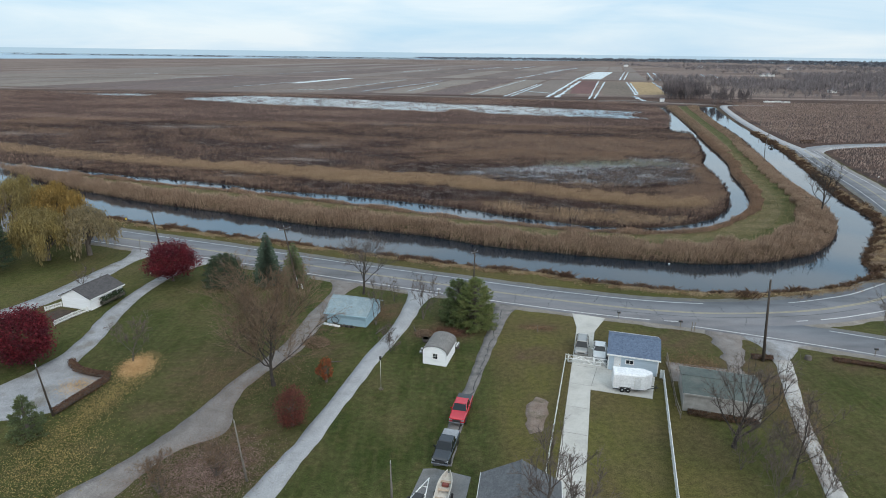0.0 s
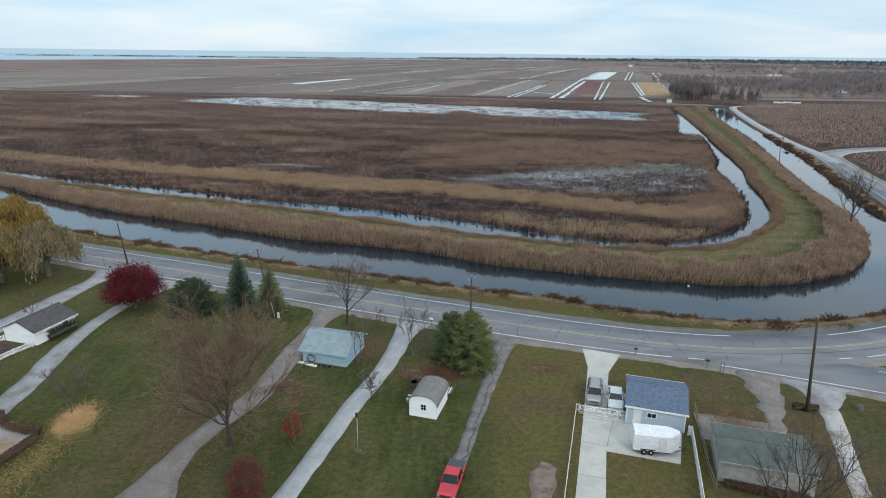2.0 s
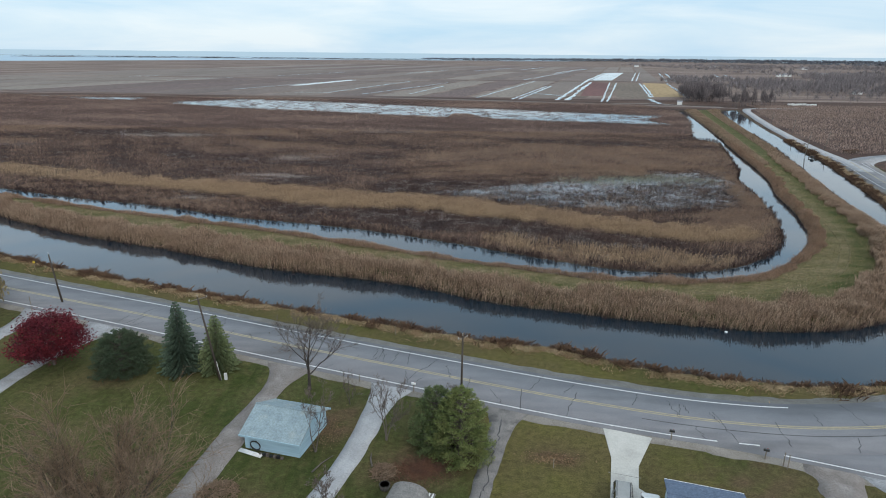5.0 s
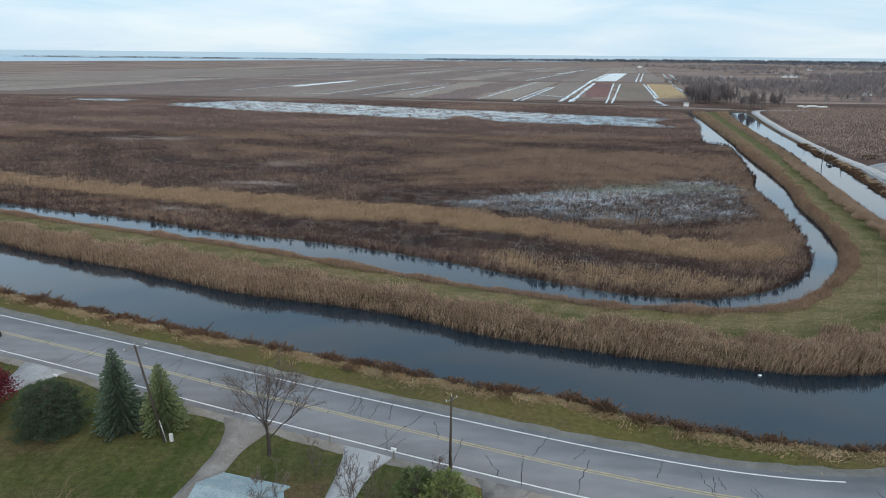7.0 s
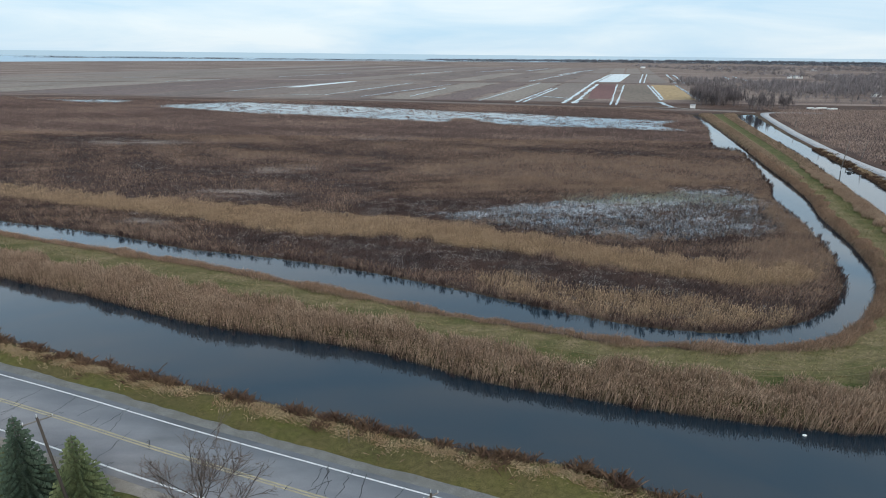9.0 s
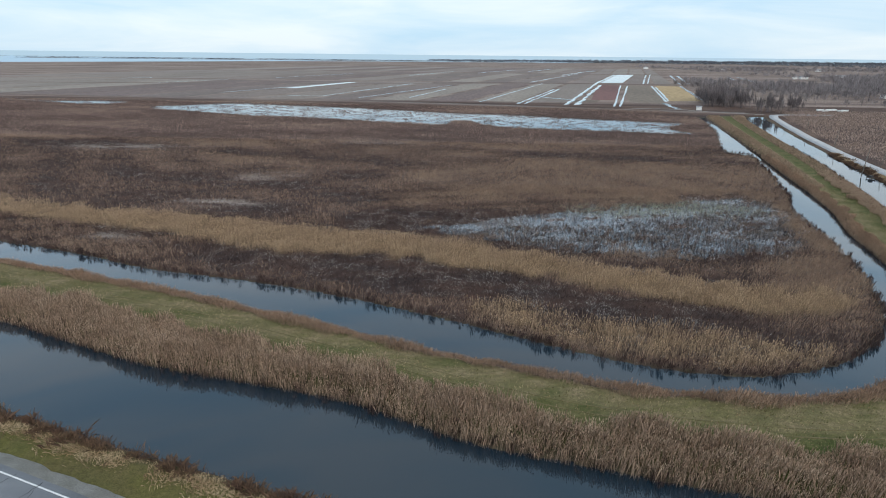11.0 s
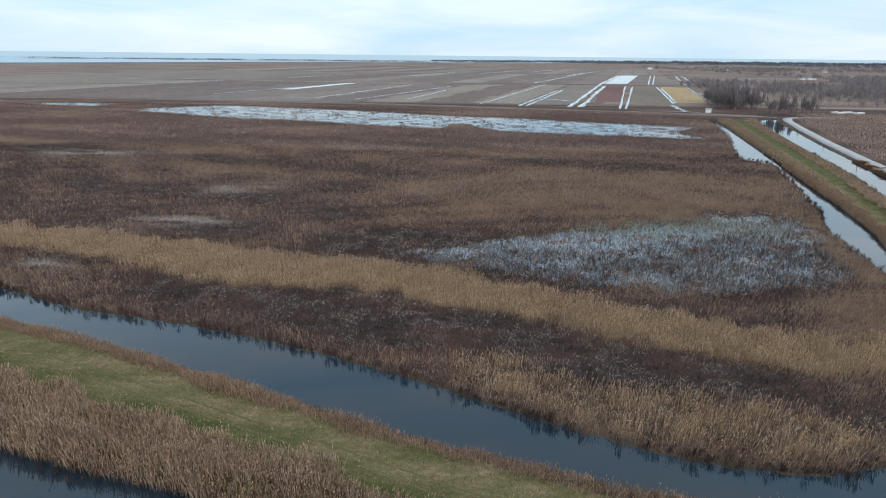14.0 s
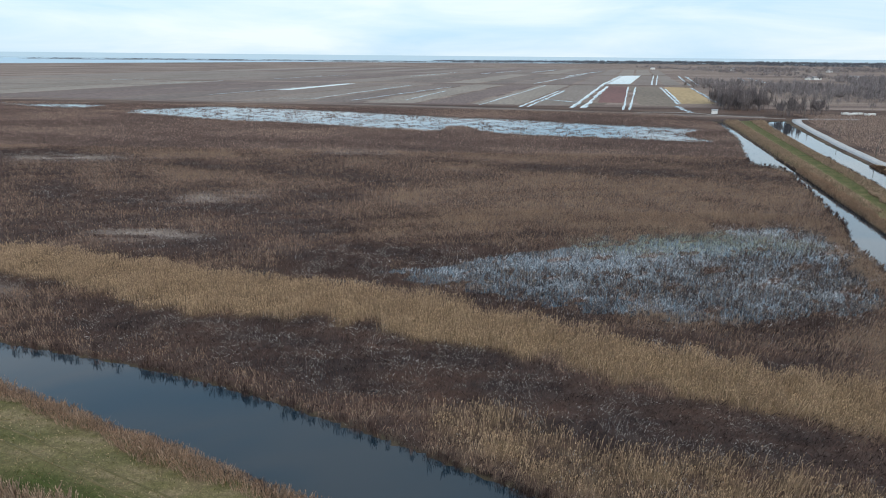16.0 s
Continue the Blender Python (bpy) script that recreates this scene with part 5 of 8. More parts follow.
def bare_tree(x, y, tall, spread, seed, label, trunk_r=0.25, forks=6, twig_mat=None, clear=0.22, group="", twigs=5, lean=(0, 0), name="bare_tree", stems_=1, lift=0.10, thin=0.55, bark=None, rise=0.0):
    r = np.random.default_rng(seed)
    tree = empty(name, x, y)
    trunk, limbs, fine = Tubes(), Tubes(), Tubes()
    tips, spray = [], []
    for s in range(stems_):
        a0 = r.uniform(0, 6.28)
        tilt = 0.05 if stems_ == 1 else 0.28
        d0 = np.array([np.cos(a0) * tilt + lean[0], np.sin(a0) * tilt + lean[1], 1.0])
        d0 /= np.linalg.norm(d0)
        pts = bent(r, (0, 0, -0.1), d0, tall * 0.72, 8, 0.06, 0.02)
        rad = trunk_r * np.linspace(1, 0.28, 9) / (1 if stems_ == 1 else 1.5)
        rad[0] *= 1.35
        trunk.add(pts, rad, 7)
        tips.append((pts[-1], pts[-1] - pts[-2], rad[-1], 0.30 * tall))
        for k in range(forks):
            t = clear + (0.95 - clear) * (k + r.uniform(0.1, 0.9)) / forks
            i = min(int(t * 8), 7)
            p = pts[i] + (pts[i + 1] - pts[i]) * (t * 8 - i)
            a = k * 2.4 + r.uniform(-0.5, 0.5)
            up = 0.45 + 0.9 * t + rise
            d = np.array([np.cos(a), np.sin(a), up])
            d /= np.linalg.norm(d)
            ln = spread * 0.5 * r.uniform(0.85, 1.2) * (1.15 - 0.45 * t) / max(0.45, np.hypot(d[0], d[1]))
            ln = min(ln, tall * (1.05 - 0.72 * t) / max(0.3, d[2]))
            tips.append((p, d, rad[i] * thin, ln))
    for p, d, rr, ln in tips:
        pts = bent(r, p, d / np.linalg.norm(d), ln, 6, 0.12, lift)
        limbs.add(pts, rr * np.linspace(1, 0.25, 7), 5)
        for k in range(twigs):
            i = r.integers(1, 6)
            q = pts[i] + (pts[i + 1] - pts[i]) * r.random()
            e = (pts[i + 1] - pts[i]) / np.linalg.norm(pts[i + 1] - pts[i]) + r.normal(0, 0.5, 3) + (0, 0, 0.25)
            l2 = ln * r.uniform(0.3, 0.55)
            sub = bent(r, q, e / np.linalg.norm(e), l2, 4, 0.16, lift)
            limbs.add(sub, max(rr * 0.4, 0.014) * np.linspace(1, 0.35, 5), 4)
            for _ in range(twigs + 1):
                j = r.integers(1, 4)
                g = (sub[j + 1] - sub[j]) / np.linalg.norm(sub[j + 1] - sub[j]) + r.normal(0, 0.55, 3) + (0, 0, 0.2)
                tw = bent(r, sub[j], g / np.linalg.norm(g), l2 * r.uniform(0.35, 0.7), 2, 0.2, lift)
                fine.add(tw, (0.020, 0.016, 0.008), 3)
                for _ in range(5):
                    g2 = g / np.linalg.norm(g) + r.normal(0, 0.6, 3)
                    s2 = tw[1] + (tw[2] - tw[1]) * r.random()
                    spray.append((s2, g2 / np.linalg.norm(g2) * l2 * r.uniform(0.15, 0.38)))
    trunk.put("trunk", bark or BARK, tree)
    tagged(limbs.put("crown_wood", bark or BARK, tree), "", "", "", "stuff")
    tagged(fine.put("crown_spray", twig_mat or TWIG, tree), "", "", "", "stuff")
    o, g = np.array([s[0] for s in spray]), np.array([s[1] for s in spray])
    w = np.cross(g, r.normal(0, 1, g.shape))
    w *= 0.016 / (np.linalg.norm(w, axis=1)[:, None] + 1e-9)
    v = np.stack([o - w, o + w, o + g], 1).reshape(-1, 3)
    tagged(mesh_object("crown_haze", v, np.arange(len(v)).reshape(-1, 3), twig_mat or TWIG, tree), "", "", "", "stuff")
    return tagged(tree, label, "tree", group)


def leaf_cloud(r, centres, per, spread, size, droop=0.0, flat=0.5):
    """Small leaf faces round many centres."""
    n = len(centres) * per
    c = np.repeat(centres, per, 0) + r.normal(0, 1, (n, 3)) * np.reshape(spread, (-1, 3) if np.ndim(spread) else (1, 1))
    a = r.normal(0, 1, (n, 3))
    a[:, 2] = a[:, 2] * flat - droop
    a /= np.linalg.norm(a, axis=1)[:, None]
    b = np.cross(a, r.normal(0, 1, (n, 3)))
    b /= np.linalg.norm(b, axis=1)[:, None]
    s = size * r.uniform(0.6, 1.4, (n, 1))
    v = np.stack([c - a * s, c + b * s * 0.55, c + a * s, c - b * s * 0.55], 1).reshape(-1, 3)
    return v, np.arange(4 * n).reshape(n, 4)


def leafy_tree(x, y, tall, spread, seed, mat, label, base=0.25, clumps=260, per=26, leaf=0.11, name="leafy_tree", category="tree", gaps=0.0, trunk_r=0.18):
    r = np.random.default_rng(seed)
    tree = empty(name, x, y)
    trunk, limbs = Tubes(), Tubes()
    pts = bent(r, (0, 0, -0.1), (0, 0, 1), tall * 0.7, 6, 0.06, 0.02)
    trunk.add(pts, trunk_r * np.linspace(1.2, 0.3, 7), 7)
    cent = []
    mid = tall * (base + 1) / 2
    for k in range(clumps):
        d = r.normal(0, 1, 3)
        d /= np.linalg.norm(d)
        rad = r.uniform(0.55, 1.0) ** 0.6
        bulge = 1 + 0.16 * np.sin(3 * np.arctan2(d[1], d[0]) + seed) + 0.12 * np.sin(5 * d[2] + 2 * seed)
        cent.append((d[0] * spread / 2 * rad * bulge, d[1] * spread / 2 * rad * bulge, mid + d[2] * tall * (1 - base) / 2 * rad * (0.9 + 0.1 * bulge)))
    cent = np.array(cent)
    for c in cent[:: max(1, clumps // 26)]:
        p = pts[r.integers(2, 6)]
        m = (p + c) / 2 + r.normal(0, 0.15, 3) - (0, 0, 0.2)
        limbs.add([p, m, c], (trunk_r * 0.3, trunk_r * 0.17, 0.012), 4)
    trunk.put("trunk", BARK, tree)
    tagged(limbs.put("crown_wood", BARK, tree), "", "", "", "stuff")
    v, f = leaf_cloud(r, cent, per, spread * (0.055 if category == "tree" else 0.10), leaf)
    tagged(mesh_object("crown", v, f, mat, tree), "", "", "", "stuff")
    return tagged(tree, label, category)


def spruce(x, y, tall, spread, seed, mat, label, whorls=22):
    r = np.random.default_rng(seed)
    tree = empty("spruce_tree", x, y)
    trunk, limbs = Tubes(), Tubes()
    trunk.add([(0, 0, -0.1), (0, 0, tall * 0.5), (0, 0, tall)], (0.17, 0.10, 0.012), 7)
    vs = []
    for k in range(whorls):
        t = (k + 0.3) / whorls
        z = 0.35 + (tall - 0.4) * t
        rad = spread / 2 * (1 - t) ** 0.85 + 0.06
        num = int(7 + 12 * (1 - t))
        a0 = r.uniform(0, 6.28)
        for j in range(num):
            a = a0 + 2 * np.pi * j / num + r.normal(0, 0.1)
            L = rad * r.uniform(0.82, 1.12)
            d = np.array([np.cos(a), np.sin(a), 0])
            side = np.array([-np.sin(a), np.cos(a), 0])
            tipz = z - 0.20 * L + 0.25 * L * t
            if j % 2 == 0:
                limbs.add([(0, 0, z), (*(d[:2] * L * 0.9), tipz)], (0.03, 0.008), 3)
            m = max(5, int(L * 15))
            s = r.random(m) ** 0.7
            for q in s:
                c = d * L * q + np.array([0, 0, z + (tipz - z) * q])
                w = 0.30 * (1 - q) * L * 0.7 + 0.10
                for sg in (-1, 1):
                    e = c + side * sg * w * r.uniform(0.7, 1.2) + d * 0.16 + np.array([0, 0, -0.10 - 0.08 * r.random()])
                    g = c + d * 0.13 + np.array([0, 0, 0.02])
                    vs += [c - d * 0.05, e - d * 0.07 - np.array([0, 0, 0.03]), e, g]
    v = np.array(vs)
    trunk.put("trunk", BARK, tree)
    tagged(limbs.put("crown_wood", BARK, tree), "", "", "", "stuff")
    tagged(mesh_object("needles", v, np.arange(len(v)).reshape(-1, 4), mat, tree), "", "", "", "stuff")
    return tagged(tree, label, "tree")


def willow(x, y, tall, spread, seed, mat, label, strands=84, heads=34):
    r = np.random.default_rng(seed)
    tree = empty("willow_tree", x, y)
    trunk, limbs = Tubes(), Tubes()
    pts = bent(r, (0, 0, -0.1), (0.05, 0, 1), tall * 0.45, 5, 0.08, 0.02)
    trunk.add(pts, np.linspace(0.55, 0.3, 6), 8)
    vs = []
    for k in range(heads):
        a = k * 2.4 + r.uniform(-0.4, 0.4)
        rr = spread / 2 * np.sqrt((k + 0.5) / heads) * r.uniform(0.8, 1.1)
        topz = tall * (1 - 0.42 * (rr / (spread / 2)) ** 2) * r.uniform(0.86, 1.0)
        e = np.array([np.cos(a) * rr, np.sin(a) * rr, topz])
        p = pts[r.integers(2, 6)]
        arc = [p, p * 0.45 + e * 0.55 + (0, 0, 0.8), e]
        limbs.add(arc, (0.16, 0.09, 0.03), 5)
        for j in range(strands):
            c = e + r.normal(0, 1, 3) * (spread * 0.062, spread * 0.062, 0.45)
            drop = r.uniform(1.2, 0.42 * tall) * (0.35 + 0.65 * rr / (spread / 2))
            out = np.array([np.cos(a), np.sin(a), 0]) * r.uniform(0, 0.7)
            for m in range(4):
                q0, q1 = m / 4, (m + 1) / 4
                h = c + out * np.sqrt(q0) - (0, 0, drop * q0)
                g = c + out * np.sqrt(q1) - (0, 0, drop * q1)
                for _ in range(2):
                    w = r.normal(0, 0.085, 3)
                    w[2] *= 0.4
                    sh = r.normal(0, 0.12, 3)
                    vs += [h + sh, (h + g) / 2 + w + sh, g + sh, (h + g) / 2 - w * 0.3 + sh]
    v = np.array(vs)
    v[:, 2] = np.maximum(v[:, 2], 0.5)
    trunk.put("trunk", BARK, tree)
    tagged(limbs.put("crown_wood", BARK, tree), "", "", "", "stuff")
    tagged(mesh_object("crown", v, np.arange(len(v)).reshape(-1, 4), mat, tree), "", "", "", "stuff")
    return tagged(tree, label, "tree")


def pine(x, y, tall, spread, seed, mat, label, base=0.06, round_top=0.6, boughs=110, name="pine_tree", needle=0.23, per=190):
    """Soft-needled conifer: flat feathery boughs in rising layers."""
    r = np.random.default_rng(seed)
    tree = empty(name, x, y)
    trunk, limbs = Tubes(), Tubes()
    trunk.add([(0, 0, -0.1), (0.1, 0, tall * 0.5), (0, 0, tall * 0.95)], (0.22, 0.14, 0.03), 7)
    vv = []
    for k in range(boughs):
        t = ((k + r.random()) / boughs) ** 1.15
        z = tall * (base + (0.98 - base) * t)
        a = k * 2.399 + r.normal(0, 0.25)
        env = spread / 2 * (1 - t**1.8) ** round_top * r.uniform(0.72, 1.12) + 0.15
        d = np.array([np.cos(a), np.sin(a), 0.0])
        side = np.array([-np.sin(a), np.cos(a), 0.0])
        rise = 0.10 + 0.5 * t
        limbs.add([(0, 0, z - rise * env * 0.7), d * env * 0.9 + (0, 0, z)], (0.05, 0.012), 3)
        n = int(per * (0.45 + 0.55 * env / (spread / 2)))
        q = r.uniform(0.30, 1.0, n) ** 0.7
        w = r.normal(0, 0.20, n) * (0.55 + env * 0.30) * (1.25 - 0.6 * q)
        o = d * (env * q)[:, None] + side * w[:, None]
        o[:, 2] = z + rise * env * (q - 0.9) - 0.35 * np.abs(w) + r.normal(0, 0.09, n)
        dv = r.normal(0, 0.55, (n, 3)) + d * 0.55 + side * np.sign(w)[:, None] * 0.35 + (0, 0, 0.42)
        dv /= np.linalg.norm(dv, axis=1)[:, None]
        b = np.cross(dv, r.normal(0, 1, (n, 3)))
        b *= 0.035 / (np.linalg.norm(b, axis=1)[:, None] + 1e-9)
        ln = needle * r.uniform(0.7, 1.5, (n, 1))
        vv.append(np.stack([o, o + dv * ln * 0.5 + b, o + dv * ln, o + dv * ln * 0.5 - b], 1).reshape(-1, 3))
    v = np.vstack(vv)
    v[:, 2] = np.maximum(v[:, 2], 0.05)
    trunk.put("trunk", BARK, tree)
    tagged(limbs.put("crown_wood", BARK, tree), "", "", "", "stuff")
    tagged(mesh_object("needles", v, np.arange(len(v)).reshape(-1, 4), mat, tree), "", "", "", "stuff")
    return tagged(tree, label, "tree")


SPRUCE_BLUE = material("blue_green_spruce_needles", (0.044, 0.070, 0.046), (0.066, 0.094, 0.062), 1.0, 0.2, 0.8, 0, 0.1, island=0.4, sheer=0.1)
SPRUCE_PALE = material("pale_grey_green_needles", (0.085, 0.112, 0.050), (0.118, 0.138, 0.062), 1.0, 0.2, 0.8, 0, 0.1, island=0.4, sheer=0.1)
MUGO = material("dark_green_pine_needles", (0.040, 0.062, 0.034), (0.058, 0.080, 0.044), 1.0, 0.2, 0.8, 0, 0.1, island=0.4, sheer=0.1)
WHITE_PINE = material("yellow_green_pine_needles", (0.135, 0.175, 0.058), (0.175, 0.190, 0.068), 1.2, 0.2, 0.8, 0, 0.1, island=0.4, sheer=0.15)
WILLOW_LEAF = material("yellow_olive_willow_leaves", (0.265, 0.205, 0.075), (0.205, 0.165, 0.075), 3.0, 0.3, 0.85, 0, 0.1, island=0.4, sheer=0.3)
WILLOW_GOLD = material("orange_gold_willow_leaves", (0.300, 0.190, 0.055), (0.235, 0.160, 0.055), 3.0, 0.3, 0.85, 0, 0.1, island=0.4, sheer=0.3)
PINE_GREEN = material("mid_green_pine_needles", (0.080, 0.115, 0.045), (0.105, 0.130, 0.052), 1.2, 0.2, 0.8, 0, 0.1, island=0.4, sheer=0.12)
WILLOW_GREY = material("thin_grey_brown_willow_strands", (0.245, 0.195, 0.105), (0.185, 0.150, 0.090), 3.0, 0.3, 0.9, 0, 0.1, island=0.4, sheer=0.2)
MAPLE_RED = material("crimson_maple_leaves", (0.150, 0.016, 0.024), (0.075, 0.012, 0.020), 1.8, 0.3, 0.8, 0, 0.1, island=0.5, sheer=0.25)
RUST_LEAF = material("rusty_red_leaves", (0.155, 0.046, 0.034), (0.105, 0.036, 0.029), 1.2, 0.3, 0.85, 0, 0.1, island=0.5, sheer=0.2)
ORANGE_LEAF = material("orange_brown_leaves", (0.280, 0.085, 0.030), (0.200, 0.066, 0.030), 1.0, 0.3, 0.85, 0, 0.1, island=0.45, sheer=0.25)
HEDGE_BROWN = material("brown_clipped_hedge_leaves", (0.085, 0.046, 0.034), (0.125, 0.072, 0.045), 0.8, 0.2, 0.9, 0, 0.1, island=0.45)
HEDGE_GREEN = material("dark_green_hedge_leaves", (0.026, 0.042, 0.020), (0.040, 0.058, 0.026), 0.8, 0.2, 0.9, 0, 0.1, island=0.45)
LEAF_YELLOW = material("fallen_yellow_leaves", (0.520, 0.350, 0.170), (0.430, 0.270, 0.120), 1.5, 0.2, 0.9, 0, 0.1, island=0.35)
RUSSET = material("fallen_russet_needles", (0.120, 0.058, 0.036), (0.085, 0.044, 0.030), 1.5, 0.2, 0.9, 0, 0.1, island=0.35)
LEAF_BROWN = material("fallen_brown_leaves", (0.230, 0.150, 0.085), (0.160, 0.098, 0.062), 1.5, 0.2, 0.9, 0, 0.1, island=0.4)

spruce(-36.2, 62.9, 9.9, 6.4, 3, SPRUCE_BLUE, "tall dense blue-green spruce on the lawn by the road")
spruce(-31.5, 63.2, 8.0, 5.8, 4, SPRUCE_PALE, "shorter pale grey-green spruce beside a utility pole", whorls=16)
pine(-43.8, 62.3, 5.6, 7.6, 5, MUGO, "broad round dark green pine on the front lawn", 0.03, 0.42, 190, "round_pine")
pine(-1.9, 47.6, 7.2, 5.8, 6, PINE_GREEN, "bushy dark green pine standing close to another", 0.03, 0.5, 130)
pine(0.6, 46.2, 8.0, 7.0, 9, WHITE_PINE, "large feathery yellow-green pine near the road", 0.03, 0.55, 170)
pine(-48.6, 15.4, 5.0, 3.6, 7, SPRUCE_PALE, "small ragged grey-green conifer beside a pole", 0.03, 0.8, 50, per=170)
pine(-88.5, 66.0, 10.5, 7.0, 8, MUGO, "dark tall conifer behind the willows", 0.15, 0.6, 130)
willow(-83.2, 73.2, 11.0, 10.5, 11, WILLOW_LEAF, "large weeping willow with yellow-olive leaves")
willow(-77.0, 77.0, 10.6, 10.0, 18, WILLOW_GREY, "thinning grey-brown weeping willow beside a golden one", 50, 26)
willow(-88.5, 86.5, 12.8, 11.0, 12, WILLOW_GOLD, "weeping willow turned orange-gold by the road")
willow(-96.5, 86.5, 14.0, 11.5, 13, WILLOW_LEAF, "tall weeping willow with yellow-olive leaves")
leafy_tree(-53.8, 63.2, 7.0, 8.2, 14, MAPLE_RED, "round crimson maple beside the driveway", 0.20, 420, 44, 0.13, "red_maple")
leafy_tree(-60.3, 31.5, 7.2, 8.4, 15, MAPLE_RED, "broad crimson maple next to a white fence", 0.12, 460, 44, 0.13, "red_maple")
leafy_tree(-20.6, 18.6, 4.9, 3.1, 16, RUST_LEAF, "dense rusty red shrub at the lawn's edge", 0.0, 130, 50, 0.08, "red_shrub", "shrub")
leafy_tree(-18.8, 28.4, 3.4, 1.9, 17, ORANGE_LEAF, "slim small tree with orange-brown leaves", 0.05, 90, 28, 0.08, "orange_sapling", "tree")
bare_tree(-18.3, 58.6, 9.6, 8.6, 21, "bare grey roadside tree with spreading limbs", 0.22, 9, clear=0.3, twigs=6, lift=0.05, bark=BARK_DARK, thin=0.5)
bare_tree(-25.2, 27.2, 12.0, 12.5, 22, "tall nearly bare tree with tan twigs over a dirt driveway", 0.24, 18, TWIG_TAN, 0.24, twigs=10, lift=0.05, thin=0.46, bark=BARK_DARK, rise=0.1)
bare_tree(27.9, 16.4, 8.6, 9.5, 23, "dark bare yard tree spreading over a low roof", 0.24, 11, clear=0.14, twigs=5, lift=0.14, bark=BARK_DARK, thin=0.5)
for k, (sx, sy, sh) in enumerate(((27.0, 12.6, 4.4), (29.6, 10.2, 5.2), (31.6, 13.4, 4.2), (28.2, 7.6, 4.6), (33.0, 8.4, 4.0))):
    bare_tree(sx, sy, sh, sh * 0.8, 80 + k, "leafless grey-brown sapling clump in the back yard", 0.05, 4, clear=0.08, stems_=3, twigs=3, name="bare_shrub", rise=0.5, group="saplings in the back yard")
bare_tree(-7.4, 48.4, 6.8, 4.2, 24, "slim bare tree with several stems beside the white drive", 0.12, 4, clear=0.2, stems_=3, twigs=4)
bare_tree(-14.6, 46.0, 7.4, 3.6, 25, "thin bare tree with two stems behind a blue shed", 0.11, 4, clear=0.35, stems_=2, twigs=4)
bare_tree(-11.4, 37.2, 3.8, 2.6, 26, "small leafless shrub beside the white drive", 0.06, 5, clear=0.08, stems_=3, twigs=4, name="bare_shrub")
bare_tree(-12.6, 55.4, 4.2, 2.6, 27, "thin bare sapling on the corner lawn", 0.06, 4, clear=0.15, stems_=2, twigs=3, name="bare_shrub")
bare_tree(94.6, 119.5, 12.4, 10.5, 28, "lone bare tree on the dike's outer bend", 0.30, 10, clear=0.3, twigs=6, bark=BARK_DARK, twig_mat=BARK_DARK)
bare_tree(60.0, 36.6, 8.0, 8.5, 29, "bare tree leaning beside the side road", 0.22, 8, clear=0.12, twigs=5, lean=(-0.25, 0.1))
bare_tree(-66.5, 56.5, 4.4, 4.0, 30, "small bare tree behind the white garage", 0.09, 6, clear=0.15, twigs=4)
bare_tree(-45.8, 32.6, 5.6, 5.0, 31, "small pale bare tree above yellow fallen leaves", 0.10, 7, clear=0.15, twigs=5)
bare_tree(5.6, 3.6, 9.0, 6.5, 32, "bare grey tree beside the house roof", 0.20, 8, clear=0.2, twigs=5)
bare_tree(8.5, -1.0, 9.5, 6.5, 33, "bare grey tree beside the house roof", 0.20, 8, clear=0.2, twigs=5)
bare_tree(31.6, 11.2, 8.6, 6.0, 34, "slim dark bare yard tree near the pale driveway", 0.13, 8, clear=0.2, twigs=5, lean=(0.12, 0), bark=BARK_DARK)
bare_tree(-91.0, 72.0, 11.0, 9.0, 35, "bare dark tree behind the willows", 0.25, 8, clear=0.2, twigs=5)
bare_tree(-30.5, 7.0, 3.2, 3.4, 36, "low leafless brush at the driveway's edge", 0.06, 5, TWIG_TAN, 0.05, stems_=4, twigs=4, name="bare_shrub")
bare_tree(-26.0, 9.6, 3.0, 3.4, 37, "low leafless brush at the driveway's edge", 0.06, 5, TWIG_TAN, 0.05, stems_=4, twigs=4, name="bare_shrub")
bare_tree(-0.2, 53.2, 4.0, 2.4, 38, "thin leafless shrub beside the pine", 0.05, 4, clear=0.1, stems_=3, twigs=3, name="bare_shrub")


def hedge(points, wide, tall, seed, mat, label, name="hedge"):
    r = np.random.default_rng(seed)
    ob = empty(name, *points[0])
    line = smooth(points, 0.4, 12)
    ln = np.linalg.norm(np.diff(line, axis=0), axis=1).sum()
    n = int(ln * 420)
    i = r.integers(0, len(line) - 1, n)
    c = line[i] + (line[i + 1] - line[i]) * r.random((n, 1)) - np.array(points[0])
    d = line[i + 1] - line[i]
    d /= np.linalg.norm(d, axis=1)[:, None]
    s = np.clip(r.normal(0, 0.6, n), -1, 1)
    c = c + np.stack([-d[:, 1], d[:, 0]], 1) * (s * wide / 2)[:, None]
    z = tall * (1 - 0.18 * s**2) * r.random(n) ** 0.45
    v, f = leaf_cloud(r, np.c_[c, z], 1, 0.03, 0.09)
    mesh_object("foliage", v, f, mat, ob)
    core = Tubes()
    rel = line - np.array(points[0])
    core.add(np.c_[rel, np.full(len(rel), tall * 0.42)], np.full(len(rel), min(wide, tall) * 0.36), 8)
    core.put("inner_branches", BARK, ob)
    return tagged(ob, label, "hedge")


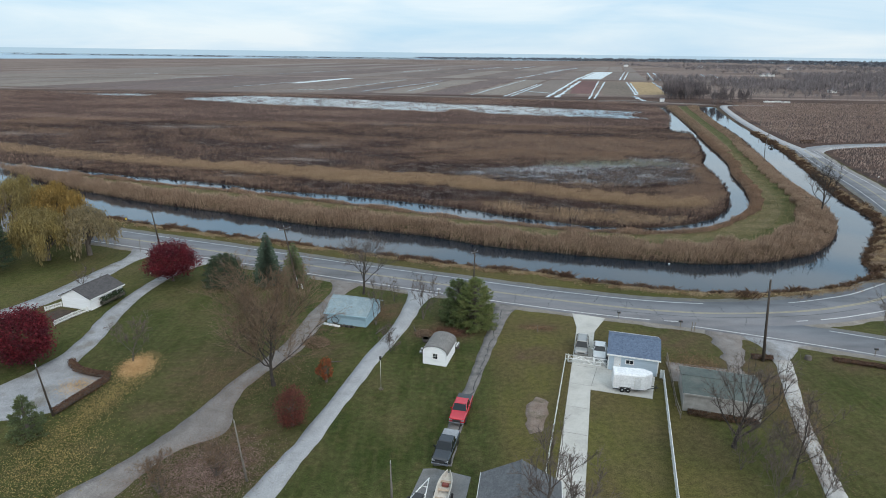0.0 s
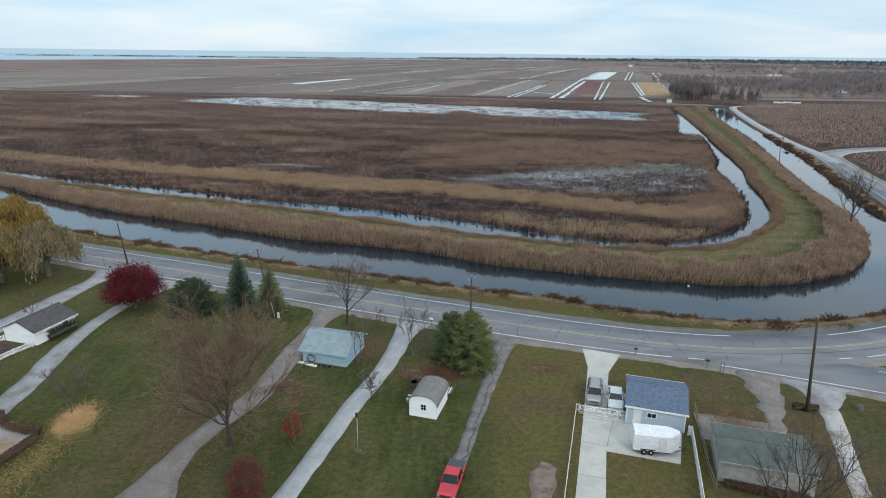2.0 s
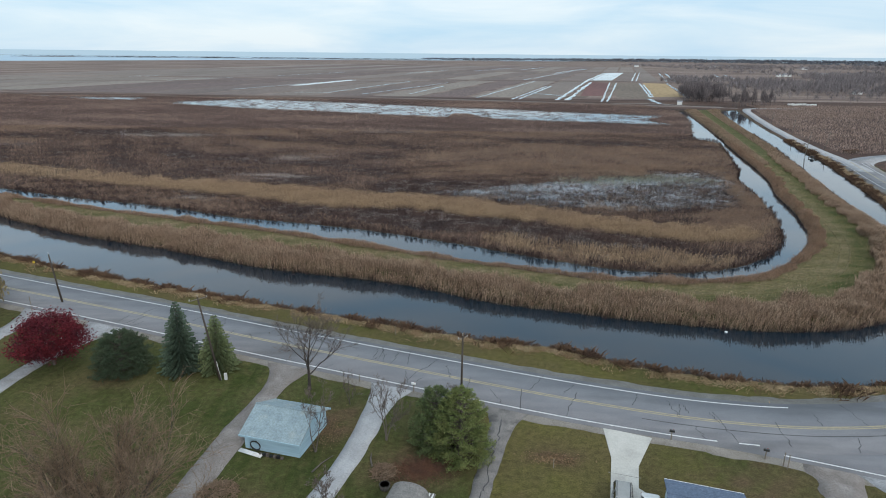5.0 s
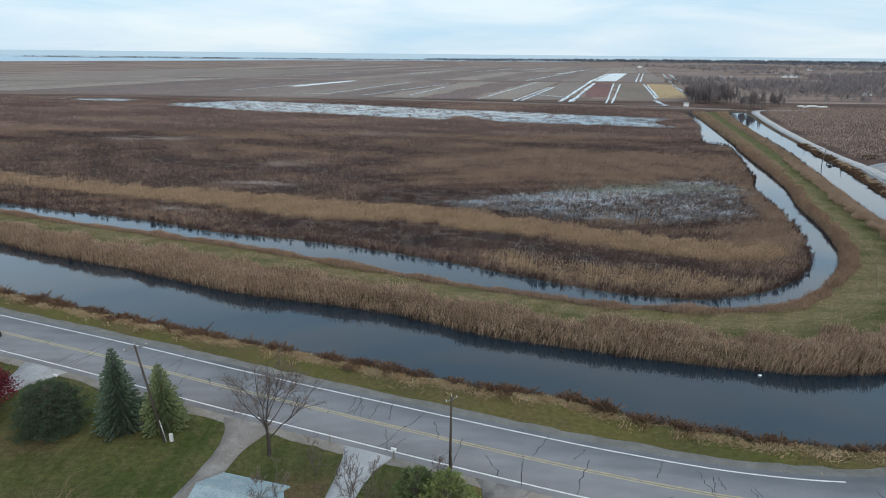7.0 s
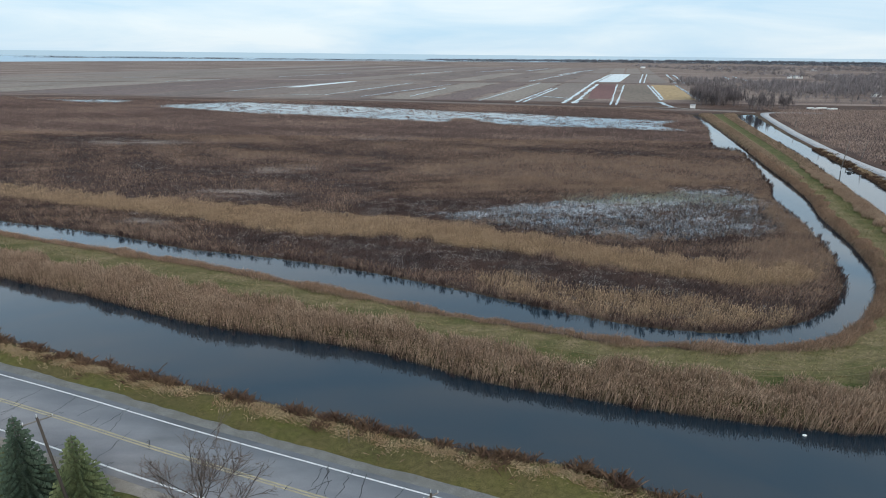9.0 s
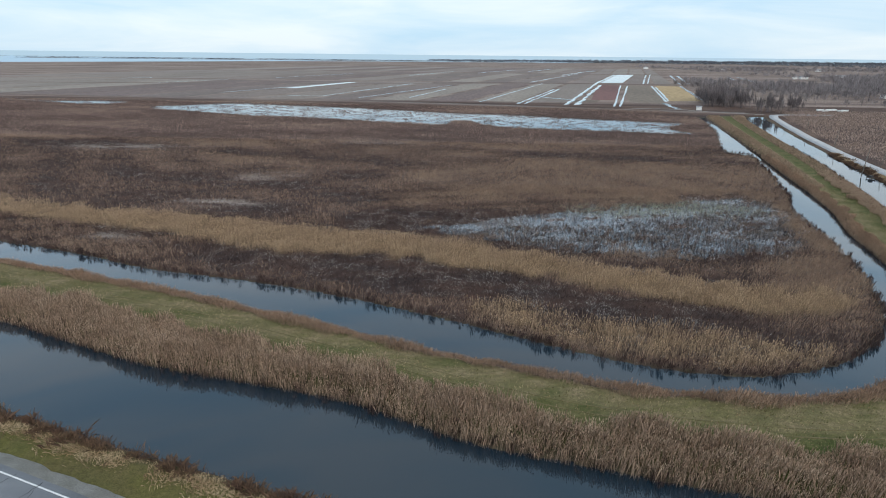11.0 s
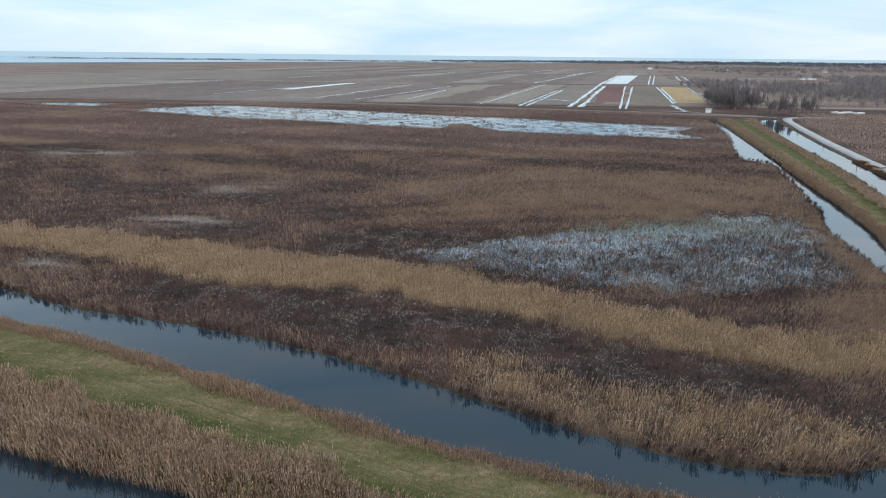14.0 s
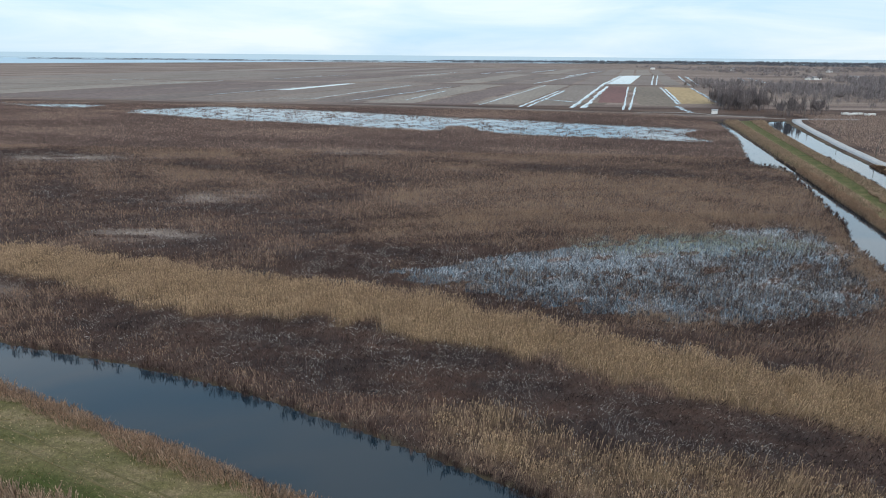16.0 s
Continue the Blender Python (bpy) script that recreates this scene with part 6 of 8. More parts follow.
hedge([(-53.6, 31.6), (-51.5, 29.6), (-49.0, 28.6), (-46.6, 28.2)], 0.9, 0.9, 1, HEDGE_BROWN, "low clipped brown hedge round the gravel yard")
hedge([(-46.4, 27.4), (-47.3, 23.8), (-48.4, 19.6)], 0.9, 0.9, 2, HEDGE_BROWN, "low clipped brown hedge beside the lawn")
hedge([(-59.9, 50.6), (-58.7, 55.2)], 1.0, 1.7, 3, HEDGE_GREEN, "tall dark green hedge along the white garage")
hedge([(39.2, 37.2), (42.0, 36.9)], 1.0, 0.7, 4, HEDGE_BROWN, "rough brown brush round a pole's foot", "brush")
hedge([(50.5, 37.2), (56.8, 35.0)], 1.0, 0.5, 5, HEDGE_BROWN, "low brown brush on the corner lawn", "brush")


def fallen(name, cx, cy, rx, ry, count, seed, mat, label, turn=0.0, size=0.09, hump=0.0):
    r = np.random.default_rng(seed)
    u = r.normal(0, 0.5, (count, 2))
    ca, sa = np.cos(turn), np.sin(turn)
    p = np.stack([cx + (u[:, 0] * ca * rx - u[:, 1] * sa * ry), cy + (u[:, 0] * sa * rx + u[:, 1] * ca * ry)], 1)
    z = 0.04 + hump * np.exp(-(u**2).sum(1) * 3) + r.uniform(0, 0.03, count)
    v, f = leaf_cloud(r, np.c_[p, z], 1, 0.01, size, flat=0.25)
    return tagged(mesh_object(name, v, f, mat), label, "leaves", "", "stuff")


LEAF_LILAC = material("fallen_pinkish_brown_leaves", (0.215, 0.150, 0.125), (0.160, 0.105, 0.088), 1.5, 0.2, 0.9, 0, 0.1, island=0.4)
LEAF_PEACH = material("fallen_peach_leaves", (0.500, 0.330, 0.165), (0.420, 0.265, 0.125), 1.5, 0.2, 0.9, 0, 0.1, island=0.25)
LEAF_OLIVE = material("fallen_dull_yellow_leaves", (0.290, 0.215, 0.085), (0.210, 0.155, 0.066), 1.5, 0.2, 0.9, 0, 0.1, island=0.35)
fallen("fallen_leaves", -44.6, 31.3, 2.0, 2.9, 9000, 1, LEAF_PEACH, "drift of fallen pale peach leaves by the hedge", 0.1, 0.07, 0.06)
fallen("fallen_leaves", -44.4, 22.6, 2.4, 8.0, 5200, 2, LEAF_OLIVE, "yellow leaves trailing over the lawn along the hedge", -0.12, 0.068)
fallen("fallen_leaves", -43.8, 11.0, 6.0, 7.5, 5600, 11, LEAF_OLIVE, "thin scatter of dull yellow leaves on the lawn", 0.2, 0.068)
fallen("fallen_leaves", -49.6, 26.0, 2.2, 2.4, 2500, 3, LEAF_PEACH, "yellow leaves blown onto the gravel yard", 0.3, 0.055)
fallen("fallen_leaves", -27.6, 10.4, 6.0, 5.4, 15000, 4, LEAF_LILAC, "brown leaf litter beside the dirt driveway", 0.2, 0.07)
fallen("fallen_leaves", -28.0, 29.0, 9.0, 9.0, 6000, 5, LEAF_BROWN, "brown leaf litter under the bare tree", 0.4, 0.055)
fallen("fallen_leaves", -3.2, 43.6, 3.4, 2.0, 8000, 6, RUSSET, "russet leaf litter under the pines", 0.2, 0.06)
fallen("fallen_leaves", 37.6, 20.0, 2.6, 9.0, 5000, 7, LEAF_BROWN, "brown leaves on the pale driveway and grass", -0.28, 0.06)
fallen("fallen_leaves", 10.5, 46.0, 2.6, 1.0, 1600, 9, LEAF_BROWN, "thin brown thatch patch on the roadside lawn", -0.1, 0.06)
fallen("fallen_leaves", -16.0, 50.0, 4.0, 3.5, 2500, 10, LEAF_BROWN, "brown leaves round the blue shed", 0.1, 0.06)
fallen("fallen_leaves", 31.0, 34.0, 4.0, 5.0, 7000, 12, LEAF_BROWN, "brown leaves strewn behind the low building", 0.1, 0.06)


def brush_pile(x, y, wide, tall, seed, label):
    r = np.random.default_rng(seed)
    pile = empty("brush_pile", x, y)
    t = Tubes()
    for k in range(320):
        a, q = r.uniform(0, 6.28), np.sqrt(r.random())
        c = np.array([np.cos(a) * q * wide / 2, np.sin(a) * q * wide / 2, tall * (1 - q) * r.random() + 0.05])
        d = r.normal(0, 1, 3) * (1, 1, 0.22)
        d /= np.linalg.norm(d)
        ln = r.uniform(0.4, 1.2)
        t.add([c - d * ln / 2, c + r.normal(0, 0.05, 3), c + d * ln / 2], (0.035, 0.03, 0.012), 4)
    tagged(t.put("cut_wood", TWIG_TAN, pile), "", "", "", "stuff")
    return tagged(pile, label, "brush pile")


brush_pile(-22.4, 39.2, 3.8, 1.1, 1, "heap of cut grey-brown branches on the lawn")
brush_pile(-7.0, 43.0, 2.6, 0.8, 2, "heap of cut branches beside the pine")
# ---- building helpers ----
def box(bm, x0, y0, z0, x1, y1, z1):
    v = [bm.verts.new((x, y, z)) for x in (x0, x1) for y in (y0, y1) for z in (z0, z1)]
    for q in ((0, 1, 3, 2), (4, 6, 7, 5), (0, 4, 5, 1), (2, 3, 7, 6), (0, 2, 6, 4), (1, 5, 7, 3)):
        bm.faces.new([v[i] for i in q])
    return v


def box_part(name, b, mat, parent, label="", bevel=0.0):
    bm = bmesh.new()
    box(bm, *b)
    if bevel:
        bmesh.ops.bevel(bm, geom=bm.edges[:], offset=bevel, segments=2, affect="EDGES")
    return part(name, bm, mat, parent, label)


def prism(bm, outline, y0, y1):
    """Outline of (x, z) pushed from y0 to y1."""
    a = [bm.verts.new((x, y0, z)) for x, z in outline]
    b = [bm.verts.new((x, y1, z)) for x, z in outline]
    bm.faces.new(a)
    bm.faces.new(b[::-1])
    n = len(outline)
    for k in range(n):
        bm.faces.new((a[k], b[k], b[(k + 1) % n], a[(k + 1) % n]))
    bmesh.ops.recalc_face_normals(bm, faces=bm.faces[:])


def prism_part(name, outline, y0, y1, mat, parent, label="", bevel=0.0):
    bm = bmesh.new()
    prism(bm, outline, y0, y1)
    if bevel:
        bmesh.ops.bevel(bm, geom=bm.edges[:], offset=bevel, segments=2, affect="EDGES")
    return part(name, bm, mat, parent, label)


def rod(name, p, q, r0, r1, mat, parent, n=8, label=""):
    t = Tubes()
    t.add([p, q], (r0, r1), n)
    i = len(t.v)
    ob = t.put(name, mat, parent, label)
    bm = bmesh.new()
    bm.from_mesh(ob.data)
    bmesh.ops.holes_fill(bm, edges=bm.edges[:], sides=0)
    bm.to_mesh(ob.data)
    bm.free()
    return ob


SIDING_BLUE = material("pale_blue_grey_siding", (0.42, 0.50, 0.57), (0.38, 0.46, 0.53), 1.5, 0.13, 0.6, 0.12, 0.06, stretch=(0.05, 0.05, 1))
SIDING_SKY = material("faded_sky_blue_siding", (0.33, 0.47, 0.55), (0.28, 0.41, 0.49), 0.9, 0.16, 0.75, 0.12, 0.10, stretch=(0.05, 0.05, 1))
SIDING_WHITE = material("white_painted_siding", (0.84, 0.85, 0.86), (0.78, 0.79, 0.80), 1.2, 0.14, 0.6, 0.12, 0.06, stretch=(0.05, 0.05, 1))
BLOCK_GREY = material("off_white_weathered_wall", (0.36, 0.345, 0.32), (0.27, 0.255, 0.235), 0.8, 0.2, 0.85, 0.2, 0.12)
TRIM_WHITE = plain("white_trim_paint", (0.80, 0.80, 0.78), 0.5)
SHINGLE_BLUE = material("blue_grey_shingles", (0.115, 0.150, 0.215), (0.085, 0.115, 0.170), 0.35, 0.16, 0.9, 0.3, 0.28, stretch=(1, 1, 1))
SHINGLE_SKY = material("faded_grey_blue_shingles", (0.235, 0.300, 0.325), (0.200, 0.255, 0.280), 0.9, 0.18, 0.9, 0.3, 0.18, c=(0.27, 0.31, 0.31), spots=1.6)
SHINGLE_GREY = material("weathered_grey_shingles", (0.200, 0.190, 0.180), (0.155, 0.148, 0.142), 0.5, 0.15, 0.9, 0.3, 0.24)
SHINGLE_BROWN = material("dark_brown_grey_shingles", (0.066, 0.062, 0.064), (0.090, 0.084, 0.085), 0.5, 0.15, 0.9, 0.3, 0.22)
SHINGLE_DARK = material("dark_grey_shingles", (0.105, 0.108, 0.115), (0.135, 0.136, 0.142), 0.5, 0.15, 0.9, 0.3, 0.22)
SHINGLE_GREEN = material("grey_green_roll_roof", (0.078, 0.094, 0.088), (0.100, 0.115, 0.106), 1.2, 0.15, 0.9, 0.2, 0.15, c=(0.12, 0.124, 0.116), spots=2)
GLASS = bpy.data.materials.new("dark_window_glass")
GLASS.use_nodes = True
gp_ = GLASS.node_tree.nodes["Principled BSDF"]
gp_.inputs["Base Color"].default_value = (0.012, 0.015, 0.018, 1)
gp_.inputs["Roughness"].default_value = 0.05
DOOR_WHITE = plain("white_door", (0.74, 0.75, 0.75), 0.4)


def window(parent, x, z, w, h, panes, face_y=0.0):
    """A window in the south wall: frame proud of the wall, panes of dark glass."""
    fr = box_part("window", (x - w / 2 - 0.08, face_y - 0.05, z - h / 2 - 0.08, x + w / 2 + 0.08, face_y - 0.002, z + h / 2 + 0.08), TRIM_WHITE, parent, "white-framed window")
    cols, rows = panes
    for i in range(cols):
        for j in range(rows):
            a, b = x - w / 2 + w * i / cols, z - h / 2 + h * j / rows
            box_part("pane", (a + 0.02, face_y - 0.062, b + 0.02, a + w / cols - 0.02, face_y - 0.045, b + h / rows - 0.02), GLASS, fr)


def gable(name, x, y, turn, w, d, eave, ridge, wall, roof, label, along_x=True, over=0.35, thick=0.14, trim=None):
    """A gabled building; (x, y) is its south-west corner, w runs along its front, d to the back."""
    hs = empty(name, x, y, 0, turn)
    t = 0.15
    bm = bmesh.new()
    if along_x:
        prof = [(0, -0.1), (0, eave), (d / 2, ridge), (d, eave), (d, -0.1)]
        put = lambda s, a, b: (s, a, b)
        span, run = d, w
    else:
        prof = [(0, -0.1), (0, eave), (w / 2, ridge), (w, eave), (w, -0.1)]
        put = lambda s, a, b: (a, s, b)
        span, run = w, d
    for s0, s1 in ((0, t), (run - t, run)):
        a = [bm.verts.new(put(s0, *p)) for p in prof]
        b = [bm.verts.new(put(s1, *p)) for p in prof]
        bm.faces.new(a), bm.faces.new(b[::-1])
        for k in range(5):
            bm.faces.new((a[k], b[k], b[(k + 1) % 5], a[(k + 1) % 5]))
    for c0, c1 in ((0, t), (span - t, span)):
        q = [put(t, c0, -0.1), put(run - t, c1, eave)]
        box(bm, min(q[0][0], q[1][0]), min(q[0][1], q[1][1]), -0.1, max(q[0][0], q[1][0]), max(q[0][1], q[1][1]), eave)
    bmesh.ops.recalc_face_normals(bm, faces=bm.faces[:])
    part("wall", bm, wall, hs)
    sl = (ridge - eave) / (span / 2)
    for sg in (0, 1):
        bm = bmesh.new()
        e0 = -over if sg == 0 else span + over
        za, zb = eave - over * sl + 0.03, ridge + 0.03
        pr = [(e0, za), (span / 2, zb), (span / 2, zb + thick), (e0, za + thick)]
        a = [bm.verts.new(put(-over * 0.7, *p)) for p in pr]
        b = [bm.verts.new(put(run + over * 0.7, *p)) for p in pr]
        bm.faces.new(a), bm.faces.new(b[::-1])
        for k in range(4):
            bm.faces.new((a[k], b[k], b[(k + 1) % 4], a[(k + 1) % 4]))
        bmesh.ops.recalc_face_normals(bm, faces=bm.faces[:])
        part("roof_slope", bm, roof, hs)
        # eave board
        o0, o1 = (e0 - 0.05, e0 - 0.005) if sg == 0 else (e0 + 0.005, e0 + 0.05)
        q0, q1 = put(-over * 0.7, o0, 0), put(run + over * 0.7, o1, 0)
        box_part("eave_board", (q0[0], q0[1], za - 0.06, q1[0], q1[1], za + thick + 0.01), trim or TRIM_WHITE, hs)
    # ridge cap
    t1 = Tubes()
    t1.add([put(-over * 0.7, span / 2, ridge + 0.16), put(run + over * 0.7, span / 2, ridge + 0.16)], (0.09, 0.09), 6)
    t1.put("ridge_cap", roof, hs)
    return tagged(hs, label, "house" if name == "house" else name.replace("_", " "))


# blue garage on the concrete pad
g = gable("garage", 18.15, 33.2, -15.3, 6.35, 6.7, 2.45, 3.6, SIDING_BLUE, SHINGLE_BLUE, "pale blue-grey garage with blue shingles and white trim")
box_part("door", (0.75, -0.04, 0.02, 1.65, -0.003, 2.05), DOOR_WHITE, g, "white panelled door")
box_part("door_knob", (1.5, -0.09, 0.98, 1.56, -0.04, 1.04), plain("brass", (0.5, 0.38, 0.16), 0.3, 1.0), g)
window(g, 2.75, 1.55, 0.95, 0.55, (2, 1))
for x in (0.0, 6.27):
    box_part("corner_board", (x - 0.02, -0.02, -0.05, x + 0.1, 0.08, 2.42), TRIM_WHITE, g)
for k in range(14):
    box_part("fence_picket", (2.05 + 0.24 * k, -0.75, 0.0, 2.18 + 0.24 * k, -0.68, 0.75), TRIM_WHITE if k % 2 else DOOR_WHITE, g)

# faded blue shed by the dirt drive
g = gable("shed", -22.2, 46.4, -13.6, 6.4, 6.3, 1.95, 3.35, SIDING_SKY, SHINGLE_SKY, "faded sky-blue shed with grey-blue shingle roof", over=0.5, trim=SIDING_SKY)
PVC = plain("white_plastic_pipe", (0.75, 0.75, 0.74), 0.35)
pile = empty("pipe_stack", -22.0, 45.4, 0, -22)
for k in range(4):
    rod("pipe", (-0.8, k * 0.13, 0.09 + 0.02 * k), (2.1, k * 0.13 + 0.05, 0.09 + 0.02 * k), 0.055, 0.055, PVC, pile)
tagged(pile, "white plastic pipes lying beside the blue shed", "pipes")
BLACK = plain("black_rubber", (0.02, 0.02, 0.021), 0.6)


def ring(bm, c, axis, big, small, n=24, m=8):
    axis = Vector(axis).normalized()
    u = axis.orthogonal().normalized()
    w = axis.cross(u)
    vs = []
    for i in range(n):
        a = 2 * math.pi * i / n
        d = u * math.cos(a) + w * math.sin(a)
        row = []
        for j in range(m):
            b = 2 * math.pi * j / m
            row.append(bm.verts.new(Vector(c) + d * (big + small * math.cos(b)) + axis * small * math.sin(b)))
        vs.append(row)
    for i in range(n):
        for j in range(m):
            bm.faces.new((vs[i][j], vs[(i + 1) % n][j], vs[(i + 1) % n][(j + 1) % m], vs[i][(j + 1) % m]))
    bmesh.ops.recalc_face_normals(bm, faces=bm.faces[:])


hose = empty("hose_coil", -20.9, 45.75, 0, -13.6)
bm = bmesh.new()
ring(bm, (0, 0.05, 0.75), (0, 1, 0.12), 0.55, 0.05)
ring(bm, (0.03, -0.05, 0.75), (0, 1, 0.15), 0.58, 0.045)
part("hose", bm, BLACK, hose)
tagged(hose, "coil of black hose leaning on the shed wall", "hose")
scrap = empty("scrap_heap", -19.2, 45.0, 0, -13.6)
for k in range(7):
    box_part("scrap_piece", (k * 0.42 - 1.2, -0.2, 0, k * 0.42 - 0.9, 0.15, 0.22 + 0.07 * (k % 3)), BLACK if k % 2 else BARK, scrap, bevel=0.04)
tagged(scrap, "dark scrap lying along the shed's foot", "scrap")

# white barrel-roofed shed
g = empty("garden_shed", -6.7, 33.85, 0, -15.0)
w, d, ev, tp = 3.3, 4.6, 1.75, 2.75
arc = [(w / 2 - (w / 2 + 0.0) * math.cos(math.pi * k / 12), ev + (tp - ev) * math.sin(math.pi * k / 12) ** 0.8) for k in range(13)]
bm = bmesh.new()
outl = [(0, 0)] + arc + [(w, 0)]
for y0, y1 in ((0, 0.12), (d - 0.12, d)):
    prism(bm, outl, y0, y1)
box(bm, 0, 0.12, 0, 0.1, d - 0.12, ev)
box(bm, w - 0.1, 0.12, 0, w, d - 0.12, ev)
part("wall", bm, SIDING_WHITE, g)
bm = bmesh.new()
up = [(w / 2 - (w / 2 + 0.16) * math.cos(math.pi * k / 12), ev - 0.08 + (tp - ev + 0.2) * math.sin(math.pi * k / 12) ** 0.8) for k in range(13)]
lo = [(w / 2 - (w / 2 + 0.10) * math.cos(math.pi * k / 12), ev - 0.12 + (tp - ev + 0.16) * math.sin(math.pi * k / 12) ** 0.8) for k in range(13)]
prism(bm, up + lo[::-1], -0.15, d + 0.15)
part("roof", bm, SHINGLE_GREY, g, "weathered grey shingle roof")
window(g, 1.75, 1.35, 0.62, 0.72, (2, 2))
box_part("skid", (0.0, 0, -0.12, w, d, 0.0), BARK, g)
tagged(g, "small white shed with a rounded grey shingle roof", "shed")
tub = empty("planter_tub", -6.6, 40.6)
t = Tubes()
t.add([(0, 0, 0), (0, 0, 0.5), (0, 0, 0.5), (0, 0, 0.35)], (0.45, 0.55, 0.46, 0.42), 14)
t.put("tub_wall", BARK, tub)
t = Tubes()
t.add([(0, 0, 0.36), (0, 0, 0.40)], (0.43, 0.05), 14)
t.put("soil", BANK_BRUSH, tub)
tagged(tub, "round dark wooden tub behind the white shed", "planter")
wood = empty("lumber_stack", -2.6, 38.6, 0, -15)
for k in range(5):
    box_part("board", (0.0 + 0.17 * k, -0.6, 0.02 + 0.5, 0.12 + 0.17 * k, 0.9, 0.62), DOOR_WHITE if k % 2 else SHINGLE_GREY, wood)
box_part("bearer", (0, 0, 0, 0.85, 0.15, 0.52), BARK, wood)
tagged(wood, "stack of pale boards behind the white shed", "lumber")
wood = empty("lumber_stack", -7.4, 36.8, 0, -15)
for k in range(4):
    box_part("board", (0, 0.3 * k, 0.0 + 0.08 * k, 0.9, 0.3 * k + 0.2, 0.1 + 0.08 * k), DOOR_WHITE if k % 2 else SHINGLE_GREY, wood)
tagged(wood, "loose pale boards against the shed's side", "lumber")

# white garage of the western lot
g = gable("garage", -66.4, 50.6, -14.3, 5.7, 6.9, 2.0, 3.3, SIDING_WHITE, SHINGLE_BROWN, "white garage with a dark grey shingle roof", along_x=False)
box_part("side_door", (5.70, 4.6, 0.0, 5.735, 5.5, 1.95), plain("dark_door", (0.08, 0.08, 0.085), 0.5), g)


def picket_fence(name, pts, tall, label, mat=TRIM_WHITE, rails=2, post_step=2.4, solid=False, post=0.1, pickets=0.0):
    f = empty(name, *pts[0])
    o = np.array(pts[0], float)
    for p, q in zip(pts[:-1], pts[1:]):
        p, q = np.array(p, float) - o, np.array(q, float) - o
        ln = np.linalg.norm(q - p)
        k = max(1, int(round(ln / post_step)))
        ang = math.degrees(math.atan2(*(q - p)[::-1]))
        for i in range(k + 1):
            c = p + (q - p) * i / k
            ob = box_part("post", (-post / 2, -post / 2, -0.05, post / 2, post / 2, tall + 0.08), mat, f)
            ob.matrix_basis = pose(c[0], c[1], 0, 0, 0, ang)
        for j in range(rails):
            z = tall * (0.35 + 0.6 * j / max(1, rails - 1)) if rails > 1 else tall * 0.95
            ob = box_part("rail", (0, -0.03, z - 0.06, ln, 0.03, z + 0.06), mat, f)
            ob.matrix_basis = pose(p[0], p[1], 0, 0, 0, ang)
        if pickets:
            for i in range(int(ln / pickets)):
                c = p + (q - p) * (i + 0.5) * pickets / ln
                ob = box_part("picket", (-0.035, -0.05, 0.06, 0.035, -0.03, tall), mat, f)
                ob.matrix_basis = pose(c[0], c[1], 0, 0, 0, ang)
        if solid:
            ob = box_part("panel", (0.02, -0.015, 0.06, ln - 0.02, 0.015, tall - 0.05), mat, f)
            ob.matrix_basis = pose(p[0], p[1], 0, 0, 0, ang)
    return tagged(f, label, "fence")


picket_fence("fence", [(-61.2, 48.8), (-62.3, 46.4), (-63.2, 43.2)], 0.8, "low white picket fence enclosing a garden bed", rails=2, pickets=0.15)
picket_fence("fence", [(-66.6, 50.6), (-67.9, 48.4)], 0.8, "short low white picket fence by the garage", pickets=0.15)
GALV = plain("galvanised_rail", (0.62, 0.62, 0.58), 0.5, 0.3)
picket_fence("fence", [(13.2, 35.3), (12.9, 35.3), (4.6, 2.0)], 1.1, "long pale rail fence beside the concrete drive", GALV, 2, 3.0, post=0.09)
picket_fence("fence", [(24.55, 31.1), (24.9, 31.0), (17.3, 2.0)], 1.2, "long white vinyl fence along the lot line", TRIM_WHITE, 2, 2.4, solid=True)
WOOD_OLD = material("weathered_fence_wood", (0.21, 0.18, 0.14), (0.16, 0.135, 0.11), 0.7, 0.1, 0.9, 0.3, 0.2)
picket_fence("fence", [(27.2, 36.6), (24.4, 24.6), (24.0, 21.8)], 0.9, "low weathered wood fence beside a low building", WOOD_OLD, 2, 2.6, post=0.1)
picket_fence("rail", [(-59.5, 66.5), (-57.5, 70.5)], 0.45, "low white timber edging beside the maple", DOOR_WHITE, 1, 2.0, post=0.16)

# white driveway gate, braced, its second leaf ajar
def gate(x, y, turn, w, tall, label):
    f = empty("gate", x, y, 0, turn)
    fr = (("stile", (0, 0.05), (0, tall)), ("stile", (w, 0.05), (w, tall)), ("rail", (0, tall), (w, tall)), ("rail", (0, 0.12), (w, 0.12)),
          ("stile", (w / 2, 0.12), (w / 2, tall)), ("brace", (0, 0.12), (w / 2, tall)), ("brace", (w / 2, tall), (w, 0.12)), ("rail", (0, tall * 0.56), (w, tall * 0.56)))
    for nm, p, q in fr:
        rod(nm, (p[0], 0, p[1]), (q[0], 0, q[1]), 0.045, 0.045, TRIM_WHITE, f, 6)
    for k in range(int(w / 0.16)):
        rod("picket", (0.08 + 0.16 * k, 0.0, 0.12), (0.08 + 0.16 * k, 0.0, tall), 0.018, 0.018, TRIM_WHITE, f, 5)
    return tagged(f, label, "gate", "driveway gates")


gate(13.25, 35.0, -14, 3.3, 1.15, "white braced driveway gate leaf, closed")
gate(16.55, 34.1, -13, 1.7, 1.15, "narrow white braced gate leaf standing ajar")

